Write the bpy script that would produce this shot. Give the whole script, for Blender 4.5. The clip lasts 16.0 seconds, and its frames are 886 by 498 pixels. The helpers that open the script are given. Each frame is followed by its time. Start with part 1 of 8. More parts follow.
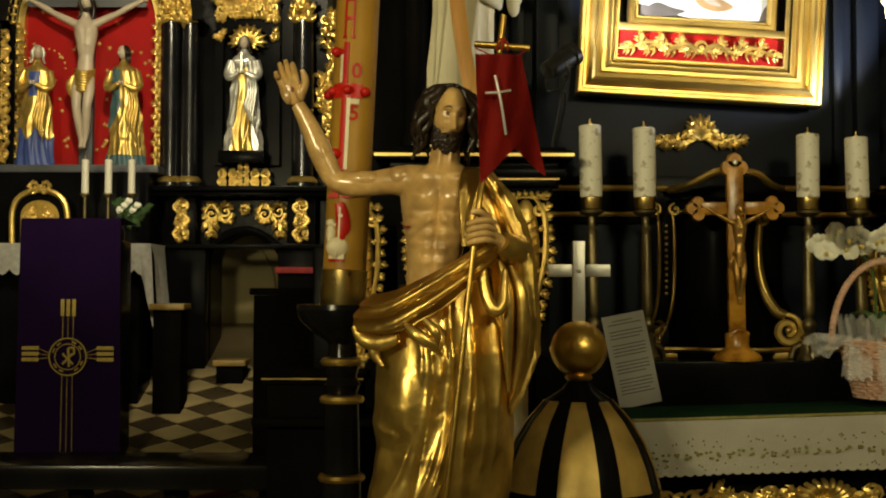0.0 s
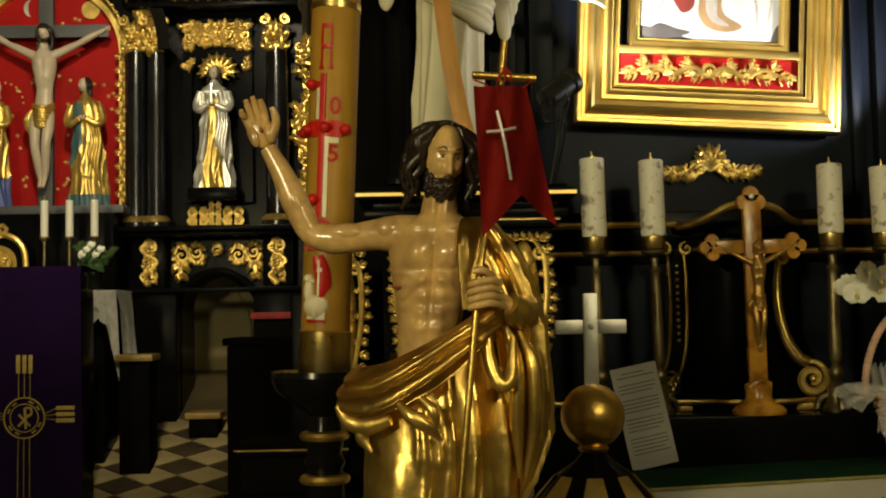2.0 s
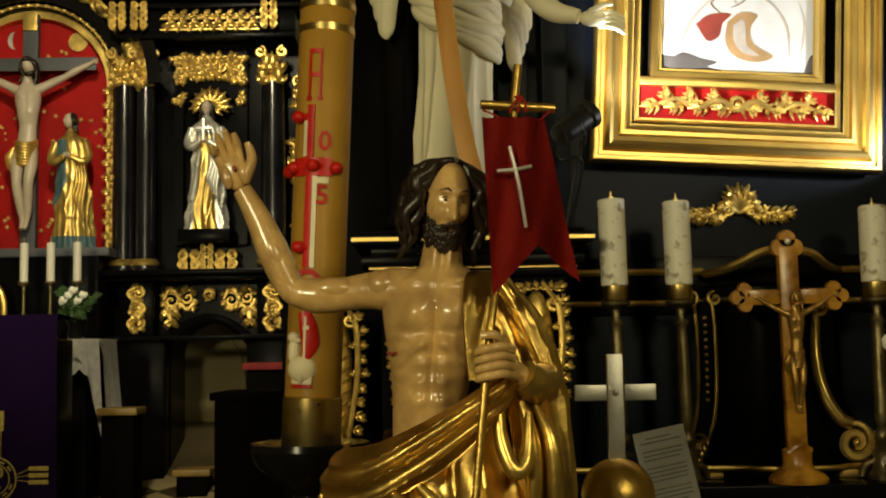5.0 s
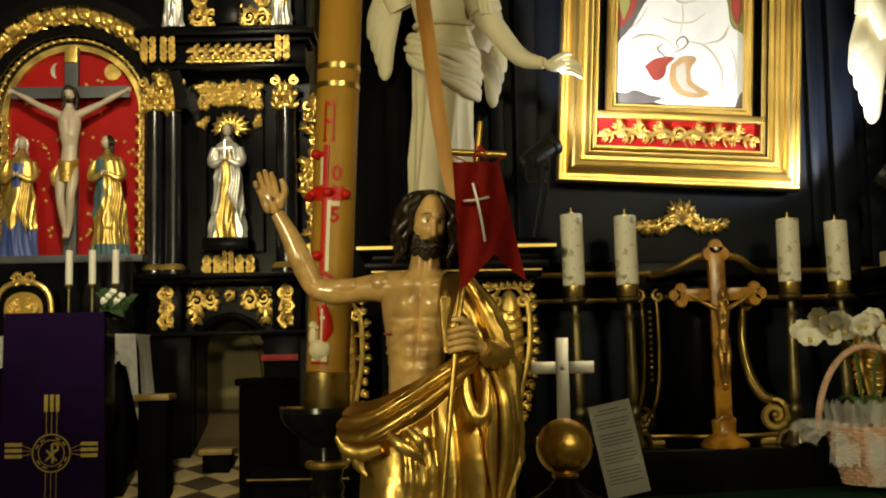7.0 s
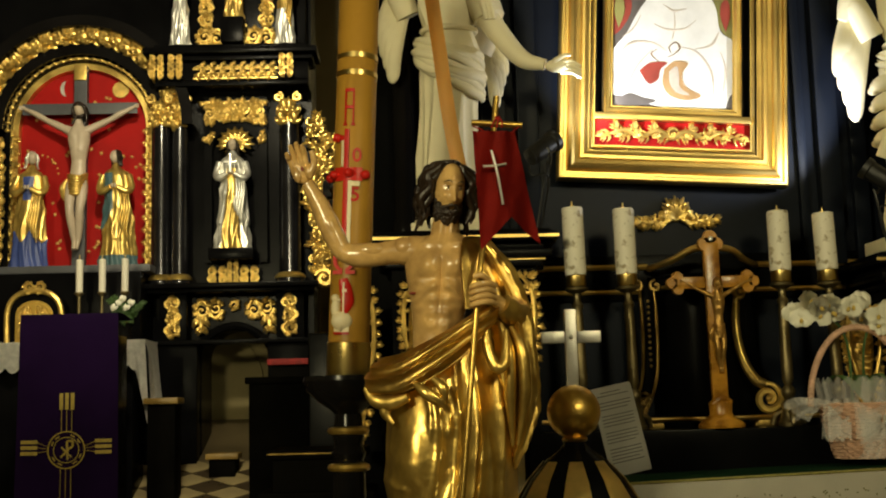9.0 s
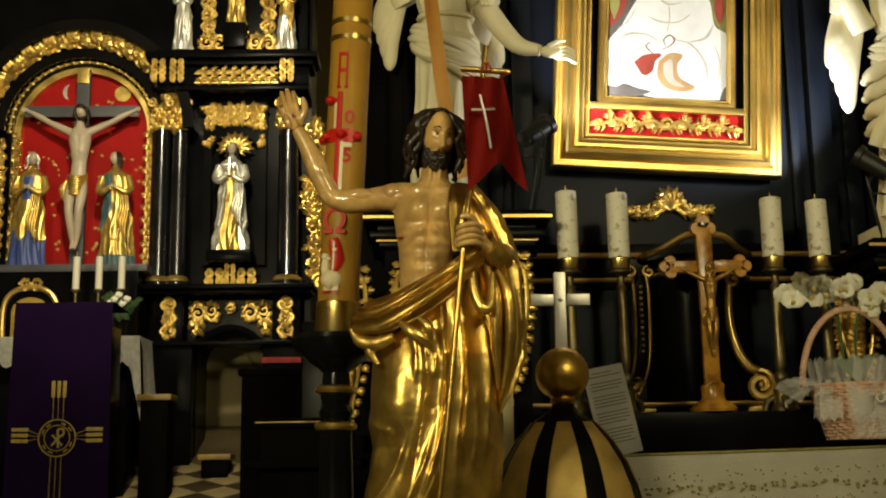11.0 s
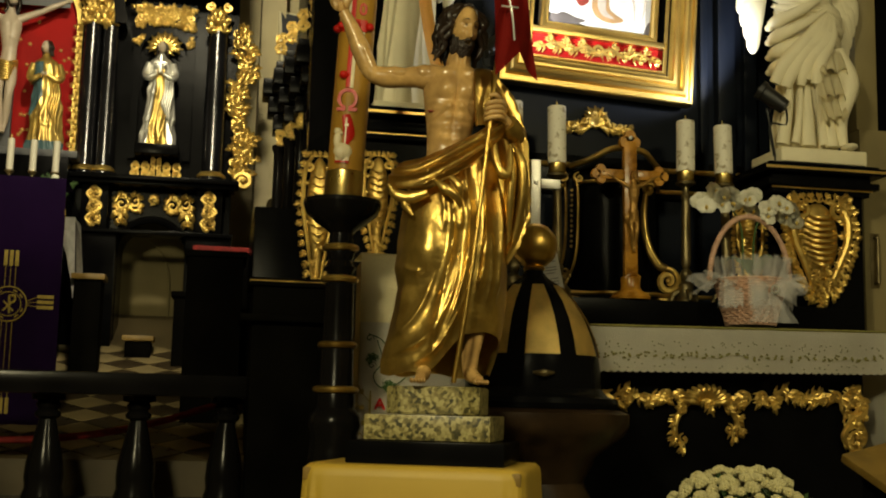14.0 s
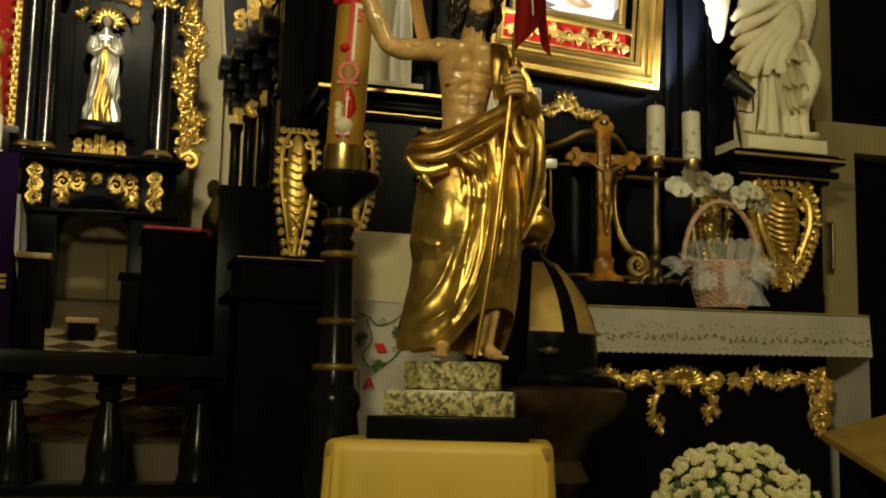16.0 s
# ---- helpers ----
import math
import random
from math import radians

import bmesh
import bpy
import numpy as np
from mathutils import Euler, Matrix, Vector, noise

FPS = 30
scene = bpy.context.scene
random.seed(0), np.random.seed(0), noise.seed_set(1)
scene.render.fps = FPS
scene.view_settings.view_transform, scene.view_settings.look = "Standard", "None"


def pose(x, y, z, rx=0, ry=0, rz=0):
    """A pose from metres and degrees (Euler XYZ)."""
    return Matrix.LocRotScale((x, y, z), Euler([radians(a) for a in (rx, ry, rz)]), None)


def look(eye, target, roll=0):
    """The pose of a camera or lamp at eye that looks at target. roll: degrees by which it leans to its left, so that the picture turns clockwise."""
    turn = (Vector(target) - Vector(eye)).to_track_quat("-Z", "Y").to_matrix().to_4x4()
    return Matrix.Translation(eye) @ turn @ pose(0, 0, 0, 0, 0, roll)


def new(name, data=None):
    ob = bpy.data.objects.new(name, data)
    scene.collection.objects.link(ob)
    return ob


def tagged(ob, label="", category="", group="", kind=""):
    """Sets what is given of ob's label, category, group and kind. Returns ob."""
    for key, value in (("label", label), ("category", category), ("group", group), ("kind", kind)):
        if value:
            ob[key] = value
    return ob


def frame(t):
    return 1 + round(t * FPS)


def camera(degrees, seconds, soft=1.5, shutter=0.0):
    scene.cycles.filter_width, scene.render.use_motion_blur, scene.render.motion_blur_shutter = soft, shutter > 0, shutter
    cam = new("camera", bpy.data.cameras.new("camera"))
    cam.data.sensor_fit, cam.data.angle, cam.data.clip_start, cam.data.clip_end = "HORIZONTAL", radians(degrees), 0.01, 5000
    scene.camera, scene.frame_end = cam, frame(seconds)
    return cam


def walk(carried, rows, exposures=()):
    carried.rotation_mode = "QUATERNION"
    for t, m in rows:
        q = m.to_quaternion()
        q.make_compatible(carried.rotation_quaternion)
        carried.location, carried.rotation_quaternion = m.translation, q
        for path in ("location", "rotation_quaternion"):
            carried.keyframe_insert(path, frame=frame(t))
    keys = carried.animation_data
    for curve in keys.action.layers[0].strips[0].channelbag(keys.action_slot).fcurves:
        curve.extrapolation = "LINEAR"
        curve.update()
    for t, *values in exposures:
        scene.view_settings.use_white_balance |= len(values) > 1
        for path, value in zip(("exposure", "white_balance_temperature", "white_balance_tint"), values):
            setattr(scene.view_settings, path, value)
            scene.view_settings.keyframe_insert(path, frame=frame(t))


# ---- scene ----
cam = camera(41.67, 16.0, 2.0)
PATH = [
    (0.0, pose(0.000, -0.444, 1.675, 92.24, -0.15, -0.00)),
    (0.5, pose(-0.028, -0.462, 1.675, 92.48, 0.05, -0.93)),
    (1.0, pose(-0.037, -0.393, 1.693, 92.71, 0.38, -1.32)),
    (1.5, pose(-0.032, -0.259, 1.731, 92.93, 0.72, -1.20)),
    (2.0, pose(-0.030, -0.093, 1.766, 93.35, 1.00, -0.94)),
    (2.5, pose(-0.023, 0.053, 1.794, 93.78, 1.15, -0.49)),
    (3.0, pose(-0.025, 0.164, 1.810, 94.22, 1.21, -0.28)),
    (3.5, pose(-0.024, 0.217, 1.819, 94.45, 1.19, -0.28)),
    (4.0, pose(-0.021, 0.230, 1.819, 94.62, 1.09, -0.44)),
    (4.5, pose(-0.021, 0.228, 1.818, 94.81, 1.00, -0.61)),
    (5.0, pose(-0.018, 0.225, 1.819, 95.20, 0.95, -0.61)),
    (7.5, pose(0.020, -0.574, 1.730, 95.49, 1.11, -0.49)),
    (8.0, pose(-0.035, -0.597, 1.680, 96.05, 1.40, -1.00)),
    (8.5, pose(-0.082, -0.615, 1.620, 96.77, 1.57, -1.35)),
    (11.0, pose(-0.043, -0.584, 1.307, 100.32, 0.71, -1.24)),
    (11.5, pose(-0.122, -0.631, 1.221, 100.10, 0.21, -2.48)),
    (12.0, pose(-0.258, -0.730, 1.147, 99.75, -0.33, -4.62)),
    (12.5, pose(-0.371, -0.842, 1.092, 99.19, -0.66, -6.49)),
    (13.0, pose(-0.461, -0.911, 1.051, 98.71, -1.15, -8.18)),
    (13.5, pose(-0.533, -0.966, 1.027, 98.23, -1.32, -9.46)),
    (14.0, pose(-0.611, -0.971, 1.011, 97.88, -1.38, -10.83)),
    (14.5, pose(-0.685, -0.964, 0.991, 97.67, -1.42, -12.11)),
    (15.0, pose(-0.754, -0.946, 0.973, 97.59, -1.42, -13.33)),
    (15.5, pose(-0.810, -0.902, 0.963, 97.62, -1.35, -14.46)),
    (16.0, pose(-0.940, -0.853, 0.956, 97.71, -1.31, -16.42)),
]
walk(cam, PATH, [(0.0, 0.0), (2.5, -0.20), (5.0, -0.24), (7.5, 0.07), (11.0, 0.07), (13.0, 0.0), (16.0, -0.06)])

# ---- light: a dark world, unseen church lamps assumed high behind the camera, two spotlights on the painting ----
world = bpy.data.worlds.new("world")
scene.world = world
world.use_nodes = True
world.node_tree.nodes["Background"].inputs[0].default_value = (0.9, 0.62, 0.30, 1)
world.node_tree.nodes["Background"].inputs[1].default_value = 0.006

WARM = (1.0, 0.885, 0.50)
WHITE = (0.93, 0.96, 1.0)


def lamp(name, kind, at, target, watts, colour, size=0.3, cone=60, blend=0.5):
    data = bpy.data.lights.new(name, kind)
    data.energy, data.color = watts, colour
    if kind == "AREA":
        data.shape, data.size = "DISK", size
    else:
        data.shadow_soft_size = size
    if kind == "SPOT":
        data.spot_size, data.spot_blend = radians(cone), blend
    ob = new(name, data)
    ob.matrix_world = look(at, target)
    return ob


# two assumed lamps, out of view, give the nave its warm fill
lamp("nave_fill_light", "AREA", (-1.75, -1.3, 2.75), (0.0, 2.4, 1.5), 108, WARM, 0.45)
lamp("nave_fill_light", "AREA", (1.5, -1.1, 3.30), (0.6, 3.0, 1.7), 50, WARM, 0.5)
# unseen spot added to brighten the side altar and the pilaster
lamp("chancel_fill_light", "SPOT", (-0.85, 2.6, 3.9), (-1.45, 5.40, 2.75), 235, (1.0, 0.88, 0.58), 0.12, 66, 0.35)
# hidden point light added to lift the passage wall
lamp("passage_fill_light", "POINT", (-1.42, 5.86, 2.25), (0, 0, 0), 0.35, WARM, 0.05)
lamp("altar_spot_light", "SPOT", (0.455, 3.372, 2.480), (0.85, 3.60, 2.95), 36, WHITE, 0.02, 100, 0.6)
lamp("altar_spot_light", "SPOT", (1.500, 3.390, 2.375), (0.98, 3.62, 2.95), 25, WHITE, 0.02, 128, 0.5)


# ---- materials ----
def mat(name, col, rough=0.5, metal=0.0, var=0.2, scale=6.0, bump=0.15, bscale=60.0, rvar=0.12, coat=0.0, dark=None, darkamt=0.5, spec=0.5):
    m = bpy.data.materials.new(name)
    m.use_nodes = True
    nt = m.node_tree
    b = nt.nodes["Principled BSDF"]
    tc = nt.nodes.new("ShaderNodeTexCoord")
    n1 = nt.nodes.new("ShaderNodeTexNoise")
    n1.inputs["Scale"].default_value, n1.inputs["Detail"].default_value = scale, 6
    nt.links.new(tc.outputs["Object"], n1.inputs["Vector"])
    ramp = nt.nodes.new("ShaderNodeValToRGB")
    lo = [max(0, c * (1 - var)) for c in col]
    hi = [min(1, c * (1 + var)) for c in col]
    if dark:
        lo = [c * (1 - darkamt) + d * darkamt for c, d in zip(lo, dark)]
    ramp.color_ramp.elements[0].color, ramp.color_ramp.elements[1].color = (*lo, 1), (*hi, 1)
    ramp.color_ramp.elements[0].position, ramp.color_ramp.elements[1].position = 0.33, 0.66
    nt.links.new(n1.outputs["Fac"], ramp.inputs[0])
    nt.links.new(ramp.outputs[0], b.inputs["Base Color"])
    n2 = nt.nodes.new("ShaderNodeTexNoise")
    n2.inputs["Scale"].default_value, n2.inputs["Detail"].default_value = bscale, 4
    nt.links.new(tc.outputs["Object"], n2.inputs["Vector"])
    mr = nt.nodes.new("ShaderNodeMapRange")
    mr.inputs["To Min"].default_value, mr.inputs["To Max"].default_value = max(0.03, rough - rvar), min(1, rough + rvar)
    nt.links.new(n1.outputs["Fac"], mr.inputs["Value"])
    nt.links.new(mr.outputs[0], b.inputs["Roughness"])
    bp = nt.nodes.new("ShaderNodeBump")
    bp.inputs["Strength"].default_value, bp.inputs["Distance"].default_value = bump, 0.004
    nt.links.new(n2.outputs["Fac"], bp.inputs["Height"])
    nt.links.new(bp.outputs[0], b.inputs["Normal"])
    b.inputs["Metallic"].default_value = metal
    b.inputs["Coat Weight"].default_value = coat
    b.inputs["Coat Roughness"].default_value = 0.12
    b.inputs["Specular IOR Level"].default_value = spec
    return m


GOLD = mat("gilding", (0.72, 0.50, 0.13), 0.33, 0.92, 0.12, 11, 0.35, 55, 0.10, dark=(0.24, 0.12, 0.025), darkamt=0.55)
GOLD_ORN = mat("carved_gilding", (0.84, 0.60, 0.17), 0.36, 0.82, 0.12, 14, 0.3, 70, 0.08, dark=(0.28, 0.15, 0.04), darkamt=0.45)
GOLD_FRAME = mat("frame_gilding", (0.86, 0.62, 0.20), 0.36, 1.0, 0.1, 5, 0.15, 50, 0.08, dark=(0.35, 0.2, 0.06), darkamt=0.3)
GOLD_PAINT = mat("gold_painted_sheet", (0.80, 0.57, 0.17), 0.45, 0.4, 0.18, 7, 0.6, 22, 0.1, dark=(0.30, 0.19, 0.05), darkamt=0.5)
GOLD_ORB = mat("dull_gold_ball", (0.58, 0.38, 0.09), 0.36, 1.0, 0.15, 6, 0.3, 80, 0.06)
BRASS = mat("brass", (0.62, 0.46, 0.16), 0.30, 1.0, 0.1, 10, 0.1, 60)
AGED = mat("aged_brass", (0.20, 0.16, 0.08), 0.42, 0.9, 0.3, 14, 0.3, 60)
SILVER = mat("brushed_silver", (0.62, 0.60, 0.55), 0.42, 0.9, 0.1, 10, 0.2, 80)
SILVERLEAF = mat("silver_leaf", (0.78, 0.77, 0.72), 0.36, 0.7, 0.15, 14, 0.3, 50)
BLACK = mat("black_lacquered_wood", (0.0038, 0.0038, 0.0042), 0.24, 0, 0.3, 5, 0.10, 26, 0.07, spec=0.03)
BLACKGLOSS = mat("polished_black_wood", (0.006, 0.0055, 0.0055), 0.20, 0, 0.3, 5, 0.05, 20, 0.04, spec=0.13)
POLISHED = mat("black_marbled_column", (0.010, 0.010, 0.012), 0.20, 0, 0.4, 9, 0.05, 20, 0.05, spec=0.55)
# darker copy of the gilding, dimness in its colour, for less lit parts
DARKGOLD = mat("darkened_gilding", (0.30, 0.20, 0.055), 0.42, 0.9, 0.25, 12, 0.35, 60, 0.1, dark=(0.06, 0.035, 0.012), darkamt=0.7)
DULLBLACK = mat("dull_black_stained_wood", (0.0030, 0.0027, 0.0022), 0.65, 0, 0.4, 6, 0.3, 40, 0.1, spec=0.012)
NAVY = mat("blue_black_painted_boards", (0.0065, 0.0085, 0.0140), 0.36, 0, 0.25, 3, 0.15, 25, 0.08, spec=0.07)
SKIN = mat("painted_flesh", (0.52, 0.325, 0.115), 0.26, 0, 0.18, 16, 0.3, 46, 0.07, coat=0.25, dark=(0.20, 0.10, 0.04), darkamt=0.45)
HAIR = mat("painted_dark_hair", (0.016, 0.009, 0.005), 0.36, 0, 0.3, 20, 0.4, 60, 0.08)
PALE = mat("pale_painted_flesh", (0.52, 0.43, 0.33), 0.35, 0, 0.1, 12, 0.1, 40)
STONEWHITE = mat("white_painted_wood", (0.84, 0.77, 0.54), 0.55, 0, 0.06, 6, 0.25, 30, 0.08)
WAX = mat("amber_beeswax", (0.38, 0.20, 0.026), 0.42, 0, 0.15, 5, 0.2, 40, 0.06, spec=0.25)
WAXWHITE = mat("white_wax", (0.78, 0.74, 0.62), 0.45, 0, 0.05, 8, 0.1, 30)
CREAMREL = mat("cream_wax_relief", (0.72, 0.62, 0.40), 0.45, 0, 0.1, 20, 0.2, 60)
REDWAX = mat("red_wax", (0.48, 0.012, 0.007), 0.34, 0, 0.15, 12, 0.15, 60, spec=0.25)
REDFIELD = mat("red_painted_field", (0.36, 0.007, 0.006), 0.6, 0, 0.2, 4, 0.3, 40, spec=0.15)
REDCLOTH = mat("red_banner_cloth", (0.26, 0.010, 0.006), 0.7, 0, 0.15, 8, 0.5, 220, 0.08, spec=0.15)
REDROPE = mat("dark_red_rope", (0.22, 0.014, 0.012), 0.8, 0, 0.3, 30, 0.6, 160)
BLUE = mat("blue_painted_robe", (0.05, 0.08, 0.28), 0.4, 0, 0.2, 10, 0.2, 40)
TEAL = mat("teal_painted_robe", (0.06, 0.12, 0.14), 0.4, 0, 0.2, 10, 0.2, 40)
GREYWOOD = mat("grey_painted_beam", (0.075, 0.078, 0.09), 0.5, 0, 0.2, 8, 0.3, 40)
PURPLE = mat("purple_lectern_cloth", (0.020, 0.007, 0.046), 0.8, 0, 0.15, 5, 0.4, 260, spec=0.05)
EMBROID = mat("gold_embroidery", (0.36, 0.26, 0.05), 0.6, 0.2, 0.2, 60, 0.6, 300)
LINEN = mat("white_linen", (0.74, 0.70, 0.60), 0.8, 0, 0.06, 6, 0.4, 260)
LACE = mat("white_lace", (0.70, 0.68, 0.62), 0.85, 0, 0.12, 40, 0.7, 180)
GREENCLOTH = mat("dark_green_cloth", (0.008, 0.032, 0.015), 0.9, 0, 0.2, 5, 0.5, 260, spec=0.05)
OLIVE = mat("olive_gold_thread", (0.22, 0.20, 0.05), 0.7, 0, 0.3, 60, 0.4, 200)
YELLOWCLOTH = mat("mustard_satin_cloth", (0.54, 0.36, 0.045), 0.48, 0, 0.08, 4, 0.06, 260, 0.06)
CREAMCLOTH = mat("cream_cloth", (0.86, 0.78, 0.50), 0.8, 0, 0.05, 5, 0.4, 220)
AMBER = mat("varnished_orange_wood", (0.46, 0.22, 0.022), 0.28, 0, 0.3, 13, 0.2, 50, 0.08, coat=0.10, spec=0.35, dark=(0.14, 0.045, 0.006), darkamt=0.7)
AMBERGOLD = mat("bronzed_figure", (0.42, 0.24, 0.06), 0.35, 0.7, 0.2, 20, 0.2, 60)
STEM = mat("green_leaves", (0.04, 0.09, 0.02), 0.5, 0, 0.3, 20, 0.3, 60)
PETAL = mat("white_petals", (0.86, 0.84, 0.72), 0.55, 0, 0.06, 20, 0.2, 60)
MUM = mat("cream_chrysanthemum", (0.68, 0.62, 0.33), 0.6, 0, 0.12, 30, 0.4, 90)
WICKER = mat("pink_wicker", (0.58, 0.36, 0.25), 0.6, 0, 0.2, 30, 0.4, 90)
PAPER = mat("white_paper", (0.70, 0.68, 0.62), 0.7, 0, 0.03, 8, 0.05, 60)
INK = mat("grey_print", (0.22, 0.21, 0.19), 0.8, 0, 0.1, 40, 0.05, 60)
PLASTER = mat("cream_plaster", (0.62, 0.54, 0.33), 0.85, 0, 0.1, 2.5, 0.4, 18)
# darker copy of the cream plaster: the passage's dimness is in its colour
PLASTERDARK = mat("darkened_plaster", (0.26, 0.21, 0.095), 0.85, 0, 0.2, 2, 0.4, 18)
FLOORSTONE = mat("brown_stone_floor", (0.09, 0.068, 0.034), 0.35, 0, 0.25, 4, 0.2, 30)
TILELIGHT = mat("pale_floor_tile", (0.28, 0.22, 0.11), 0.32, 0, 0.22, 6, 0.15, 40)
TILEDARK = mat("dark_floor_tile", (0.05, 0.036, 0.02), 0.30, 0, 0.25, 6, 0.15, 40)
WOOD = mat("brown_oak", (0.24, 0.15, 0.032), 0.42, 0, 0.3, 7, 0.3, 40)
LAMPBLACK = mat("black_lamp_housing", (0.012, 0.012, 0.012), 0.4, 0.2, 0.2, 10, 0.1, 40)
IVORY = mat("orange_satin_ribbon", (0.80, 0.44, 0.10), 0.42, 0, 0.12, 3, 0.15, 120)
FONTSTONE = mat("brown_veined_marble", (0.026, 0.015, 0.007), 0.34, 0, 0.5, 9, 0.15, 40, spec=0.2, dark=(0.008, 0.005, 0.003), darkamt=0.6)


def marble():
    m = mat("mottled_green_marble", (0.36, 0.34, 0.19), 0.35, 0, 0.1, 9, 0.1, 60)
    nt = m.node_tree
    b = nt.nodes["Principled BSDF"]
    tc = nt.nodes.new("ShaderNodeTexCoord")
    v = nt.nodes.new("ShaderNodeTexVoronoi")
    v.inputs["Scale"].default_value = 105
    n = nt.nodes.new("ShaderNodeTexNoise")
    n.inputs["Scale"].default_value, n.inputs["Detail"].default_value = 48, 6
    mx = nt.nodes.new("ShaderNodeMixRGB")
    mx.inputs[0].default_value = 0.6
    nt.links.new(tc.outputs["Object"], v.inputs["Vector"])
    nt.links.new(tc.outputs["Object"], n.inputs["Vector"])
    nt.links.new(v.outputs["Color"], mx.inputs[1])
    nt.links.new(n.outputs["Color"], mx.inputs[2])
    r = nt.nodes.new("ShaderNodeValToRGB")
    e = r.color_ramp.elements
    e[0].position, e[0].color = 0.36, (0.055, 0.050, 0.020, 1)
    e[1].position, e[1].color = 0.60, (0.46, 0.40, 0.17, 1)
    k = e.new(0.47)
    k.color = (0.22, 0.18, 0.06, 1)
    nt.links.new(mx.outputs[0], r.inputs[0])
    nt.links.new(r.outputs[0], b.inputs["Base Color"])
    return m


MARBLE = marble()


def candle_print():
    """White wax with a soft pattern of grey-brown transfer print."""
    m = mat("printed_white_wax", (0.78, 0.74, 0.62), 0.45, 0, 0.05, 8, 0.1, 30)
    nt = m.node_tree
    b = nt.nodes["Principled BSDF"]
    tc = nt.nodes.new("ShaderNodeTexCoord")
    n = nt.nodes.new("ShaderNodeTexNoise")
    n.inputs["Scale"].default_value, n.inputs["Detail"].default_value = 34, 3
    nt.links.new(tc.outputs["Object"], n.inputs["Vector"])
    r = nt.nodes.new("ShaderNodeValToRGB")
    e = r.color_ramp.elements
    e[0].position, e[0].color = 0.56, (0.76, 0.72, 0.60, 1)
    e[1].position, e[1].color = 0.66, (0.34, 0.28, 0.16, 1)
    nt.links.new(n.outputs["Fac"], r.inputs[0])
    nt.links.new(r.outputs[0], b.inputs["Base Color"])
    return m


CANDLE = candle_print()


def tulle():
    m = mat("white_tulle", (0.82, 0.80, 0.78), 0.7, 0, 0.05, 20, 0.3, 200)
    nt = m.node_tree
    b = nt.nodes["Principled BSDF"]
    b.inputs["Alpha"].default_value = 0.24
    return m


TULLE = tulle()


# ---- mesh helpers ----
def link(name, bm, mats, parent=None, label="", angle=40):
    me = bpy.data.meshes.new(name)
    bmesh.ops.recalc_face_normals(bm, faces=bm.faces[:])
    bm.to_mesh(me)
    bm.free()
    for m in (mats if isinstance(mats, (list, tuple)) else [mats]):
        me.materials.append(m)
    me.shade_smooth()
    me.set_sharp_from_angle(angle=radians(angle))
    ob = new(name, me)
    if parent:
        ob.parent = parent
    if label:
        ob["label"] = label
    return ob


def part(name, bm, material, parent, label="", angle=40):
    return link(name, bm, material, parent, label, angle)


def empty(name, label, category, group="", m=None, kind=""):
    ob = new(name)
    ob.empty_display_size = 0.05
    if m is not None:
        ob.matrix_basis = m
    return tagged(ob, label, category, group, kind)


def B():
    return bmesh.new()


def box(bm, x0, x1, y0, y1, z0, z1, bev=0.0, m=0, mtx=None):
    r = bmesh.ops.create_cube(bm, size=1)
    vs = r["verts"]
    for v in vs:
        v.co = Vector(((x0 + x1) / 2 + v.co.x * (x1 - x0), (y0 + y1) / 2 + v.co.y * (y1 - y0), (z0 + z1) / 2 + v.co.z * (z1 - z0)))
    fs = set(f for v in vs for f in v.link_faces)
    for f in fs:
        f.material_index = m
    if mtx is not None:
        bmesh.ops.transform(bm, matrix=mtx, verts=vs)
    if bev > 0:
        es = list(set(e for v in vs for e in v.link_edges))
        bmesh.ops.bevel(bm, geom=es, offset=bev, segments=2, affect="EDGES", profile=0.6, material=-1)
    return bm


def grid_faces(bm, rings, closed=True, caps=True, m=0):
    vr = [[bm.verts.new(p) for p in r] for r in rings]
    n = len(vr[0])
    for a, b in zip(vr, vr[1:]):
        for i in range(n if closed else n - 1):
            f = bm.faces.new((a[i], a[(i + 1) % n], b[(i + 1) % n], b[i]))
            f.material_index = m
    if caps and closed:
        for r in (vr[0], vr[-1]):
            f = bm.faces.new(r)
            f.material_index = m
    return vr


def lathe(bm, prof, c=(0, 0, 0), n=28, m=0, sx=1.0, sy=1.0, a0=0.0, a1=2 * math.pi):
    full = abs(a1 - a0 - 2 * math.pi) < 1e-6
    k = n if full else n + 1
    rings = [[(c[0] + sx * max(r, 1e-4) * math.cos(a0 + (a1 - a0) * i / n), c[1] + sy * max(r, 1e-4) * math.sin(a0 + (a1 - a0) * i / n), c[2] + z) for i in range(k)] for r, z in prof]
    grid_faces(bm, rings, closed=full, caps=full, m=m)
    return bm


def smooth_path(pts, k=6):
    pts = [Vector(p) for p in pts]
    if len(pts) < 3 or k < 2:
        return pts
    out = []
    ext = [pts[0] * 2 - pts[1]] + pts + [pts[-1] * 2 - pts[-2]]
    for i in range(1, len(ext) - 2):
        p0, p1, p2, p3 = ext[i - 1:i + 3]
        for j in range(k):
            t = j / k
            out.append(0.5 * ((2 * p1) + (p2 - p0) * t + (2 * p0 - 5 * p1 + 4 * p2 - p3) * t * t + (3 * p1 - p0 - 3 * p2 + p3) * t ** 3))
    out.append(pts[-1])
    return out


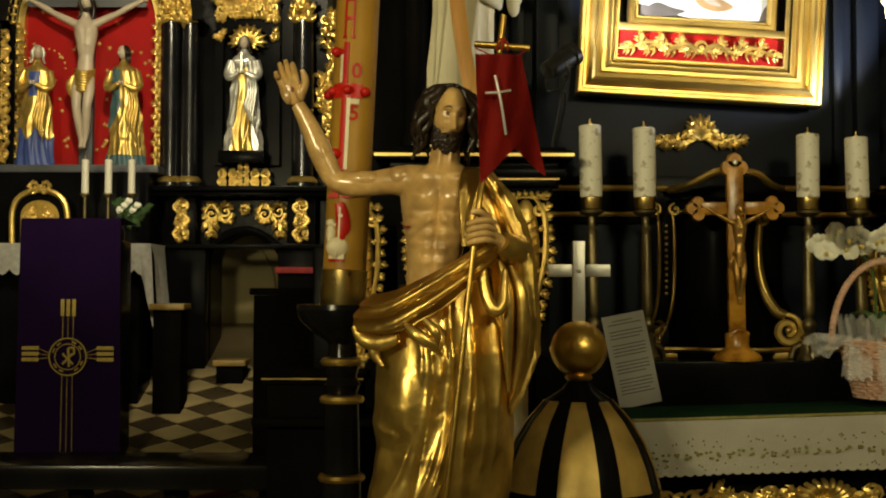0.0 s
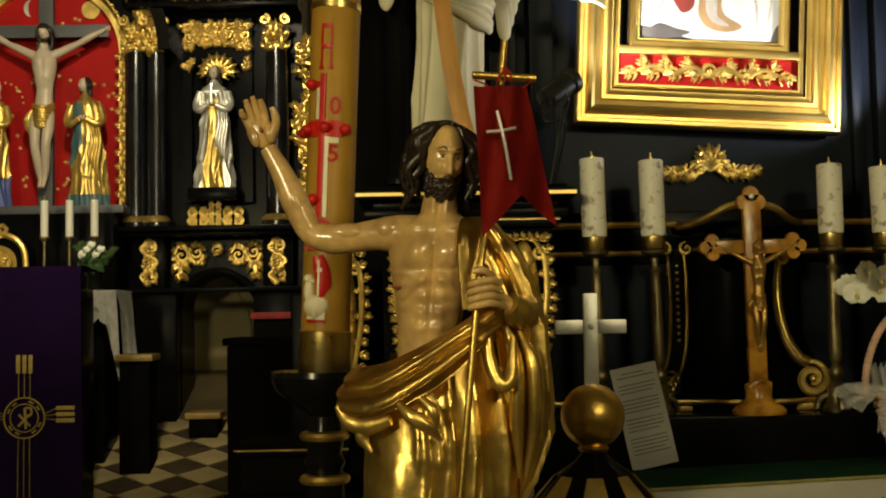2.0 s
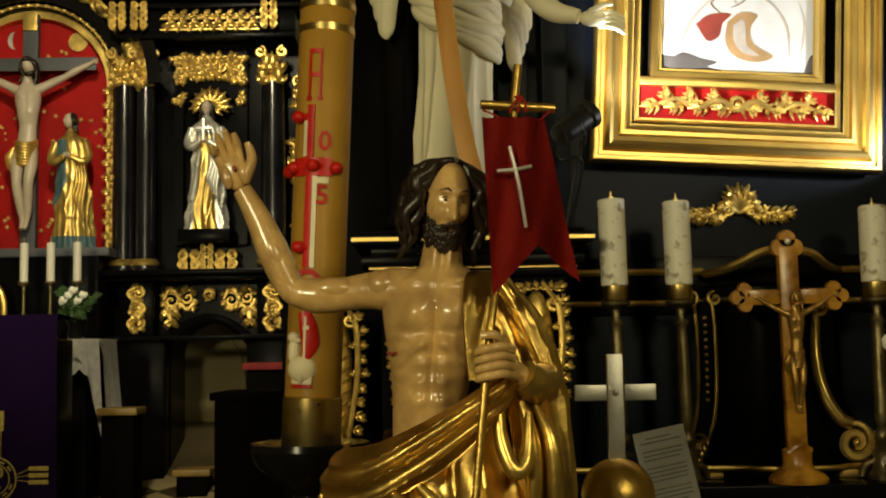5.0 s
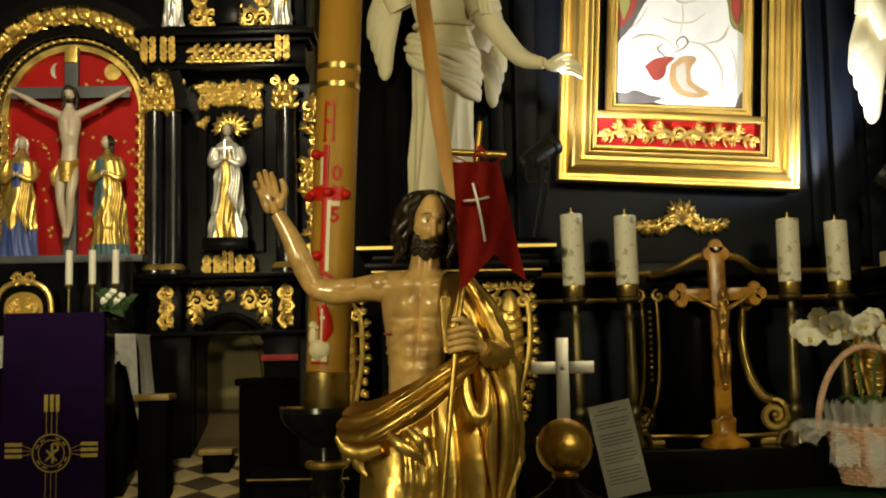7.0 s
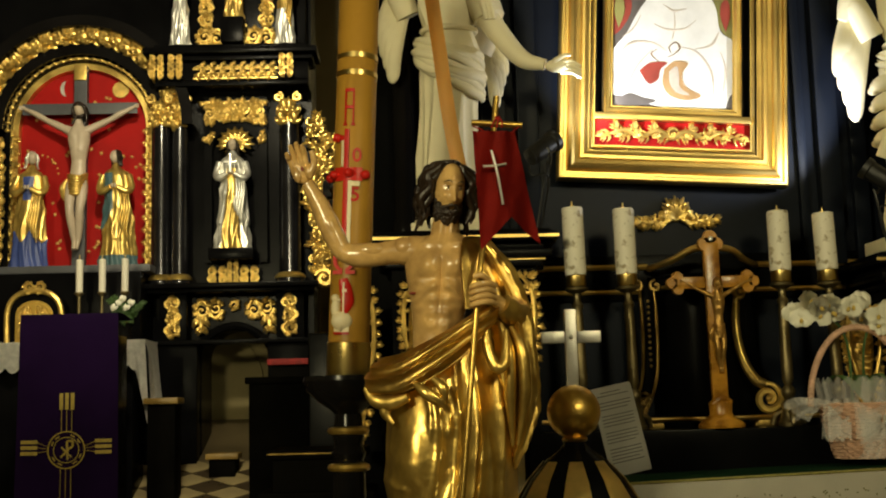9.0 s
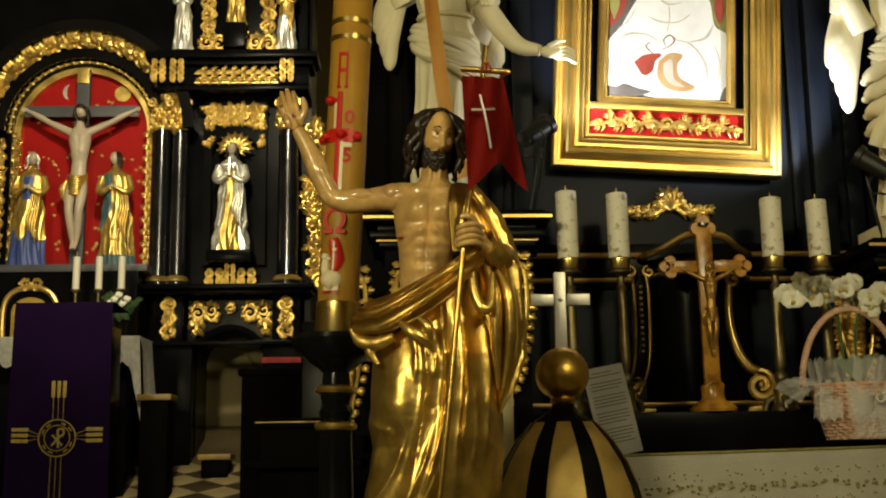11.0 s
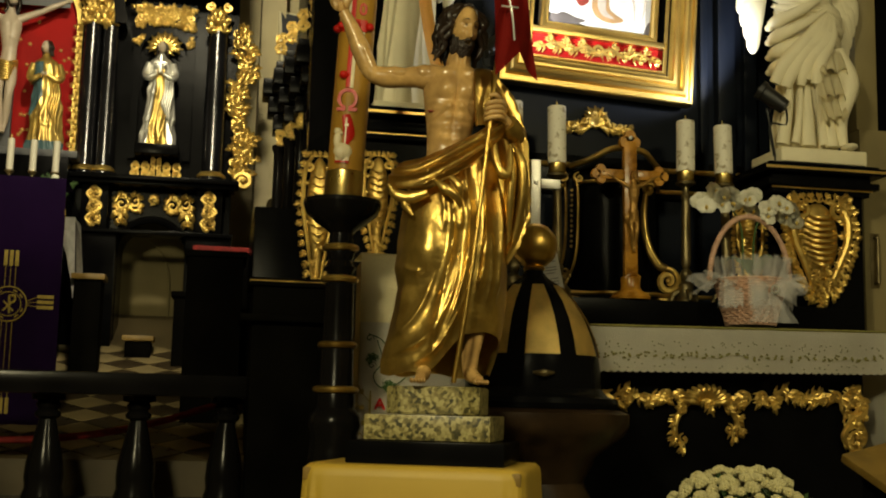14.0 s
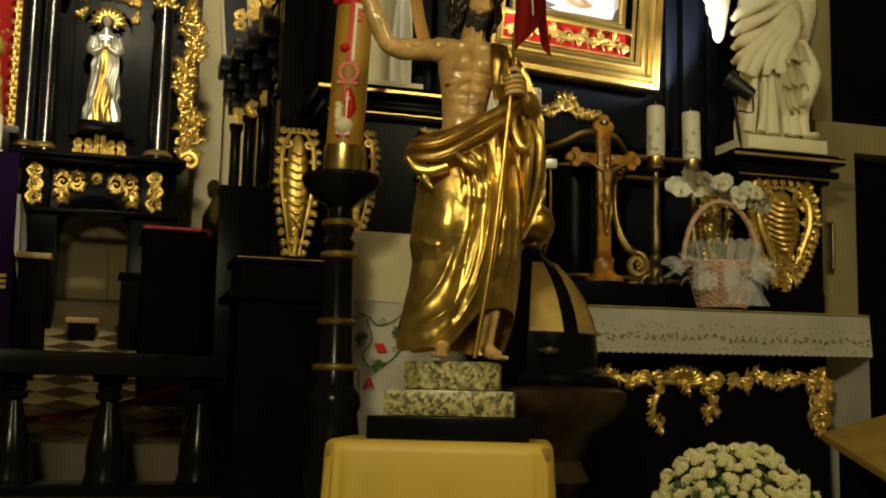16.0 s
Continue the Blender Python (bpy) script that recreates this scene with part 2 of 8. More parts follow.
def tube(bm, pts, rad, n=8, m=0, k=5, flat=1.0, up=(0, 1, 0)):
    """A tube along a smooth path; rad: one radius or a list along the way; flat squeezes it along up."""
    ps = smooth_path(pts, k)
    rs = rad if isinstance(rad, (list, tuple)) else [rad]
    rings = []
    u0 = Vector(up)
    for i, p in enumerate(ps):
        d = (ps[min(i + 1, len(ps) - 1)] - ps[max(i - 1, 0)])
        d = d.normalized() if d.length > 1e-9 else Vector((0, 0, 1))
        side = d.cross(u0)
        if side.length < 1e-3:
            side = d.cross(Vector((1, 0, 0.01)))
        side.normalize()
        u = side.cross(d).normalized()
        f = i / max(1, len(ps) - 1) * (len(rs) - 1)
        a = int(min(f, len(rs) - 1))
        b = min(a + 1, len(rs) - 1)
        r = rs[a] + (rs[b] - rs[a]) * (f - a)
        rings.append([p + (side * math.cos(2 * math.pi * j / n) + u * flat * math.sin(2 * math.pi * j / n)) * max(r, 2e-4) for j in range(n)])
    grid_faces(bm, rings, m=m)
    return bm


def ball(bm, c, r, m=0, n=12, rot=None):
    rr = r if isinstance(r, (list, tuple)) else (r, r, r)
    c = Vector(c)
    k = max(5, n * 2 // 3)
    rows = []
    for j in range(1, k):
        ph = math.pi * j / k
        s, z = math.sin(ph), math.cos(ph) * rr[2]
        row = []
        for i in range(n):
            v = Vector((rr[0] * s * math.cos(2 * math.pi * i / n), rr[1] * s * math.sin(2 * math.pi * i / n), z))
            row.append(c + (rot @ v if rot is not None else v))
        rows.append(row)
    vr = grid_faces(bm, rows, caps=False, m=m)
    for row, z in ((vr[0], rr[2]), (vr[-1], -rr[2])):
        v = Vector((0, 0, z))
        top = bm.verts.new(c + (rot @ v if rot is not None else v))
        for i in range(n):
            bm.faces.new((row[i], row[(i + 1) % n], top)).material_index = m
    return bm


def plate(bm, pts, y, thick, m=0, bev=0.0):
    """A flat shape in the x-z plane, front at y, going back by thick."""
    fr = [bm.verts.new((x, y, z)) for x, z in pts]
    bk = [bm.verts.new((x, y + thick, z)) for x, z in pts]
    fs = [bm.faces.new(fr), bm.faces.new(bk[::-1])]
    n = len(pts)
    for i in range(n):
        fs.append(bm.faces.new((fr[i], bk[i], bk[(i + 1) % n], fr[(i + 1) % n])))
    for f in fs:
        f.material_index = m
    return bm


def curl(bm, x, z, y, r, turns, a0, way, rad, m=0, tail=None):
    """A carved C-scroll in the x-z plane, thick at the outer end, with an eye at its heart."""
    pts = []
    k = max(8, int(turns * 12))
    for i in range(k + 1):
        t = i / k
        a = a0 + way * t * turns * 2 * math.pi
        q = r * (1 - 0.82 * t)
        pts.append((x + q * math.cos(a), y - rad * 0.7 * t, z + q * math.sin(a)))
    if tail:
        pts = [(p[0], y, p[1]) for p in tail] + pts
    tube(bm, pts, [rad * 0.5, rad, rad, rad * 0.8, rad * 0.6], 6, m, 2, 0.8)
    ball(bm, (x, y - rad * 0.8, z), rad * 0.85, m, 8)
    return bm


def leaf(bm, x, z, y, length, ang, width, m=0, lobes=4, curve=0.5):
    """An acanthus leaf: a rib with pairs of tapered lobes, curling forward at the tip."""
    dx, dz = math.cos(ang), math.sin(ang)
    nx, nz = -dz, dx
    rib = []
    for i in range(6):
        t = i / 5
        off = curve * length * 0.35 * t * t
        rib.append((x + dx * length * t + nx * off, y - width * 0.5 * math.sin(t * 2.6), z + dz * length * t + nz * off))
    tube(bm, rib, [width * 0.34, width * 0.32, width * 0.24, width * 0.10], 6, m, 2, 0.7)
    for i in range(lobes):
        t = (i + 0.4) / lobes
        p = rib[min(5, int(t * 5))]
        w = width * (1.1 - 0.6 * t)
        for s in (-1, 1):
            q1 = (p[0] + s * nx * w * 0.6 + dx * w * 0.35, p[1] - width * 0.22, p[2] + s * nz * w * 0.6 + dz * w * 0.35)
            q2 = (p[0] + s * nx * w + dx * w * 1.0, p[1] + width * 0.05, p[2] + s * nz * w + dz * w * 1.0)
            tube(bm, [p, q1, q2], [width * 0.16, width * 0.24, width * 0.04], 6, m, 2, 0.6)
    return bm


def rinceau(bm, x0, x1, z0, z1, y, rnd, flip, m):
    """A running scroll of foliage along the longer side of a rectangle; flip mirrors it about the plane x = flip."""
    w, h = x1 - x0, z1 - z0
    upright = h > w
    ln, cr = (h, w) if upright else (w, h)
    n = max(1, round(ln / (cr * 0.72)))
    step = ln / n
    r = 0.47 * min(cr, step * 1.25)
    way = rnd.choice((-1, 1))

    def at(u, v):
        x, z = (x0 + w / 2 + v, z0 + u) if upright else (x0 + u, z0 + h / 2 + v)
        return (2 * flip - x if flip is not None else x), z

    def aim(a):
        a = a + math.pi / 2 if upright else a
        return math.pi - a if flip is not None else a

    sign = -1 if flip is not None else 1
    pts = []
    for k in range(n * 4 + 1):
        x, z = at(ln * k / (n * 4), way * 0.40 * cr * math.sin(math.pi * k / 4))
        pts.append((x, y - r * 0.15, z))
    tube(bm, pts, [r * 0.16, r * 0.24, r * 0.16], 6, m, 2)
    for i in range(n):
        side = way * (1 if i % 2 else -1)
        u = (i + 0.5) * step + rnd.uniform(-.06, .06) * step
        cx, cz = at(u, side * 0.06 * cr)
        curl(bm, cx, cz, y, r * rnd.uniform(0.80, 0.95), 1.35, aim(rnd.uniform(0, 6.28)), side * sign * (-1 if upright else 1), r * 0.17, m)
        for q in range(10):
            a = 0.4 + q * math.pi / 5 + rnd.uniform(-.25, .25)
            px, pz = at(min(ln - 0.2 * r, max(0.2 * r, u + 0.66 * r * math.cos(a))), 0.80 * r * math.sin(a))
            long = r * (0.80 if q % 2 == 0 else 0.60) * rnd.uniform(0.8, 1.15)
            leaf(bm, px, pz, y - r * 0.06, long, aim(a + rnd.uniform(-.9, .9)), r * 0.42, m, 3, rnd.choice((-.8, .8)))


def ornament(bm, x0, x1, z0, z1, y, seed=1, mirror=True, m=0):
    """Carved foliage filling a rectangle with running scrolls, mirrored about its middle where asked."""
    rnd = random.Random(seed)
    if mirror and (x1 - x0) > 0.05:
        cx = (x0 + x1) / 2
        state = rnd.getstate()
        rinceau(bm, x0, cx, z0, z1, y, rnd, None, m)
        rnd.setstate(state)
        rinceau(bm, x0, cx, z0, z1, y, rnd, cx, m)
    else:
        rinceau(bm, x0, x1, z0, z1, y, rnd, None, m)
    return bm


def lettering(name, text, size, m, material, parent=None, thick=0.002):
    cu = bpy.data.curves.new(name, "FONT")
    cu.body, cu.size, cu.extrude, cu.align_x, cu.align_y = text, size, thick, "CENTER", "CENTER"
    cu.offset = size * 0.012
    cu.resolution_u = 3
    tmp = bpy.data.objects.new(name, cu)
    scene.collection.objects.link(tmp)
    me = bpy.data.meshes.new_from_object(tmp.evaluated_get(bpy.context.evaluated_depsgraph_get()))
    bpy.data.objects.remove(tmp)
    me.materials.clear()
    me.materials.append(material)
    ob = new(name, me)
    ob.parent = parent
    ob.matrix_basis = m
    return ob


def gauss(x, w):
    return math.exp(-(x / w) ** 2)


# ---- structure ----
def slab(name, label, category, material, *boxes, bev=0.0):
    bm = B()
    for b in boxes:
        box(bm, *b, bev=bev)
    return tagged(link(name, bm, material), label, category, kind="structure")


slab("floor", "brown stone church floor in shadow", "floor", FLOORSTONE, (-4.2, 3.6, -4.2, 3.30, -0.12, 0.0))
slab("chancel_step", "worn brown stone step below the chancel", "step", FLOORSTONE, (-4.2, -0.42, 3.302, 3.948, -0.12, 0.62), bev=0.012)
slab("altar_step", "dark stone platform of the main altar", "step", FLOORSTONE, (-0.418, 3.6, 2.86, 3.72, 0.002, 0.16), bev=0.01)
# south, west, east walls and ceiling: out of view, darkened to cut bounce
slab("wall_south", "plain plaster wall out of view, darkened to cut bounced light", "wall", PLASTERDARK, (-4.4, 3.8, -4.4, -4.202, -0.12, 4.6))
slab("wall_west", "plain plaster wall out of view, darkened to cut bounced light", "wall", PLASTERDARK, (-4.4, -4.202, -4.2, 6.9, -0.12, 4.6))
slab("wall_east", "plain plaster wall out of view, darkened to cut bounced light", "wall", PLASTERDARK, (3.602, 3.8, -4.2, 6.9, -0.12, 4.6))
slab("wall_north", "cream plaster wall behind the altars", "wall", PLASTER, (-4.2, 3.6, 6.702, 6.9, -0.12, 4.6))
slab("ceiling", "plain plaster ceiling out of view, darkened to cut bounced light", "ceiling", PLASTERDARK, (-4.4, 3.8, -4.4, 6.9, 4.602, 4.75))
slab("wall_pilaster", "cream plaster pilaster with a plain shaft", "pilaster", PLASTER, (-0.46, -0.31, 6.2, 6.70, 0.6, 4.6), (-0.305, 0.10, 6.42, 6.70, 0.6, 4.6))
# sloping chancel floor up to the side altar
bm = B()
SL = 0.358


def fz(y):
    return 0.78 + SL * (y - 3.95)


grid_faces(bm, [[(-4.2, y, z) for y, z in ((3.95, 0.40), (3.95, fz(3.95)), (6.7, fz(6.7)), (6.7, 0.40))], [(-0.30, y, z) for y, z in ((3.95, 0.40), (3.95, fz(3.95)), (6.7, fz(6.7)), (6.7, 0.40))]])
chancel_floor = tagged(link("chancel_floor", bm, FLOORSTONE), "dark chancel floor laid with pale and dark diamond tiles", "floor", kind="structure")

# lamp bodies added out of view where the nave and chancel fill lights sit
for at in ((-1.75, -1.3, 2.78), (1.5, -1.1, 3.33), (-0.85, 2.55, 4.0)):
    lampob = empty("added_ceiling_lamp", "round metal ceiling lamp added out of view over a fill light", "lamp", "ceiling lamps", pose(*at))
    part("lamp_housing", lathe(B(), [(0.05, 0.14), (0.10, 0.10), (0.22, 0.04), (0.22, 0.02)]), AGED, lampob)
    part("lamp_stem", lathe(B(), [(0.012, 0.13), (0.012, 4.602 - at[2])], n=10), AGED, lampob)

# ---- main altar ----
YW = 3.72
retable = empty("altar_retable", "tall blue-black painted wooden altar retable with gilded mouldings", "altar")
bm = B()
box(bm, 0.20, 1.62, YW, YW + 0.12, 1.40, 4.5)
part("back_panel", bm, NAVY, retable)
for x0, x1, d in ((1.395, 1.43, 0.03), (1.47, 1.55, 0.05), (1.60, 1.66, 0.03), (0.33, 0.41, 0.05), (0.24, 0.29, 0.03)):
    part("pilaster", box(B(), x0, x1, YW - d, YW - 0.001, 2.05, 4.5, 0.006), NAVY, retable)
part("side_panel", box(B(), 1.664, 2.10, YW + 0.02, YW + 0.14, 1.40, 4.5), NAVY, retable)
part("side_panel", box(B(), -0.30, 0.196, YW + 0.02, YW + 0.14, 1.40, 4.5), BLACK, retable)
part("column", lathe(B(), [(0.055, 0), (0.055, 0.03), (0.045, 0.05), (0.042, 2.2)], (-0.10, 3.70, 2.20)), BLACKGLOSS, retable)
part("column", lathe(B(), [(0.055, 0), (0.055, 0.03), (0.045, 0.05), (0.042, 2.2)], (-0.26, 3.82, 2.20)), BLACKGLOSS, retable)
# gradine on the altar
bm = B()
box(bm, 0.30, 1.95, 3.345, YW - 0.002, 1.30, 1.46, 0.006)
part("gradine", bm, BLACK, retable)
part("gilded_moulding", tube(B(), [(0.30, 3.50, 1.492), (0.80, 3.50, 1.492), (0.90, 3.455, 1.492), (1.10, 3.455, 1.492), (1.20, 3.50, 1.492), (1.90, 3.50, 1.50)], 0.0085, 8, 0, 4), GOLD_FRAME, retable)
# curved drum behind the crucifix
part("drum", lathe(B(), [(0.21, 1.46), (0.21, 1.50), (0.195, 1.51), (0.195, 2.0), (0.21, 2.01), (0.0, 2.02)], (1.0, YW + 0.02, 0), 40), BLACK, retable)
# shelf moulding behind the candles
for z, r, x0, x1 in ((1.962, 0.010, 0.28, 0.80), (1.962, 0.010, 1.18, 1.66), (2.055, 0.012, 0.28, 0.80), (2.055, 0.012, 1.20, 1.66)):
    part("gilded_moulding", tube(B(), [(x0, YW - 0.028, z), (x1, YW - 0.028, z)], r, 8, 0, 1), GOLD_FRAME, retable)
part("shelf", box(B(), 0.22, 1.66, YW - 0.022, YW - 0.001, 1.93, 2.10, 0.005), BLACK, retable)
part("arched_moulding", tube(B(), [(0.80, YW - 0.05, 2.045), (0.86, YW - 0.15, 2.06), (0.93, YW - 0.20, 2.095), (1.0, YW - 0.205, 2.10), (1.07, YW - 0.20, 2.09), (1.13, YW - 0.15, 2.06), (1.20, YW - 0.05, 2.05)], 0.013, 8), GOLD_FRAME, retable)
part("arched_moulding", tube(B(), [(0.80, YW - 0.03, 1.965), (0.86, YW - 0.15, 1.965), (1.0, YW - 0.205, 1.965), (1.13, YW - 0.15, 1.965), (1.20, YW - 0.03, 1.965)], 0.008, 8), GOLD_FRAME, retable)


def pedestal(name, label, x0, x1, y0, z, seed, wing):
    """A black pedestal with stepped, gold-edged cornice and a carved gilded console on its front."""
    p = empty(name, label, "pedestal")
    part("body", box(B(), x0 + 0.07, x1 - 0.07, y0 + 0.08, YW + 0.02, 0.17, z - 0.12), BLACK, p)
    for i, (o, a, b) in enumerate(((0.05, -0.125, -0.10), (0.02, -0.098, -0.07), (0.045, -0.068, -0.045), (0.0, -0.043, -0.012), (0.02, -0.010, 0.0))):
        part("cornice", box(B(), x0 + o, x1 - o, y0 + o, YW + 0.018, z + a, z + b, 0.005), BLACK, p)
    for o, dz in ((0.0, -0.028), (0.045, -0.10)):
        part("gilded_edge", box(B(), x0 + o - 0.004, x1 - o + 0.004, y0 + o - 0.005, y0 + o - 0.001, z + dz - 0.005, z + dz + 0.005), GOLD_FRAME, p)
    return p


ped_l = pedestal("statue_pedestal", "black wooden statue pedestal with gold-edged cornice", -0.22, 0.42, 3.30, 2.155, 3, 1)
ped_r = pedestal("statue_pedestal", "black wooden statue pedestal with gold-edged cornice", 1.52, 2.05, 3.32, 2.05, 5, 1)


def console(name, parent, x, z0, z1, y, w, seed):
    """A gilded rocaille console: a ribbed heart-shaped body in a wreath of curling leaves, drawn out to a point."""
    bm = B()
    h = z1 - z0
    rnd = random.Random(seed)
    ball(bm, (x, y + 0.010, z1 - h * 0.40), (w * 0.32, 0.030, h * 0.34), 0, 22)
    ball(bm, (x, y + 0.012, z0 + h * 0.22), (w * 0.15, 0.022, h * 0.22), 0, 16)
    for i in range(9):
        zz = z1 - h * (0.20 + 0.055 * i)
        hw = w * 0.27 * math.sin(math.pi * (0.24 + 0.075 * i))
        tube(bm, [(x - hw, y - 0.008, zz + 0.010), (x - hw * 0.4, y - 0.034, zz - 0.004), (x + hw * 0.4, y - 0.034, zz - 0.004), (x + hw, y - 0.008, zz + 0.010)], [w * 0.020, w * 0.030, w * 0.030, w * 0.020], 6)
    for s in (-1, 1):
        tube(bm, [(x + s * w * 0.16, y, z1 - h * 0.04), (x + s * w * 0.40, y - 0.014, z1 - h * 0.16), (x + s * w * 0.42, y - 0.020, z1 - h * 0.40), (x + s * w * 0.27, y - 0.022, z0 + h * 0.36), (x + s * w * 0.10, y - 0.012, z0 + h * 0.10)], [w * 0.035, w * 0.060, w * 0.060, w * 0.050, w * 0.025], 8)
        curl(bm, x + s * w * 0.28, z1 - h * 0.13, y - 0.010, w * 0.15, 1.3, 1.57 - s * 0.4, -s, w * 0.045)
        for i in range(14):
            t = i / 13
            px = x + s * w * (0.43 * math.sin(math.pi * (0.30 + 0.62 * t)) + 0.02)
            pz = z1 - h * (0.06 + 0.84 * t)
            aim = 0.9 - 1.9 * t + rnd.uniform(-.25, .25)
            leaf(bm, px, pz, y - 0.006, w * rnd.uniform(0.15, 0.24), aim if s > 0 else math.pi - aim, w * 0.10, 0, 3, -0.7 * s)
            if i % 2:
                leaf(bm, px - s * w * 0.04, pz, y - 0.020, w * 0.15, math.pi - aim if s > 0 else aim, w * 0.07, 0, 2, 0.7 * s)
    for i in range(7):
        leaf(bm, x + rnd.uniform(-.10, .10) * w, z0 + h * (0.02 + 0.055 * i), y - 0.020, w * 0.22, -1.57 + rnd.uniform(-.6, .6), w * 0.085, 0, 3)
    for i in range(7):
        leaf(bm, x + (i - 3) * w * 0.11, z1 - h * 0.06, y - 0.004, w * 0.18, 1.57 - (i - 3) * 0.25, w * 0.07, 0, 3)
    return part(name, bm, GOLD_ORN, parent, "gilded carved rocaille console")


console("console", ped_r, 1.775, 1.48, 1.92, 3.385, 0.28, 4)
console("console", ped_r, 1.50, 1.50, 1.88, 3.46, 0.13, 6)
console("console", ped_l, 0.27, 1.50, 2.02, 3.36, 0.15, 8)
console("console", ped_l, -0.055, 1.55, 1.99, 3.36, 0.13, 9)
console("console", ped_l, -0.275, 1.42, 1.99, 3.40, 0.14, 10)

# left flank of the retable: receding black columns with gilded edges and stepped capitals
flank = empty("altar_flank", "black columned flank of the altar with gilded edges", "altar")
part("plinth", box(B(), -0.50, -0.12, 4.02, 4.9, 0.60, 1.86, 0.01), BLACK, flank)
part("panel", box(B(), -0.30, -0.10, 4.16, 4.9, 1.862, 3.3), BLACK, flank)
for i in range(4):
    y, x = 4.06 + 0.19 * i, -0.262 - 0.040 * i
    part("column", lathe(B(), [(0.036, 0), (0.036, 0.02), (0.026, 0.035), (0.024, 0.36), (0.034, 0.38), (0.034, 0.40)], (x, y, 1.864), 20), BLACKGLOSS, flank)
    part("gilded_edge", box(B(), x + 0.030, x + 0.037, y - 0.05, y - 0.04, 1.87, 2.25), GOLD_FRAME, flank)
    part("gilded_base", ball(B(), (x + 0.01, y - 0.035, 1.885), (0.024, 0.012, 0.014), 0, 10), GOLD_ORN, flank)
    part("gilded_capital", ornament(B(), x - 0.03, x + 0.04, 2.255, 2.325, y - 0.05, 20 + i, False), GOLD_ORN, flank)
    for j in range(4):
        part("cornice", box(B(), x - 0.035 - 0.028 * (j % 3), -0.12, y - 0.05 - 0.015 * j, y + 0.10, 2.33 + 0.085 * j, 2.41 + 0.085 * j, 0.008), BLACK, flank)
    part("gilded_finial", ornament(B(), x - 0.05, x + 0.02, 2.70, 2.79, y - 0.10, 40 + i, False), GOLD_ORN, flank)

# altar table
altar = empty("altar_table", "black altar table with gilded carving under a white cloth", "altar")
TILT = pose(1.2, 3.2, 1.328, 0, -1.2, 6.0)
UN = TILT.inverted()
bm = box(B(), -0.68, 0.70, -0.20, 0.36, -0.05, -0.012, 0.006)
part("tabletop", bm, BLACK, altar).matrix_basis = TILT
bm = box(B(), -0.66, 0.62, -0.10, 0.34, -1.20, -0.052, 0.01)
part("body", bm, BLACK, altar).matrix_basis = TILT
bm = B()
rnd = random.Random(12)
for i in range(46):
    x = -0.64 + 1.20 * i / 45
    leaf(bm, x, -0.235 - 0.012 * (i % 2), -0.118, rnd.uniform(0.05, 0.075), rnd.choice((-0.5, -1.1, 3.6, 0.4)) + rnd.uniform(-.3, .3), 0.026, 0, 3, rnd.choice((-.8, .8)))
    if i % 3 == 0:
        curl(bm, x, -0.245, -0.120, 0.024, 1.1, rnd.uniform(0, 6), rnd.choice((-1, 1)), 0.007)
# ribbed shell over an open wreath of leaves
for i in range(11):
    a = math.pi * (0.02 + 0.96 * i / 10)
    tube(bm, [(-0.08 + 0.030 * math.cos(a), -0.126, -0.270 + 0.020 * math.sin(a)), (-0.08 + 0.065 * math.cos(a), -0.152, -0.265 + 0.045 * math.sin(a)), (-0.08 + 0.098 * math.cos(a), -0.130, -0.262 + 0.062 * math.sin(a))], [0.006, 0.011, 0.007], 8)
for s, drop in ((-1, 1.0), (1, 0.72)):
    wreath = [(-0.08 + s * 0.080, -0.275), (-0.08 + s * 0.118, -0.275 - 0.045 * drop), (-0.08 + s * 0.128, -0.275 - 0.095 * drop), (-0.08 + s * 0.105, -0.275 - 0.125 * drop)]
    tube(bm, [(x, -0.124, z) for x, z in wreath], [0.008, 0.013, 0.011, 0.004], 8)
    curl(bm, wreath[3][0] - s * 0.012, wreath[3][1] + 0.004, -0.124, 0.020, 1.2, 1.57, -s, 0.006)
    for k in range(6):
        x, z = wreath[min(3, k * 4 // 6)]
        aim = 0.1 - 0.30 * k
        leaf(bm, x, z - 0.008 * (k % 2), -0.124, 0.048, aim if s > 0 else math.pi - aim, 0.022, 0, 3, -0.8 * s)
ornament(bm, 0.49, 0.62, -0.45, -0.22, -0.115, 31, False)
part("gilded_carving", bm, GOLD_ORN, altar, "gilded acanthus carving").matrix_basis = TILT

# green and white cloths
bm = B()
box(bm, -0.70, 0.72, -0.215, 0.13, -0.010, 0.004, 0.003)
green = tagged(link("green_altar_cloth", bm, GREENCLOTH), "dark green cloth lying over the altar table", "cloth")
green.matrix_basis = TILT
cloth = empty("altar_cloth", "white linen altar cloth with gold embroidery and scalloped hem", "cloth", m=TILT)
bm = B()
N = 150
rows = []
for j, dz in enumerate((0.006, 0.001, -0.03, -0.08, -0.12, -0.155)):
    r = []
    for i in range(N + 1):
        x = -0.71 + 1.435 * i / N
        zz = dz - (0.006 * abs(math.sin(i * math.pi / 3.0)) if j == 5 else 0)
        r.append((x, -0.222 - 0.003 * j - 0.004 * math.sin(x * 21 + 0.6) * (j / 5) * 1.2 - (0.002 if j == 0 else 0), zz))
    rows.append(r)
grid_faces(bm, rows, closed=False)
bmesh.ops.solidify(bm, geom=bm.faces[:], thickness=0.003)
part("front_drop", bm, LINEN, cloth, angle=60)
part("gold_braid", tube(B(), [(-0.71, -0.228, 0.002), (0.72, -0.228, 0.002)], 0.0042, 6, 0, 1), OLIVE, cloth)
bm = B()
rnd = random.Random(5)
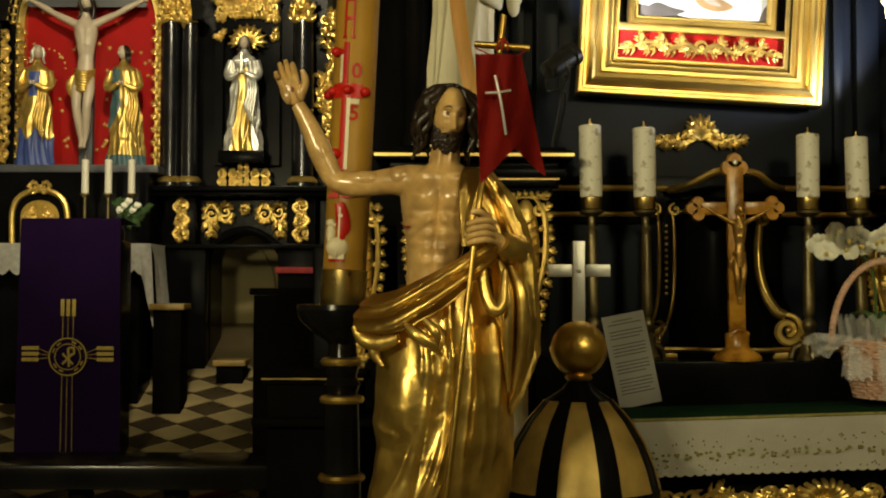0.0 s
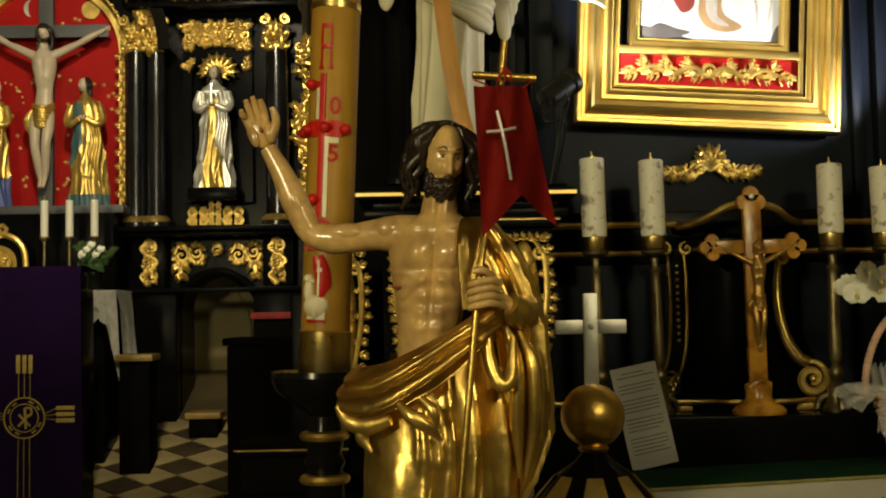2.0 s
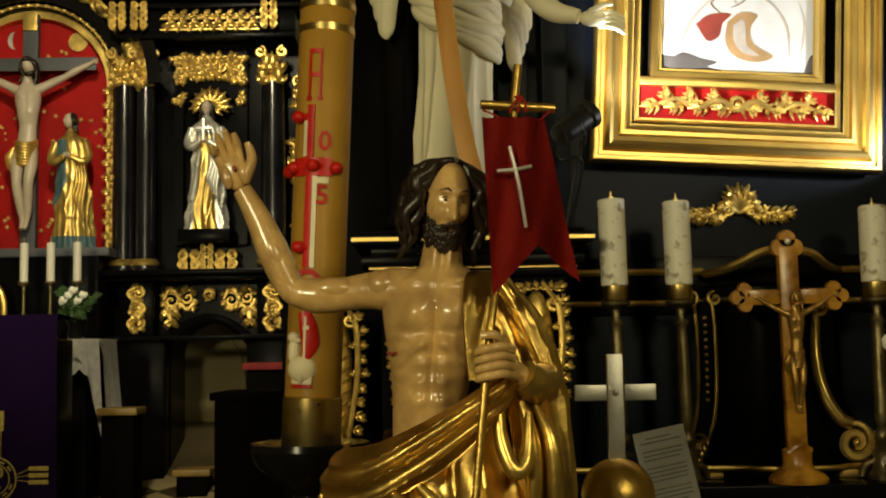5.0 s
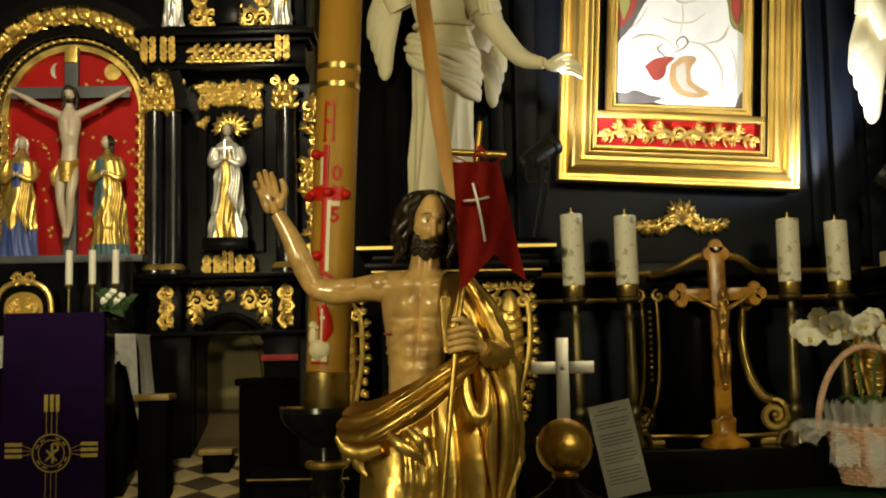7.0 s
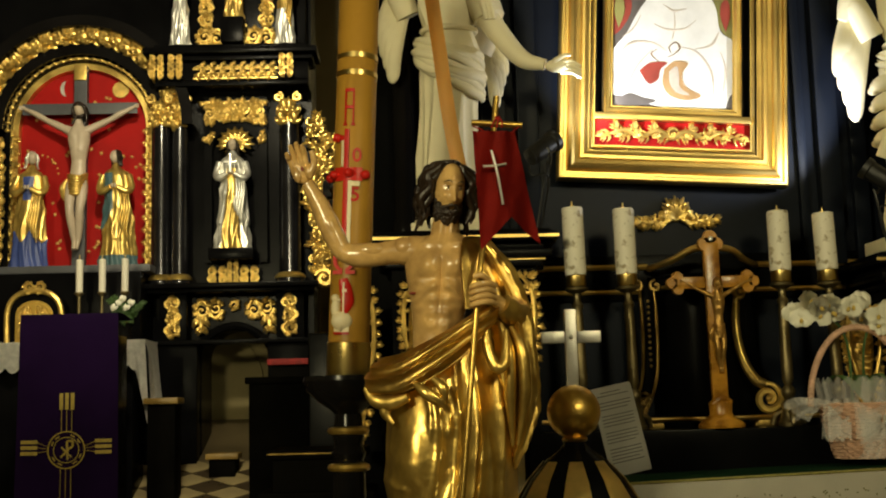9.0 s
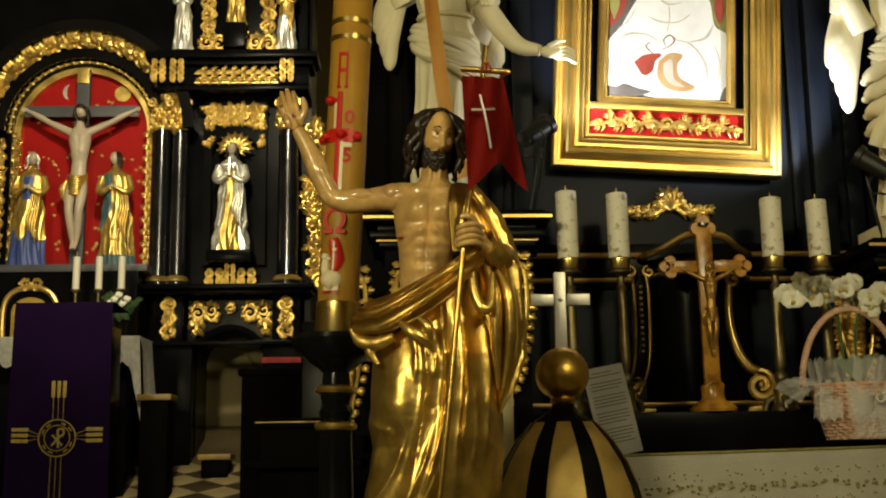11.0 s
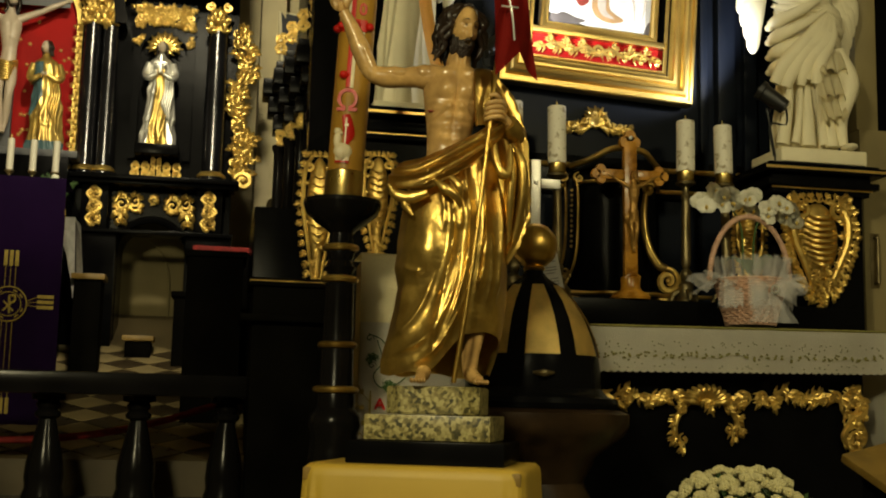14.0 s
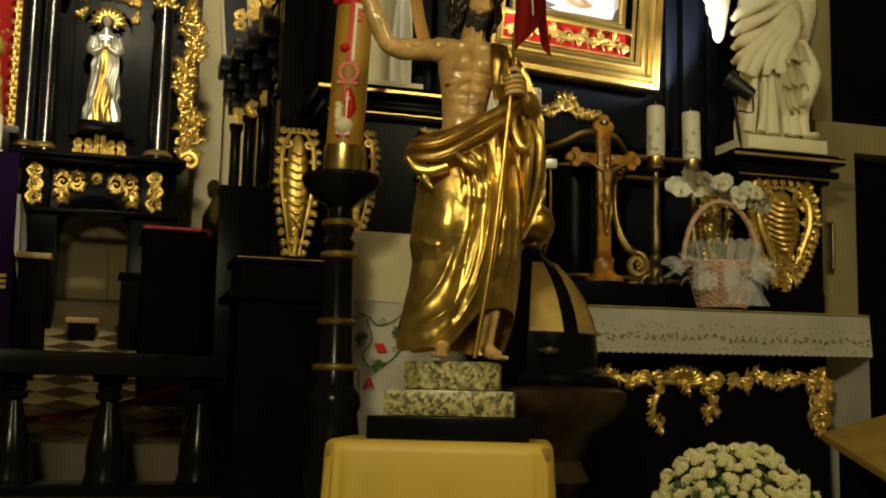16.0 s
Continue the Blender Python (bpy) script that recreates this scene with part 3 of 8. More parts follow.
for i in range(44):
    x = -0.69 + i * 0.0322
    zc = -0.102 + 0.006 * math.sin(i * 1.3)
    for k in range(4):
        ball(bm, (x + rnd.uniform(-.009, .009), -0.2415 - 0.0035 * math.sin(x * 21 + .6), zc + rnd.uniform(-.011, .011)), (0.0052, 0.0015, 0.004), 0, 6)
for i in range(130):
    x, zc = rnd.uniform(-.69, .71), rnd.choice((rnd.uniform(-.08, -.05), rnd.uniform(-.145, -.125)))
    ball(bm, (x, -0.2355 - 0.04 * (-zc - 0.05) - 0.0035 * math.sin(x * 21 + .6), zc), (0.0028, 0.0012, 0.0028), 0, 6)
part("embroidery", bm, OLIVE, cloth, "olive and gold floral embroidery")["kind"] = "stuff"
bm = B()
rows = [[(0.728 + 0.006 * math.sin(j * 0.9 + z * 3), -0.215 + 0.55 * j / 14, z * 1.0) for j in range(15)] for z in (0.004, -0.1, -0.3, -0.5, -0.75)]
grid_faces(bm, rows, closed=False)
bmesh.ops.solidify(bm, geom=bm.faces[:], thickness=0.003)
part("side_drop", bm, LINEN, cloth, angle=60)

# painting in its gold frame, hung a little askew
PF = pose(0.90, 3.66, 2.362, 0, 3.3, 0)
painting = empty("framed_painting", "brightly lit painting in a wide gilded moulded frame", "painting", m=PF)
W2, HT = 0.432, 1.45


def frame_ring(bm, w, z0, z1, prof, m=0):
    """Mitred moulding round a rectangle; prof: pairs of inward distance and forward height."""
    loops = []
    for d, f in prof:
        loops.append([(-w + d, -f, z0 + d), (w - d, -f, z0 + d), (w - d, -f, z1 - d), (-w + d, -f, z1 - d)])
    grid_faces(bm, loops, caps=False, m=m)


bm = B()
frame_ring(bm, W2, 0.0, HT, [(0, -0.03), (0, 0.03), (0.006, 0.036), (0.016, 0.036), (0.020, 0.028), (0.030, 0.028), (0.036, 0.046), (0.048, 0.052), (0.058, 0.046), (0.062, 0.034), (0.076, 0.030), (0.082, 0.038), (0.094, 0.038), (0.100, 0.026), (0.110, 0.022), (0.116, 0.022)])
part("outer_frame", bm, GOLD_FRAME, painting, angle=25)
bm = B()
frame_ring(bm, W2 - 0.118, 0.118, HT - 0.1, [(0, -0.03), (0, 0.012), (0.006, 0.018), (0.014, 0.012), (0.020, 0.012)])
box(bm, -0.295, 0.295, -0.024, 0.004, 0.236, 0.262, 0.004)
frame_ring(bm, 0.262, 0.258, HT - 0.12, [(0, -0.03), (0, 0.014), (0.008, 0.022), (0.020, 0.020), (0.028, 0.006), (0.034, 0.006)])
part("inner_frame", bm, GOLD_FRAME, painting, angle=25)
red_panel = part("red_panel", box(B(), -0.298, 0.298, 0.004, 0.02, 0.137, 0.236), REDFIELD, painting)
bm = B()
for s in (-1, 1):
    tube(bm, [(0, -0.004, 0.175), (s * 0.06, -0.012, 0.20), (s * 0.12, -0.006, 0.175), (s * 0.18, -0.012, 0.20), (s * 0.26, -0.004, 0.175)], [0.012, 0.010, 0.010, 0.008, 0.003], 7)
    for i in range(7):
        x = s * (0.02 + 0.036 * i)
        leaf(bm, x, 0.185, -0.004, 0.055, (0.9 if i % 2 else -0.5) if s > 0 else math.pi - (0.9 if i % 2 else -0.5), 0.026, 0, 3, 0.8 * s)
curl(bm, 0, 0.19, -0.008, 0.025, 1.2, 0, 1, 0.008)
part("gilded_garland", bm, GOLD_ORN, red_panel, "gilded acanthus garland")
P_WHITE = mat("canvas_white", (0.78, 0.76, 0.72), 0.6, 0, 0.1, 8, 0.1, 80)
P_GREY = mat("canvas_grey_brown", (0.13, 0.11, 0.10), 0.6, 0, 0.3, 8, 0.1, 80)
P_RED = mat("canvas_red", (0.30, 0.045, 0.03), 0.6, 0, 0.25, 10, 0.1, 80)
P_TAN = mat("canvas_tan", (0.45, 0.27, 0.12), 0.6, 0, 0.25, 10, 0.1, 80)
P_OLIVE = mat("canvas_olive", (0.28, 0.26, 0.08), 0.6, 0, 0.25, 10, 0.1, 80)
canvas = part("canvas", box(B(), -0.262, 0.262, 0.008, 0.02, 0.262, HT - 0.1), P_GREY, painting)


def shape(pts, material, y, name="painted_shape"):
    ps = [(p.x, p.z) for p in smooth_path([(x, 0, z) for x, z in pts] + [(pts[0][0], 0, pts[0][1])], 4)[:-1]]
    part(name, plate(B(), ps, y, 0.0025), material, canvas)


P_SHADE = mat("canvas_pale_shadow", (0.56, 0.48, 0.40), 0.6, 0, 0.2, 14, 0.1, 80)
P_BROWN = mat("canvas_brown", (0.20, 0.10, 0.04), 0.6, 0, 0.3, 14, 0.1, 80)
# pale seated body, its knees and the cloth around it
shape([(-0.250, 0.34), (-0.252, 0.46), (-0.215, 0.53), (-0.175, 0.58), (-0.135, 0.66), (-0.09, 0.73), (-0.04, 0.79), (0.03, 0.82), (0.11, 0.78), (0.165, 0.70), (0.185, 0.60), (0.235, 0.56), (0.252, 0.46), (0.248, 0.33), (0.20, 0.298), (0.0, 0.292), (-0.10, 0.31), (-0.16, 0.33)], P_WHITE, 0.003)
# arms, the hollow between the knees and the folds of the cloth
shape([(-0.125, 0.435), (-0.085, 0.465), (-0.020, 0.470), (-0.045, 0.440), (-0.055, 0.400), (-0.090, 0.385)], P_RED, 0.0005)
shape([(-0.030, 0.445), (0.010, 0.475), (0.060, 0.470), (0.040, 0.430), (0.050, 0.380), (0.110, 0.345), (0.060, 0.325), (-0.005, 0.340), (-0.035, 0.385)], P_TAN, 0.0005)
shape([(-0.012, 0.435), (0.018, 0.455), (0.026, 0.420), (0.030, 0.375), (0.068, 0.345), (0.020, 0.352), (-0.008, 0.385)], P_SHADE, -0.0008)
shape([(-0.215, 0.312), (-0.165, 0.345), (-0.110, 0.330), (-0.060, 0.318), (-0.130, 0.296), (-0.200, 0.296)], P_GREY, 0.0005)
shape([(0.205, 0.300), (0.225, 0.352), (0.256, 0.345), (0.256, 0.300)], P_GREY, 0.0005)
for pts_, w_ in ((((-0.205, 0.50), (-0.150, 0.545), (-0.075, 0.545), (-0.020, 0.515)), 0.006), (((-0.190, 0.565), (-0.150, 0.60), (-0.120, 0.655)), 0.004), (((-0.175, 0.36), (-0.135, 0.45), (-0.075, 0.520)), 0.005), (((0.160, 0.345), (0.150, 0.44), (0.095, 0.515), (0.020, 0.535)), 0.005), (((0.180, 0.60), (0.150, 0.545), (0.085, 0.525)), 0.005), (((-0.070, 0.62), (-0.020, 0.60), (0.045, 0.605), (0.090, 0.64)), 0.004), (((-0.035, 0.70), (0.005, 0.675), (0.055, 0.685)), 0.004), (((0.195, 0.36), (0.205, 0.45), (0.185, 0.52)), 0.004), (((-0.225, 0.37), (-0.215, 0.44), (-0.190, 0.48)), 0.004), (((0.0, 0.56), (0.010, 0.62), (0.006, 0.68)), 0.003)):
    part("painted_line", tube(B(), [(x_, 0.0022, z_) for x_, z_ in pts_], [0.001, w_, w_ * 0.7, 0.001], 6, 0, 4, 0.25), P_SHADE, canvas)
for pts_ in (((-0.020, 0.490), (0.010, 0.505), (0.030, 0.530), (0.012, 0.550), (-0.012, 0.530), (-0.004, 0.505)), ((-0.050, 0.470), (-0.080, 0.500), (-0.060, 0.520))):
    part("painted_line", tube(B(), [(x_, 0.0015, z_) for x_, z_ in pts_], [0.001, 0.0028, 0.001], 6, 0, 4, 0.25), P_BROWN, canvas)
# two attendants in red and green behind the shoulders
for s in (-1, 1):
    shape([(s * 0.255, 0.56), (s * 0.256, 0.72), (s * 0.225, 0.77), (s * 0.165, 0.74), (s * 0.160, 0.66), (s * 0.205, 0.585)], P_RED if s < 0 else P_OLIVE, 0.0056)
    shape([(s * 0.205, 0.60), (s * 0.185, 0.66), (s * 0.190, 0.715), (s * 0.215, 0.72), (s * 0.222, 0.66)], P_OLIVE if s < 0 else P_RED, 0.0005)
    shape([(s * 0.150, 0.745), (s * 0.200, 0.760), (s * 0.232, 0.79), (s * 0.215, 0.815), (s * 0.165, 0.79)], P_WHITE, 0.0005)
    shape([(s * 0.17, 0.80), (s * 0.20, 0.815), (s * 0.22, 0.855), (s * 0.19, 0.89), (s * 0.15, 0.86)], P_TAN, -0.0008)
part("canvas_edge", box(B(), -0.22, 0.22, 0.003, 0.006, 0.268, 0.290), P_WHITE, canvas)

# gilded shell ornament under the frame
orn = empty("shell_ornament", "gilded carved shell ornament on the black panel", "ornament", m=pose(0.92, YW - 0.012, 2.225))
bm = B()
for i in range(7):
    a = math.pi * (0.12 + 0.76 * i / 6)
    leaf(bm, 0.0, 0.01, 0, 0.088 if i in (2, 3, 4) else 0.07, a, 0.034, 0, 2, 0.1)
for s in (-1, 1):
    curl(bm, s * 0.055, 0.012, -0.004, 0.028, 1.3, 2.4 if s < 0 else 0.7, -s, 0.010)
    curl(bm, s * 0.115, 0.0, 0, 0.022, 1.2, 2.0 if s < 0 else 1.1, s, 0.008)
    for i in range(4):
        leaf(bm, s * (0.05 + 0.025 * i), 0.0, -0.002, 0.05, (-0.4 + 0.5 * (i % 2)) if s > 0 else math.pi - (-0.4 + 0.5 * (i % 2)), 0.024, 0, 3)
link("ornament", bm, GOLD_ORN, orn)


# ---- statues in white and gilt, one plain mesh each ----
def robed(bm, h, w, paint, folds=3.5, seed=1, lean=0.0, headm=2, hairm=3, turn=0.0, d=0.66):
    """A standing robed figure h high and w wide; paint(x, front, z) gives the material of its cloth, in parts of w and h."""
    rnd = random.Random(seed)
    ph = rnd.uniform(0, 6)
    tab = [(0.0, 0.47, 0.0), (0.05, 0.45, 0.0), (0.20, 0.40, 0.03), (0.34, 0.40, 0.06), (0.48, 0.37, 0.05), (0.58, 0.33, 0.02), (0.68, 0.37, 0.0), (0.76, 0.36, 0.0), (0.80, 0.29, 0.0), (0.825, 0.16, 0.0), (0.87, 0.075, 0.0)]
    rings, n = [], 120
    for k in range(80):
        z = 0.87 * k / 79
        hw, off = interp(tab, z)
        ring = []
        for i in range(n):
            a = 2 * math.pi * i / n
            s1 = (1 - abs(math.sin(folds * a + ph + 0.9 * math.sin(z * 6 + ph)))) ** 1.3
            s2 = (1 - abs(math.sin((folds + 3) * a + 2 * ph + 1.4 * math.sin(z * 8)))) ** 1.1
            sweep = (1 - abs(math.sin(11 * z + 1.6 * math.cos(a) + ph))) ** 1.6
            f = 0.80 + (0.20 * s1 + 0.12 * s2) * (1.08 - z) + 0.10 * sweep * (1 if 0.22 < z < 0.66 else 0.2)
            ring.append((lean * z * h + off * w * 0.4 + w * hw * f * math.cos(a), w * d * hw * f * math.sin(a), z * h))
        rings.append(ring)
    grid_faces(bm, rings)
    bm.faces.ensure_lookup_table()
    for f in bm.faces:
        c = f.calc_center_median()
        f.material_index = paint((c.x - lean * c.z) / w, c.y < 0.02 * w, c.z / h)
    hx = lean * 0.9 * h
    rot = Matrix.Rotation(turn, 3, "Z")

    def head(x, y, z):
        p = rot @ Vector((x * h, y * h, 0))
        return (hx + p.x, p.y, z * h)

    ball(bm, head(0, -0.012, 0.925), (0.037 * h, 0.042 * h, 0.056 * h), headm, 16, rot)
    ball(bm, head(0, -0.054, 0.918), (0.006 * h, 0.009 * h, 0.014 * h), headm, 8, rot)
    ball(bm, head(0, 0.010, 0.934), (0.044 * h, 0.044 * h, 0.056 * h), hairm, 16, rot)
    for sd in (-1, 1):
        for q in range(3):
            tube(bm, [head(sd * 0.030, -0.018 + 0.016 * q, 0.962), head(sd * 0.046, -0.012 + 0.016 * q, 0.920), head(sd * 0.040, -0.006 + 0.014 * q, 0.885), head(sd * (0.050 + 0.006 * q), 0.0 + 0.01 * q, 0.840)], [0.008 * h, 0.013 * h, 0.012 * h, 0.006 * h], 8, hairm)
    # folded arms close to the body, hands before the breast
    for sd in (-1, 1):
        tube(bm, [(lean * .76 * h + sd * 0.30 * w, -0.02 * w, 0.765 * h), (lean * .66 * h + sd * 0.37 * w, -0.10 * w, 0.665 * h), (lean * .62 * h + sd * 0.30 * w, -0.24 * w, 0.615 * h), (lean * .64 * h + sd * 0.08 * w, -0.31 * w, 0.650 * h)], [0.085 * w, 0.090 * w, 0.085 * w, 0.055 * w], 12, paint(0.4, True, 0.68))
        ball(bm, (lean * .64 * h + sd * 0.035 * w, -0.33 * w, 0.662 * h), (0.036 * w, 0.040 * w, 0.060 * w), headm, 10)
    # hem of the cloak falling from one arm
    for q in range(4):
        x = 0.30 - 0.06 * q
        tube(bm, [(lean * .6 * h + x * w, -0.22 * w, 0.62 * h), ((x + 0.02) * w, -0.29 * w, 0.48 * h), ((x - 0.04) * w, -0.30 * w, (0.30 + 0.03 * q) * h), ((x - 0.02) * w, -0.28 * w, (0.20 + 0.04 * q) * h)], [0.02 * w, 0.036 * w, 0.040 * w, 0.012 * w], 8, paint(0.4, True, 0.45))
    return bm


def fold(a, z, k, ph, sharp=0.75):
    s = math.sin(k * a + ph + 2.2 * math.sin(z * 7 + ph))
    return (1 - abs(s)) ** sharp


def interp(tab, z):
    if z <= tab[0][0]:
        return tab[0][1:]
    for a, b in zip(tab, tab[1:]):
        if z <= b[0]:
            t = (z - a[0]) / (b[0] - a[0])
            return [p + (q - p) * t for p, q in zip(a[1:], b[1:])]
    return tab[-1][1:]


# ---- side altar ----
Y = 5.45
side = empty("side_altar", "black and gilded side altar with columns and an arched red niche", "altar")
bm = B()
# backing wall with the arched passage cut through
ax0, ax1, atop = -1.187, -0.832, 1.99
arch = [(ax1, fz(Y) - 0.3), (ax1, 1.84)] + [((ax0 + ax1) / 2 + 0.1775 * math.cos(a), 1.84 + 0.15 * math.sin(a)) for a in [math.pi * i / 14 for i in range(1, 14)]] + [(ax0, 1.84), (ax0, fz(Y) - 0.3)]
outer = [(-3.2, fz(Y) - 0.3), (-3.2, 4.3), (-0.60, 4.3), (-0.60, fz(Y) - 0.3)]
plate(bm, outer + arch, Y + 0.06, 0.30)
part("backing", bm, BLACK, side)
part("base_block", box(B(), -1.46, -1.19, Y - 0.06, Y + 0.058, 1.22, 1.90, 0.008), BLACK, side)
part("base_block", box(B(), -0.83, -0.585, Y - 0.06, Y + 0.058, 1.22, 1.90, 0.008), BLACK, side)
part("passage_arch", tube(B(), [(ax0 - 0.02, Y + 0.03, 1.5), (ax0 - 0.02, Y + 0.03, 1.84), (ax0 + 0.05, Y + 0.03, 1.955), ((ax0 + ax1) / 2, Y + 0.03, 2.0), (ax1 - 0.06, Y + 0.03, 1.955), (ax1 + 0.02, Y + 0.03, 1.84), (ax1 + 0.02, Y + 0.03, 1.5)], 0.022, 8), BLACK, side)
for x0, x1, z0, z1, o in ((-1.47, -0.58, 2.165, 2.185, 0.11), (-1.49, -0.56, 2.187, 2.212, 0.14), (-1.46, -0.58, 1.902, 1.925, 0.09), (-1.40, -0.60, 3.245, 3.275, 0.13), (-1.42, -0.575, 3.375, 3.40, 0.16), (-1.45, -0.55, 3.402, 3.435, 0.20), (-1.40, -0.60, 3.437, 3.46, 0.16)):
    part("cornice", box(B(), x0, x1, Y - o, Y + 0.058, z0, z1, 0.006), BLACK, side)
for x0, x1 in ((-1.385, -1.245), (-0.785, -0.645)):
    part("panel_block", box(B(), x0, x1, Y - 0.05, Y + 0.058, 1.927, 2.163, 0.006), BLACK, side)
for k, (x0, x1) in enumerate(((-1.368, -1.262), (-0.768, -0.662))):
    bm = ornament(B(), x0 + 0.004, x1 - 0.004, 1.945, 2.145, Y - 0.055, 3, False)
    part("gilded_panel", bm, GOLD_ORN, side, "gilded carved foliage panel")
bm = ornament(B(), -1.215, -1.075, 2.03, 2.145, Y + 0.035, 12, False)
leaf(bm, -1.19, 2.05, Y + 0.035, 0.09, -1.5, 0.045, 0, 4)
part("gilded_spandrel", bm, GOLD_ORN, side)
bm = ornament(B(), -0.945, -0.805, 2.03, 2.145, Y + 0.035, 12, False)
leaf(bm, -0.83, 2.05, Y + 0.035, 0.09, -1.6, 0.045, 0, 4)
part("gilded_spandrel", bm, GOLD_ORN, side)
part("gilded_boss", ornament(B(), -1.035, -0.985, 2.085, 2.135, Y + 0.03, 13, True), GOLD_ORN, side)
for x in (-1.09, -0.925):
    part("gilded_console", ornament(B(), x - 0.055, x + 0.055, 2.222, 2.30, Y - 0.03, 15, True), GOLD_ORN, side)
part("gilded_console", ornament(B(), -1.04, -0.975, 2.215, 2.325, Y - 0.05, 16, True), GOLD_ORN, side)
for x, r in ((-1.382, 0.049), (-1.286, 0.046), (-0.712, 0.056)):
    c = (x, Y - 0.03, 2.214)
    part("column", lathe(B(), [(r * 1.35, 0.0), (r * 1.35, 0.02), (r * 1.1, 0.035), (r, 0.05), (r, 0.5), (r * 0.9, 0.85)], c, 24), POLISHED, side)
    part("gilded_base", lathe(B(), [(r * 1.38, 0.022), (r * 1.42, 0.032), (r * 1.2, 0.045), (r * 1.02, 0.052)], c, 24), GOLD_ORN, side)
    bm = B()
    for i in range(9):
        a = 2 * math.pi * i / 9
        for zz, l in ((3.05, 0.08), (3.11, 0.08)):
            leaf(bm, x + r * 0.9 * math.cos(a + zz * 9), zz, Y - 0.03 - abs(r * 0.9 * math.sin(a)), l, 1.57 - 0.7 * math.cos(a), 0.032, 0, 3)
    for s in (-1, 1):
        curl(bm, x + s * 0.05, 3.19, Y - 0.085, 0.026, 1.3, 1.5, s, 0.010)
    part("gilded_capital", bm, GOLD_ORN, side)
    part("bracket", ornament(B(), x - 0.04, x + 0.04, 3.28, 3.40, Y - 0.17, 18, True), GOLD_ORN, side)
# niche
part("niche_frame", plate(B(), [(-1.165, 2.33), (-1.165, 3.22), (-0.835, 3.22), (-0.835, 2.33), (-0.875, 2.33), (-0.875, 2.93)] + [(-1.0 + 0.125 * math.cos(a), 2.93 + 0.11 * math.sin(a)) for a in [math.pi * i / 12 for i in range(1, 12)]] + [(-1.125, 2.93), (-1.125, 2.33)], Y + 0.0, 0.058), BLACK, side)
bm = B()
rnd = random.Random(21)
for i in range(46):
    u = i / 45
    x = -1.155 + 0.31 * u
    low = 3.055 + 0.045 * math.sin(math.pi * u) ** 0.5 if 0.1 < u < 0.9 else 2.99
    for z in (low + 0.008, (low + 3.185) / 2, 3.178):
        leaf(bm, x, z, Y - 0.008, rnd.uniform(0.028, 0.042), rnd.uniform(0, 6.28), 0.017, 0, 3, rnd.choice((-.8, .8)))
for i in range(8):
    x = -1.135 + 0.27 * i / 7
    curl(bm, x, 3.125 + 0.012 * (i % 2), Y - 0.012, 0.024, 1.3, i * 1.3, 1 if i % 2 else -1, 0.006)
tube(bm, [(-1.160, Y - 0.006, 3.19), (-0.840, Y - 0.006, 3.19)], 0.006, 6, 0, 1)
part("gilded_arch", bm, GOLD_ORN, side)
for z, h in ((3.30, 0.035), (3.345, 0.022)):
    bm = B()
    for i in range(16):
        x = -1.19 + i * 0.026
        leaf(bm, x, z, Y - 0.135, 0.04, 0.5 if i % 2 else -0.4, h * 0.7, 0, 2)
    tube(bm, [(-1.20, Y - 0.132, z - h * 0.5), (-0.76, Y - 0.132, z - h * 0.5)], 0.006, 6, 0, 1)
    part("gilded_frieze", bm, GOLD_ORN, side)
part("frieze_board", box(B(), -1.40, -0.60, Y - 0.125, Y + 0.058, 3.277, 3.373, 0.004), BLACK, side)
# scroll wing: a tall openwork of linked scrolls and leaves
rnd = random.Random(77)
for i in range(9):
    bm = B()
    z = 2.29 + 0.092 * i
    xx = -0.572 + 0.030 * math.sin(i * 1.2)
    way = 1 if i % 2 else -1
    curl(bm, xx, z, Y + 0.02, 0.048, 1.35, 1.5 + i, way, 0.012)
    curl(bm, xx + way * 0.026, z + 0.048, Y + 0.012, 0.026, 1.2, i, -way, 0.008)
    for q in range(7):
        leaf(bm, xx + rnd.uniform(-.035, .040), z + rnd.uniform(-.04, .05), Y + 0.006, rnd.uniform(0.05, 0.085), 1.57 + rnd.uniform(-1.4, 1.2), 0.028, 0, 4, rnd.choice((-.7, .7)))
    part("gilded_scroll", bm, GOLD_ORN, side, "gilded openwork scroll of the altar's side wing")
part("gilded_volute", curl(B(), -0.54, 2.235, Y, 0.05, 1.4, 2.8, -1, 0.018), GOLD_ORN, side)
# red niche with its arch
RX, RR = -1.805, 0.352
redpts = [(RX - RR, 2.31), (RX - RR, 3.05)] + [(RX - RR * math.cos(a), 3.05 + RR * math.sin(a)) for a in [math.pi * i / 24 for i in range(1, 24)]] + [(RX + RR, 3.05), (RX + RR, 2.31)]
part("red_field", plate(B(), redpts, Y + 0.045, 0.012), REDFIELD, side)


def arch_band(bm, r0, r1, y0, y1, z0=2.31, jamb=True):
    prof = [(r0, y1), (r0, y0), (r1, y0), (r1, y1)]
    rings = []
    if jamb:
        rings.append([(RX - r, y, z0) for r, y in prof])
    for i in range(33):
        a = math.pi * i / 32
        rings.append([(RX - r * math.cos(a), y, 3.05 + r * math.sin(a)) for r, y in prof])
    if jamb:
        rings.append([(RX + r, y, z0) for r, y in prof])
    grid_faces(bm, rings)
    return bm


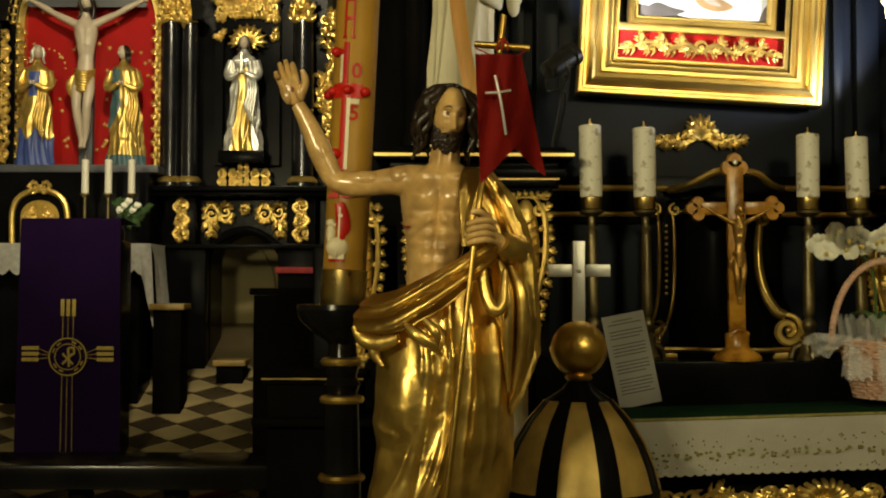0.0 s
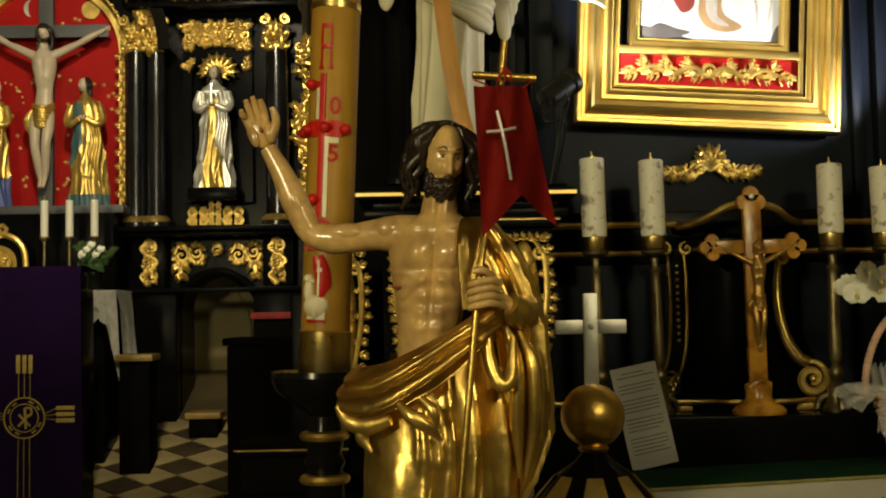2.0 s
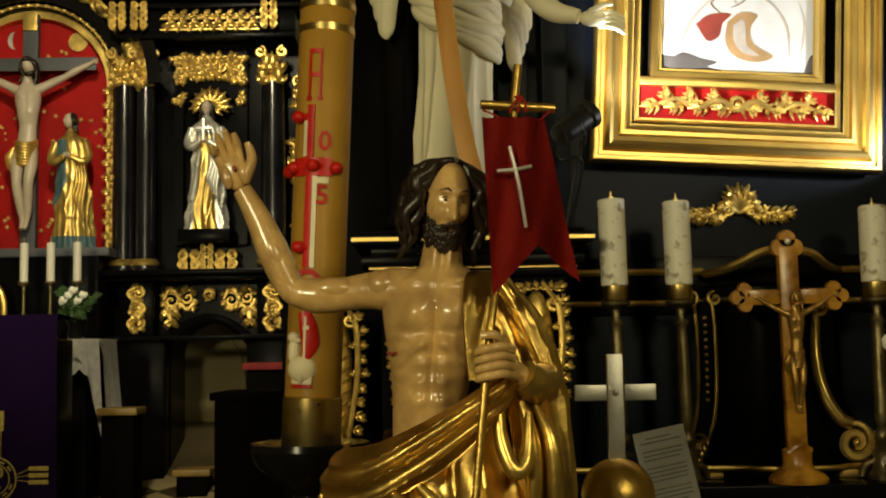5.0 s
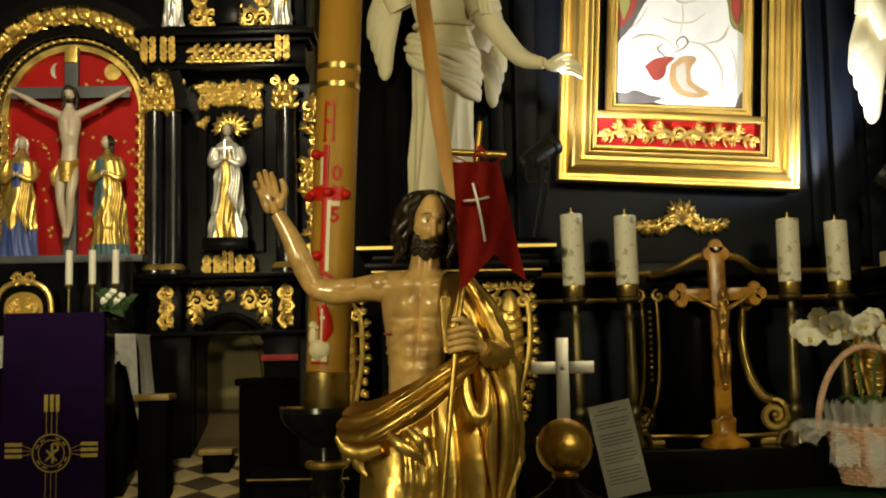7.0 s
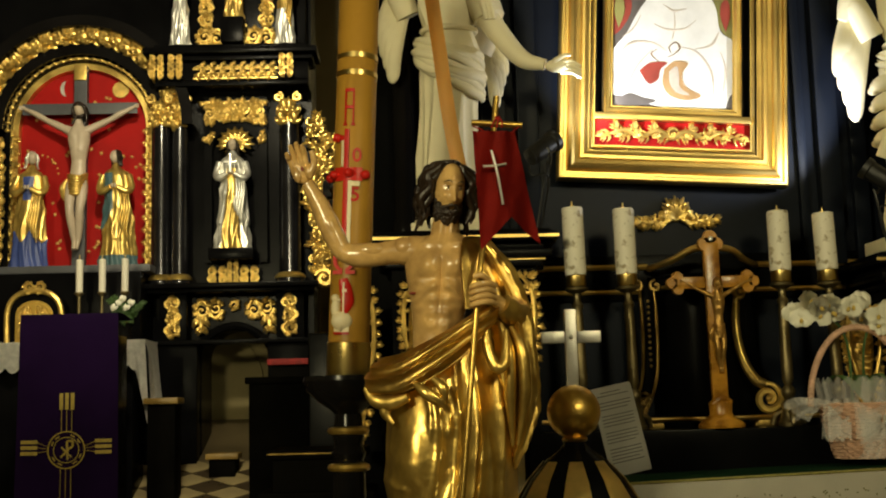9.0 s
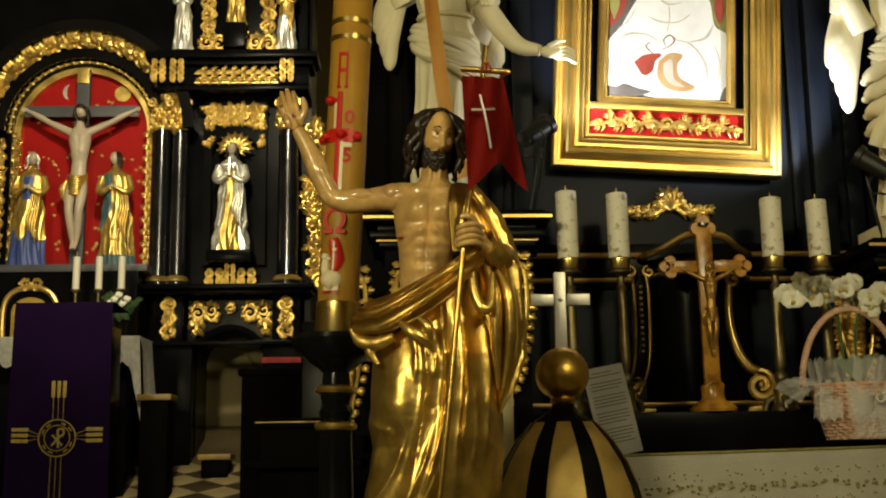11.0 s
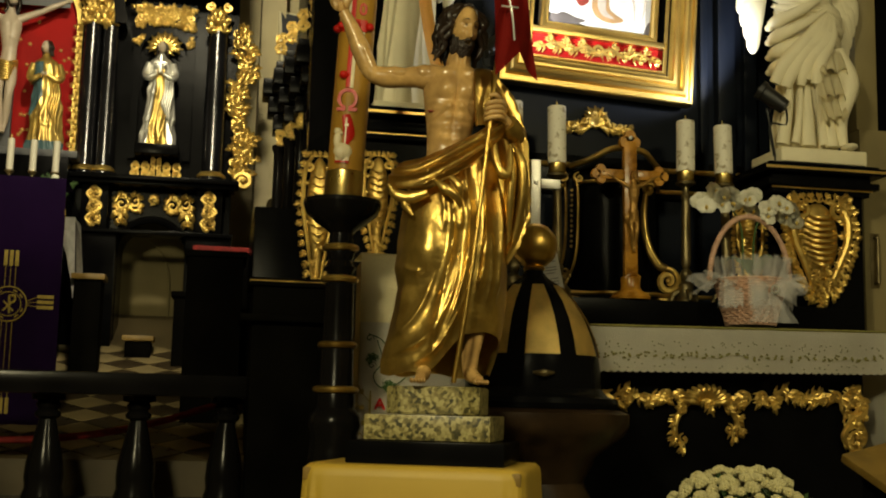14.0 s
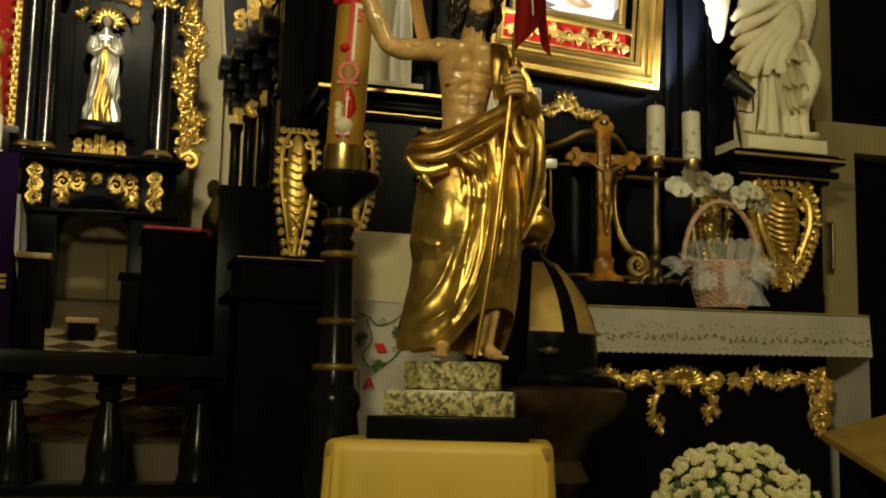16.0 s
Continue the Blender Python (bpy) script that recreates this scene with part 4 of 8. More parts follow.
part("gilded_border", arch_band(B(), 0.335, 0.368, Y + 0.0, Y + 0.044), GOLD_ORN, side)
part("black_arch", arch_band(B(), 0.37, 0.395, Y - 0.03, Y + 0.058), BLACK, side)
part("black_arch", arch_band(B(), 0.397, 0.45, Y - 0.07, Y + 0.058, jamb=False), BLACKGLOSS, side)
part("black_arch", arch_band(B(), 0.452, 0.54, Y - 0.04, Y + 0.058, jamb=False), BLACK, side)
part("black_arch", arch_band(B(), 0.542, 0.60, Y - 0.11, Y + 0.058, jamb=False), BLACKGLOSS, side)
for i in range(25):
    a = math.pi * (0.04 + 0.92 * i / 24)
    bm = B()
    gx, gz = RX + 0.496 * math.cos(a), 3.05 + 0.496 * math.sin(a)
    if i % 6 == 0:
        curl(bm, gx, gz, Y - 0.045, 0.036, 1.2, a, 1, 0.014)
    for q in (-1, 1):
        leaf(bm, gx, gz, Y - 0.045, 0.095, a + q * (1.25 + 0.3 * (i % 2)), 0.050, 0, 3, 0.5 * q)
    curl(bm, gx + 0.02 * math.cos(a), gz + 0.02 * math.sin(a), Y - 0.048, 0.024, 1.2, a + i, 1 if i % 2 else -1, 0.009)
    part("gilded_sprig", bm, GOLD_ORN, side)
bm = arch_band(B(), 0.378, 0.388, Y - 0.034, Y - 0.0305, jamb=False)
for i in range(30):
    a = math.pi * i / 29
    ball(bm, (RX + 0.383 * math.cos(a), Y - 0.034, 3.05 + 0.383 * math.sin(a)), (0.016, 0.008, 0.010), 0, 6)
part("gilded_beading", bm, GOLD_ORN, side)
bm = B()
for i in range(22):
    for s in (-1, 1):
        leaf(bm, RX + s * 0.352, 2.33 + 0.033 * i, Y - 0.004, 0.04, 1.57 + 0.7 * (1 if i % 2 else -1), 0.022, 0, 2)
part("gilded_foliage", bm, GOLD_ORN, side)
rnd = random.Random(3)
bm = B()
for i in range(64):
    x, z = RX + rnd.uniform(-.31, .31), rnd.uniform(2.40, 3.30)
    if (x - RX) ** 2 + max(0, z - 3.05) ** 2 > 0.09:
        continue
    for a in (0, 1.05, 2.1):
        tube(bm, [(x - 0.011 * math.cos(a), Y + 0.041, z - 0.011 * math.sin(a)), (x, Y + 0.038, z), (x + 0.011 * math.cos(a), Y + 0.041, z + 0.011 * math.sin(a))], [0.001, 0.004, 0.001], 5, 0, 1)
for i in range(12):
    a = math.pi * (0.0 + i / 11)
    ball(bm, (RX - 0.235 + 0.10 * math.cos(a), Y + 0.04, 2.83 + 0.10 * math.sin(a)), 0.006, 0, 6)
star_ob = part("gilded_stars", bm, GOLD_PAINT, side)
star_ob["kind"] = "stuff"
bm = lathe(B(), [(0.0, -0.006), (0.044, -0.004), (0.044, 0.004), (0.0, 0.004)], n=20)
sunm = part("sun_disc", bm, GOLD_ORN, side)
sunm.matrix_basis = pose(-1.615, Y + 0.036, 3.278, 90)
bm = plate(B(), [(0.035 * math.cos(a) - 0.008, 0.042 * math.sin(a)) for a in [math.pi * (0.5 + i / 10) for i in range(11)]] + [(0.014 * math.cos(a) - 0.008, 0.042 * math.sin(a)) for a in [math.pi * (1.5 - i / 10) for i in range(1, 10)]], 0, 0.006)
mo = part("moon_crescent", bm, SILVERLEAF, side)
mo.matrix_basis = pose(-1.895, Y + 0.036, 3.29)
part("altar_ledge", box(B(), -2.32, -1.40, Y - 0.20, Y + 0.058, 2.27, 2.308, 0.006), GREYWOOD, side)
part("altar_ledge", box(B(), -2.35, -1.44, Y - 0.22, Y + 0.058, 1.90, 2.268, 0.006), BLACK, side)
for x in (-2.28, -2.36):
    part("column", lathe(B(), [(0.05, 0.0), (0.05, 0.03), (0.04, 0.05), (0.038, 0.85)], (x, Y - 0.03, 2.214), 20), BLACKGLOSS, side)
part("gilded_strip", ornament(B(), -2.27, -2.19, 2.35, 3.0, Y - 0.03, 33, False), GOLD_ORN, side)
# upper tier
part("upper_tier", box(B(), -1.38, -0.62, Y - 0.02, Y + 0.058, 3.462, 4.2, 0.006), BLACK, side)
for x, sd in ((-1.12, 51), (-0.86, 53)):
    part("gilded_scroll", ornament(B(), x - 0.07, x + 0.07, 3.47, 3.58, Y - 0.06, sd, False), GOLD_ORN, side)
part("gilded_cartouche", ornament(B(), -1.06, -0.92, 3.47, 3.60, Y - 0.09, 55, True), GOLD_ORN, side)
part("gilded_strip", ornament(B(), -1.20, -1.10, 3.60, 4.0, Y - 0.03, 57, False), GOLD_ORN, side)
part("gilded_strip", ornament(B(), -0.88, -0.78, 3.60, 4.0, Y - 0.03, 58, False), GOLD_ORN, side)
SM = [SILVERLEAF, GOLD_ORN, PALE, HAIR, BLUE, TEAL]
for x, h, mm in ((-1.27, 0.42, (0, 0)), (-0.99, 0.40, (1, 1)), (-0.72, 0.42, (0, 1))):
    st = tagged(link("statue", robed(B(), h, 0.12, lambda u, f, z, mm=mm: mm[0] if z < 0.45 else mm[1], 3.5, int(x * -10)), SM, angle=60), "small silvered and gilded standing figure on the altar cornice", "statue")
    st.matrix_basis = pose(x, Y - 0.13, 3.602 if abs(x + 0.99) < .01 else 3.461)
part("cornice_block", box(B(), -1.05, -0.93, Y - 0.19, Y - 0.022, 3.462, 3.60, 0.006), BLACK, side)
# figures
def crucified(bm):
    """A hanging figure: lean torso with ribs, raised arms, bent legs, bowed head and a knotted loincloth."""
    tab = [(0.34, 0.036, 0.030), (0.38, 0.044, 0.034), (0.42, 0.040, 0.031), (0.47, 0.037, 0.029), (0.52, 0.045, 0.035), (0.58, 0.057, 0.040), (0.62, 0.058, 0.037), (0.645, 0.046, 0.030), (0.665, 0.024, 0.023), (0.71, 0.019, 0.021)]
    rings = []
    for k in range(44):
        z = 0.34 + 0.37 * k / 43
        a, b = interp(tab, z)
        ring = []
        for i in range(40):
            q = 2 * math.pi * i / 40
            x, y = a * math.cos(q), b * math.sin(q)
            if y < 0:
                y -= 0.008 * (gauss(x - 0.024, 0.018) + gauss(x + 0.024, 0.018)) * gauss(z - 0.600, 0.018) - 0.005 * gauss(x, 0.005) * gauss(z - 0.56, 0.06)
                for zz in (0.545, 0.560, 0.575):
                    y -= 0.0022 * gauss(abs(x) - 0.034, 0.012) * gauss(z - zz, 0.004)
                y -= 0.006 * gauss(z - (0.535 - 0.5 * abs(x)), 0.007) - 0.004 * gauss(z - 0.475, 0.02)
            ring.append((x + 0.006 * math.sin((z - 0.34) * 9), y - 0.05, z))
        rings.append(ring)
    grid_faces(bm, rings, m=0)
    for s in (-1, 1):
        tube(bm, [(s * 0.040, -0.048, 0.632), (s * 0.078, -0.045, 0.652), (s * 0.125, -0.042, 0.675), (s * 0.165, -0.040, 0.695), (s * 0.205, -0.036, 0.720), (s * 0.245, -0.032, 0.742), (s * 0.285, -0.030, 0.762)], [0.025, 0.020, 0.0185, 0.0145, 0.0165, 0.0125, 0.009], 12, 0)
        ball(bm, (s * 0.294, -0.032, 0.768), (0.013, 0.008, 0.011), 0, 8)
        for q in range(4):
            tube(bm, [(s * 0.298, -0.036, 0.772 - 0.005 * q), (s * 0.312, -0.044, 0.776 - 0.006 * q)], [0.004, 0.0025], 6, 0, 1)
        tube(bm, [(s * 0.022, -0.05, 0.37), (s * 0.030, -0.072, 0.29), (s * 0.026, -0.092, 0.215), (s * 0.022, -0.080, 0.16), (s * 0.014, -0.062, 0.09), (s * 0.009, -0.060, 0.045), (s * 0.008, -0.082, 0.006)], [0.031, 0.028, 0.022, 0.0215, 0.019, 0.012, 0.009], 12, 0)
    lean = Matrix.Rotation(radians(-14), 3, "Y") @ Matrix.Rotation(radians(14), 3, "X")
    c = Vector((0.008, -0.066, 0.740))
    ball(bm, c, (0.025, 0.030, 0.039), 0, 16, lean)
    ball(bm, c + lean @ Vector((0, -0.031, -0.004)), (0.0045, 0.006, 0.010), 0, 8)
    ball(bm, c + lean @ Vector((0, 0.010, 0.010)), (0.031, 0.030, 0.038), 1, 16, lean)
    for q in range(9):
        b = -1.2 + 2.4 * q / 8
        ball(bm, c + lean @ Vector((0.019 * math.sin(b), -0.024 * math.cos(b) - 0.002, -0.032)), (0.007, 0.007, 0.010), 1, 8)
    for s in (-1, 1):
        for q in range(3):
            tube(bm, [c + lean @ Vector((s * 0.020, -0.012 + 0.012 * q, 0.030)), c + lean @ Vector((s * 0.033, -0.010 + 0.012 * q, 0.0)), c + lean @ Vector((s * 0.030, -0.008 + 0.010 * q, -0.035)), c + Vector((s * 0.038, -0.006, -0.075))], [0.006, 0.010, 0.009, 0.004], 8, 1)
    tube(bm, [c + Vector((0.031 * math.cos(b), 0.031 * math.sin(b), 0.022)) for b in [2 * math.pi * q / 16 for q in range(17)]], 0.005, 6, 1, 1)
    for i in range(8):
        z = 0.392 - 0.013 * i
        tube(bm, [(-0.048, -0.050, z + 0.010), (-0.020, -0.092 - 0.002 * (i % 2), z - 0.004), (0.020, -0.094, z - 0.008), (0.050, -0.052, z + 0.012)], [0.008, 0.011, 0.009, 0.008], 8, 2)
    for q in range(3):
        tube(bm, [(-0.050, -0.060, 0.375), (-0.066 - 0.006 * q, -0.062, 0.330), (-0.056 - 0.010 * q, -0.054, 0.255 + 0.012 * q)], [0.008, 0.013, 0.004], 8, 2)
    return bm


cross = empty("crucifix", "large grey wooden cross standing in the red niche", "crucifix", m=pose(RX, Y - 0.03, 2.309))
part("upright", box(B(), -0.034, 0.034, -0.02, 0.02, 0, 1.08, 0.004), GREYWOOD, cross)
part("crossbeam", box(B(), -0.30, 0.30, -0.026, -0.0205, 0.815, 0.875, 0.002), GREYWOOD, cross)
part("title_scroll", box(B(), -0.032, 0.032, -0.032, -0.021, 1.0, 1.085, 0.004), GOLD_ORN, cross)
fig = tagged(link("statue", crucified(B()), [PALE, HAIR, GOLD_ORN], angle=60), "pale painted crucified figure with gilded loincloth on the cross", "statue")
fig.matrix_basis = pose(RX, Y - 0.03, 2.395)


def veiled(u, front, z):
    """Gold cloak over a blue dress that shows at the breast and below the knees."""
    return 4 if z < 0.26 + 0.05 * math.sin(u * 14) or (front and abs(u) < 0.13 and 0.56 < z < 0.76) else 1


def cloaked(u, front, z):
    """Gold cloak drawn across a dark teal tunic."""
    return 5 if z < 0.09 or (front and u < -0.05 and 0.50 + 0.6 * u < z < 0.78) else 1


def vested(u, front, z):
    """Silver cape open over a gold vestment."""
    return 1 if front and abs(u) < 0.10 + 0.28 * max(0, 0.55 - z) and z < 0.70 else 0


for x, seed, paint, ln, turn, hair in ((-2.045, 2, veiled, 0.02, 0.5, 0), (-1.585, 5, cloaked, -0.03, -0.7, 3)):
    st = tagged(link("statue", robed(B(), 0.62, 0.215, paint, 3.5, seed, ln, 2, hair, turn), SM, angle=60), "gilded and dark painted standing figure beside the cross", "statue")
    st.matrix_basis = pose(x, Y - 0.10, 2.309)
bm = robed(B(), 0.60, 0.215, vested, 4.0, 7, 0, 2, 3)
box(bm, -0.036, 0.036, -0.092, -0.078, 0.440, 0.453, 0.002, 0)
box(bm, -0.007, 0.007, -0.093, -0.079, 0.390, 0.490, 0.002, 0)
st = tagged(link("statue", bm, SM, angle=60), "silver and gold robed figure standing in the black niche", "statue")
st.matrix_basis = pose(-1.008, Y - 0.05, 2.39)
part("niche_foot", box(B(), -1.12, -0.89, Y - 0.14, Y + 0.058, 2.33, 2.389, 0.006), BLACK, side)
bm = B()
for i in range(9):
    a = math.pi * i / 8
    leaf(bm, -1.0, 2.955, Y + 0.01, 0.10, a, 0.036, 0, 2, 0.1)
part("gilded_shell", bm, GOLD_ORN, side)

# side altar table with lace cloth, tabernacle, candles and vase
stable = empty("side_altar_table", "dark side altar table hung with a white lace cloth", "altar")
part("body", box(B(), -2.38, -1.42, 5.0, Y - 0.222, 1.05, 1.88, 0.01), BLACK, stable)
part("tabletop", box(B(), -2.42, -1.36, 4.93, Y - 0.224, 1.882, 1.90, 0.004), BLACK, stable)
lace = empty("lace_cloth", "white lace-edged cloth over the side altar", "cloth")
part("top_sheet", box(B(), -2.43, -1.352, 4.925, Y - 0.226, 1.902, 1.907, 0.001), LINEN, lace)
bm = B()
rows = []
for j in range(8):
    row = []
    for i in range(61):
        x = -2.43 + 1.078 * i / 60
        zz = 1.906 - 0.017 * j * (1 if j < 6 else 1.0)
        if j == 7:
            zz -= 0.028 * abs(math.sin(i * math.pi / 4.0))
        row.append((x, 4.922 - 0.004 * math.sin(i * 0.8) * j / 7, zz))
    rows.append(row)
grid_faces(bm, rows, closed=False)
bmesh.ops.solidify(bm, geom=bm.faces[:], thickness=0.002)
part("front_drop", bm, LACE, lace, angle=60)
bm = B()
rows = []
for j in range(12):
    row = []
    for i in range(25):
        y = 4.922 + 0.27 * i / 24
        d = (0.10 + 0.34 * min(1, i / 7) ** 0.7) * j / 11
        zz = 1.906 - d - (0.016 * abs(math.sin(i * 1.4)) if j == 11 else 0)
        row.append((-1.350 + 0.035 * j / 11 + 0.012 * math.sin(i * 0.9) * j / 11, y, zz))
    rows.append(row)
grid_faces(bm, rows, closed=False)
bmesh.ops.solidify(bm, geom=bm.faces[:], thickness=0.002)
part("side_drop", bm, LACE, lace, angle=60)
bm = B()
rows = [[(-1.47 + 0.125 * i / 10 + 0.02 * j / 9, 4.915 - 0.012 * math.sin(i * 1.1) * j / 9, 1.905 - (0.06 + 0.38 * (i / 10) ** 2.2) * j / 9 - (0.014 * abs(math.sin(i * 1.5)) if j == 9 else 0)) for i in range(11)] for j in range(10)]
grid_faces(bm, rows, closed=False)
bmesh.ops.solidify(bm, geom=bm.faces[:], thickness=0.002)
part("corner_fall", bm, LACE, lace, angle=60)
tab = empty("tabernacle", "black and gilded domed tabernacle on the side altar", "tabernacle", m=pose(-1.93, 5.12, 1.908))
pts = [(-0.14, 0), (-0.14, 0.17)] + [(-0.14 * math.cos(a), 0.17 + 0.09 * math.sin(a)) for a in [math.pi * i / 12 for i in range(1, 12)]] + [(0.14, 0.17), (0.14, 0)]
part("body", plate(B(), pts, 0.0, 0.10), BLACK, tab)
part("gilded_arch", tube(B(), [(-0.13, -0.008, 0.0), (-0.13, -0.008, 0.16), (-0.09, -0.008, 0.235), (0, -0.008, 0.262), (0.09, -0.008, 0.235), (0.13, -0.008, 0.16), (0.13, -0.008, 0.0)], 0.014, 8), GOLD_ORN, tab)
part("gilded_door", plate(B(), [(x * 0.65, z * 0.82) for x, z in pts], -0.008, 0.007), GOLD_ORB, tab)
part("gilded_relief", ornament(B(), -0.08, 0.08, 0.03, 0.17, -0.012, 61, True), GOLD_ORN, tab)
part("gilded_crest", ornament(B(), -0.05, 0.05, 0.25, 0.30, -0.012, 62, True), GOLD_ORN, tab)
for x in (-2.19, -1.695, -1.585, -1.475):
    cs = empty("altar_candlestick", "slim white candle in a dark candlestick on the side altar", "candlestick", "side altar candles", pose(x, 5.05, 1.908))
    part("stick", lathe(B(), [(0.03, 0), (0.03, 0.01), (0.008, 0.03), (0.012, 0.09), (0.007, 0.12), (0.008, 0.22), (0.024, 0.235), (0.024, 0.24)], n=14), AGED, cs)
    taper = part("candle", lathe(B(), [(0.017, 0.241), (0.017, 0.40), (0.012, 0.402)], n=14), WAXWHITE, cs)
    part("wick", lathe(B(), [(0.003, 0.40), (0.003, 0.425)], n=6), BRASS, taper)
vase = empty("flower_vase", "dark vase of pale roses and green leaves", "flowers", m=pose(-1.46, 4.985, 1.908))
part("vase", lathe(B(), [(0.03, 0), (0.034, 0.02), (0.03, 0.05), (0.045, 0.08)], n=18), BLACKGLOSS, vase)
bm = B()
for i in range(70):
    a, el, r = rnd.uniform(0, 6.28), rnd.uniform(-0.3, 1.4), rnd.uniform(0.03, 0.075)
    p = (r * math.cos(a), r * math.sin(a) * 0.7, 0.12 + 0.06 * math.sin(el))
    leaf(bm, p[0], p[2], p[1], 0.04, rnd.uniform(0, 6.28), 0.014, 0, 2)
part("foliage", bm, STEM, vase)
for i in range(5):
    bm = B()
    x, z = -0.04 + 0.02 * i, 0.155 + 0.02 * ((i * 7) % 3)
    for j in range(9):
        a = j * 2.4
        ball(bm, (x + 0.012 * math.cos(a) * (j / 9), -0.05 + 0.006 * (j / 9), z + 0.012 * math.sin(a) * (j / 9)), (0.011, 0.006, 0.010), 0, 7)
    part("rose", bm, PETAL, vase)
# room behind the passage; its cream plaster is coloured dark for the dimness
slab("passage_wall", "cream plaster wall seen through the arched passage, its dimness in the colour", "wall", PLASTERDARK, (-1.6, -0.62, 6.0, 6.2, 1.2, 2.4))
slab("passage_skirting", "plain cream plaster skirting in the passage, darkened for the dimness", "skirting", PLASTERDARK, (-1.6, -0.62, 5.985, 5.998, 1.2, 1.47))
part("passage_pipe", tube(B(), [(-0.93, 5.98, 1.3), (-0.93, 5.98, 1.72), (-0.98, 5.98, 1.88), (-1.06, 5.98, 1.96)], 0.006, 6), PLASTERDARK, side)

# ---- purple-draped lectern ----
lect = empty("lectern", "lectern draped with a dark purple cloth with gold embroidery", "lectern", m=pose(-1.52, 4.30, 0))
part("body", box(B(), -0.17, 0.17, 0.03, 0.30, 0.86, 1.90, 0.01), BLACK, lect)
bm = B()
rows = []
for j, (z, y) in enumerate(((1.97, 0.28), (1.985, 0.05), (1.983, 0.005), (1.95, -0.002), (1.6, -0.004), (1.2, -0.008), (0.905, -0.012))):
    hw = 0.203 + 0.012 * max(0, 1.98 - z)
    rows.append([(-hw + 2 * hw * i / 20, y + 0.004 * math.sin(i * 0.7) * (2 - z) * 0.6, z) for i in range(21)])
grid_faces(bm, rows, closed=False)
bmesh.ops.solidify(bm, geom=bm.faces[:], thickness=0.004)
drape = part("drape", bm, PURPLE, lect, "dark purple cloth", 60)
YE = -0.016
bm = B()


def ring_xz(bm, x, z, y, r, rad, n=40):
    tube(bm, [(x + r * math.cos(2 * math.pi * i / n), y, z + r * math.sin(2 * math.pi * i / n)) for i in range(n + 1)], rad, 5, 0, 1)


EZ = 1.419
ring_xz(bm, 0, EZ, YE, 0.075, 0.0032)
ring_xz(bm, 0, EZ, YE, 0.052, 0.0022)
for i in range(12):
    a = 2 * math.pi * i / 12 + 0.1
    if i % 3:
        tube(bm, [(0.063 * math.cos(a - .15), YE, EZ + 0.063 * math.sin(a - .15)), (0.063 * math.cos(a + .15), YE, EZ + 0.063 * math.sin(a + .15))], 0.0035, 5, 0, 1)
tube(bm, [(0.006, YE, EZ - 0.04), (0.002, YE, EZ + 0.036)], 0.005, 5, 0, 1)
tube(bm, [(0.002, YE, EZ + 0.036), (0.024, YE, EZ + 0.034), (0.024, YE, EZ + 0.012), (0.004, YE, EZ + 0.006)], 0.005, 5)
for s in (-1, 1):
    tube(bm, [(s * 0.022, YE, EZ - 0.03), (-s * 0.02, YE, EZ + 0.012)], 0.0045, 5, 0, 1)
part("emblem", bm, EMBROID, drape, "round gold embroidered emblem")


def sheaf(x, z, ang):
    """Three embroidered ears of wheat lying side by side."""
    bm = B()
    dx, dz = math.cos(ang), math.sin(ang)
    for k in (-1, 0, 1):
        ox, oz = -dz * 0.023 * k, dx * 0.023 * k
        box(bm, -0.034, 0.034, -0.002, 0.002, -0.0075, 0.0075, 0.001, 0, Matrix.Translation((x + ox, YE, z + oz)) @ Matrix.Rotation(-ang, 4, "Y"))
    part("wheat_ear", bm, EMBROID, drape)


sheaf(0, 1.618, math.pi / 2)
sheaf(-0.152, EZ + 0.012, 0)
sheaf(0.152, EZ + 0.012, 0)
sheaf(0, 0.985, math.pi / 2)
bm = B()
for k in (-0.021, 0, 0.021):
    tube(bm, [(k, YE, EZ + 0.075), (k, YE, 1.585)], 0.0014, 4, 0, 1)
    tube(bm, [(k, YE - 0.003, EZ - 0.075), (k * 1.1, YE - 0.005, 1.02)], 0.0014, 4, 0, 1)
    for s in (-1, 1):
        tube(bm, [(s * 0.075, YE, EZ + k * 0.4 + 0.006), (s * 0.118, YE, EZ + k + 0.012)], 0.0014, 4, 0, 1)
part("stitched_lines", bm, EMBROID, drape)

# ---- balustrade, rope and dark pews ----
rail = empty("balustrade", "polished black wooden communion rail with turned balusters", "balustrade")
part("top_rail", box(B(), -4.1, -0.42, 3.36, 3.70, 1.037, 1.117, 0.012), BLACKGLOSS, rail)
part("bottom_rail", box(B(), -4.1, -0.42, 3.40, 3.66, 0.622, 0.66, 0.008), BLACK, rail)
bprof = [(0.075, 0.66), (0.075, 0.675), (0.066, 0.70), (0.070, 0.74), (0.066, 0.79), (0.052, 0.85), (0.036, 0.92), (0.030, 0.945), (0.046, 0.955), (0.048, 0.968), (0.034, 0.98), (0.042, 0.99), (0.044, 1.002), (0.036, 1.010), (0.060, 1.016), (0.060, 1.036)]
me = link("baluster", lathe(B(), bprof, (0, 0, 0), 24), BLACKGLOSS, rail)
me.location = (-0.578, 3.52, 0)
for i in range(1, 10):
    o = new("baluster", me.data)
    o.parent = rail
    o.location = (-0.578 - 0.3215 * i, 3.52, 0)
rope = empty("rope_barrier", "dark red rope sagging behind the rail", "rope")
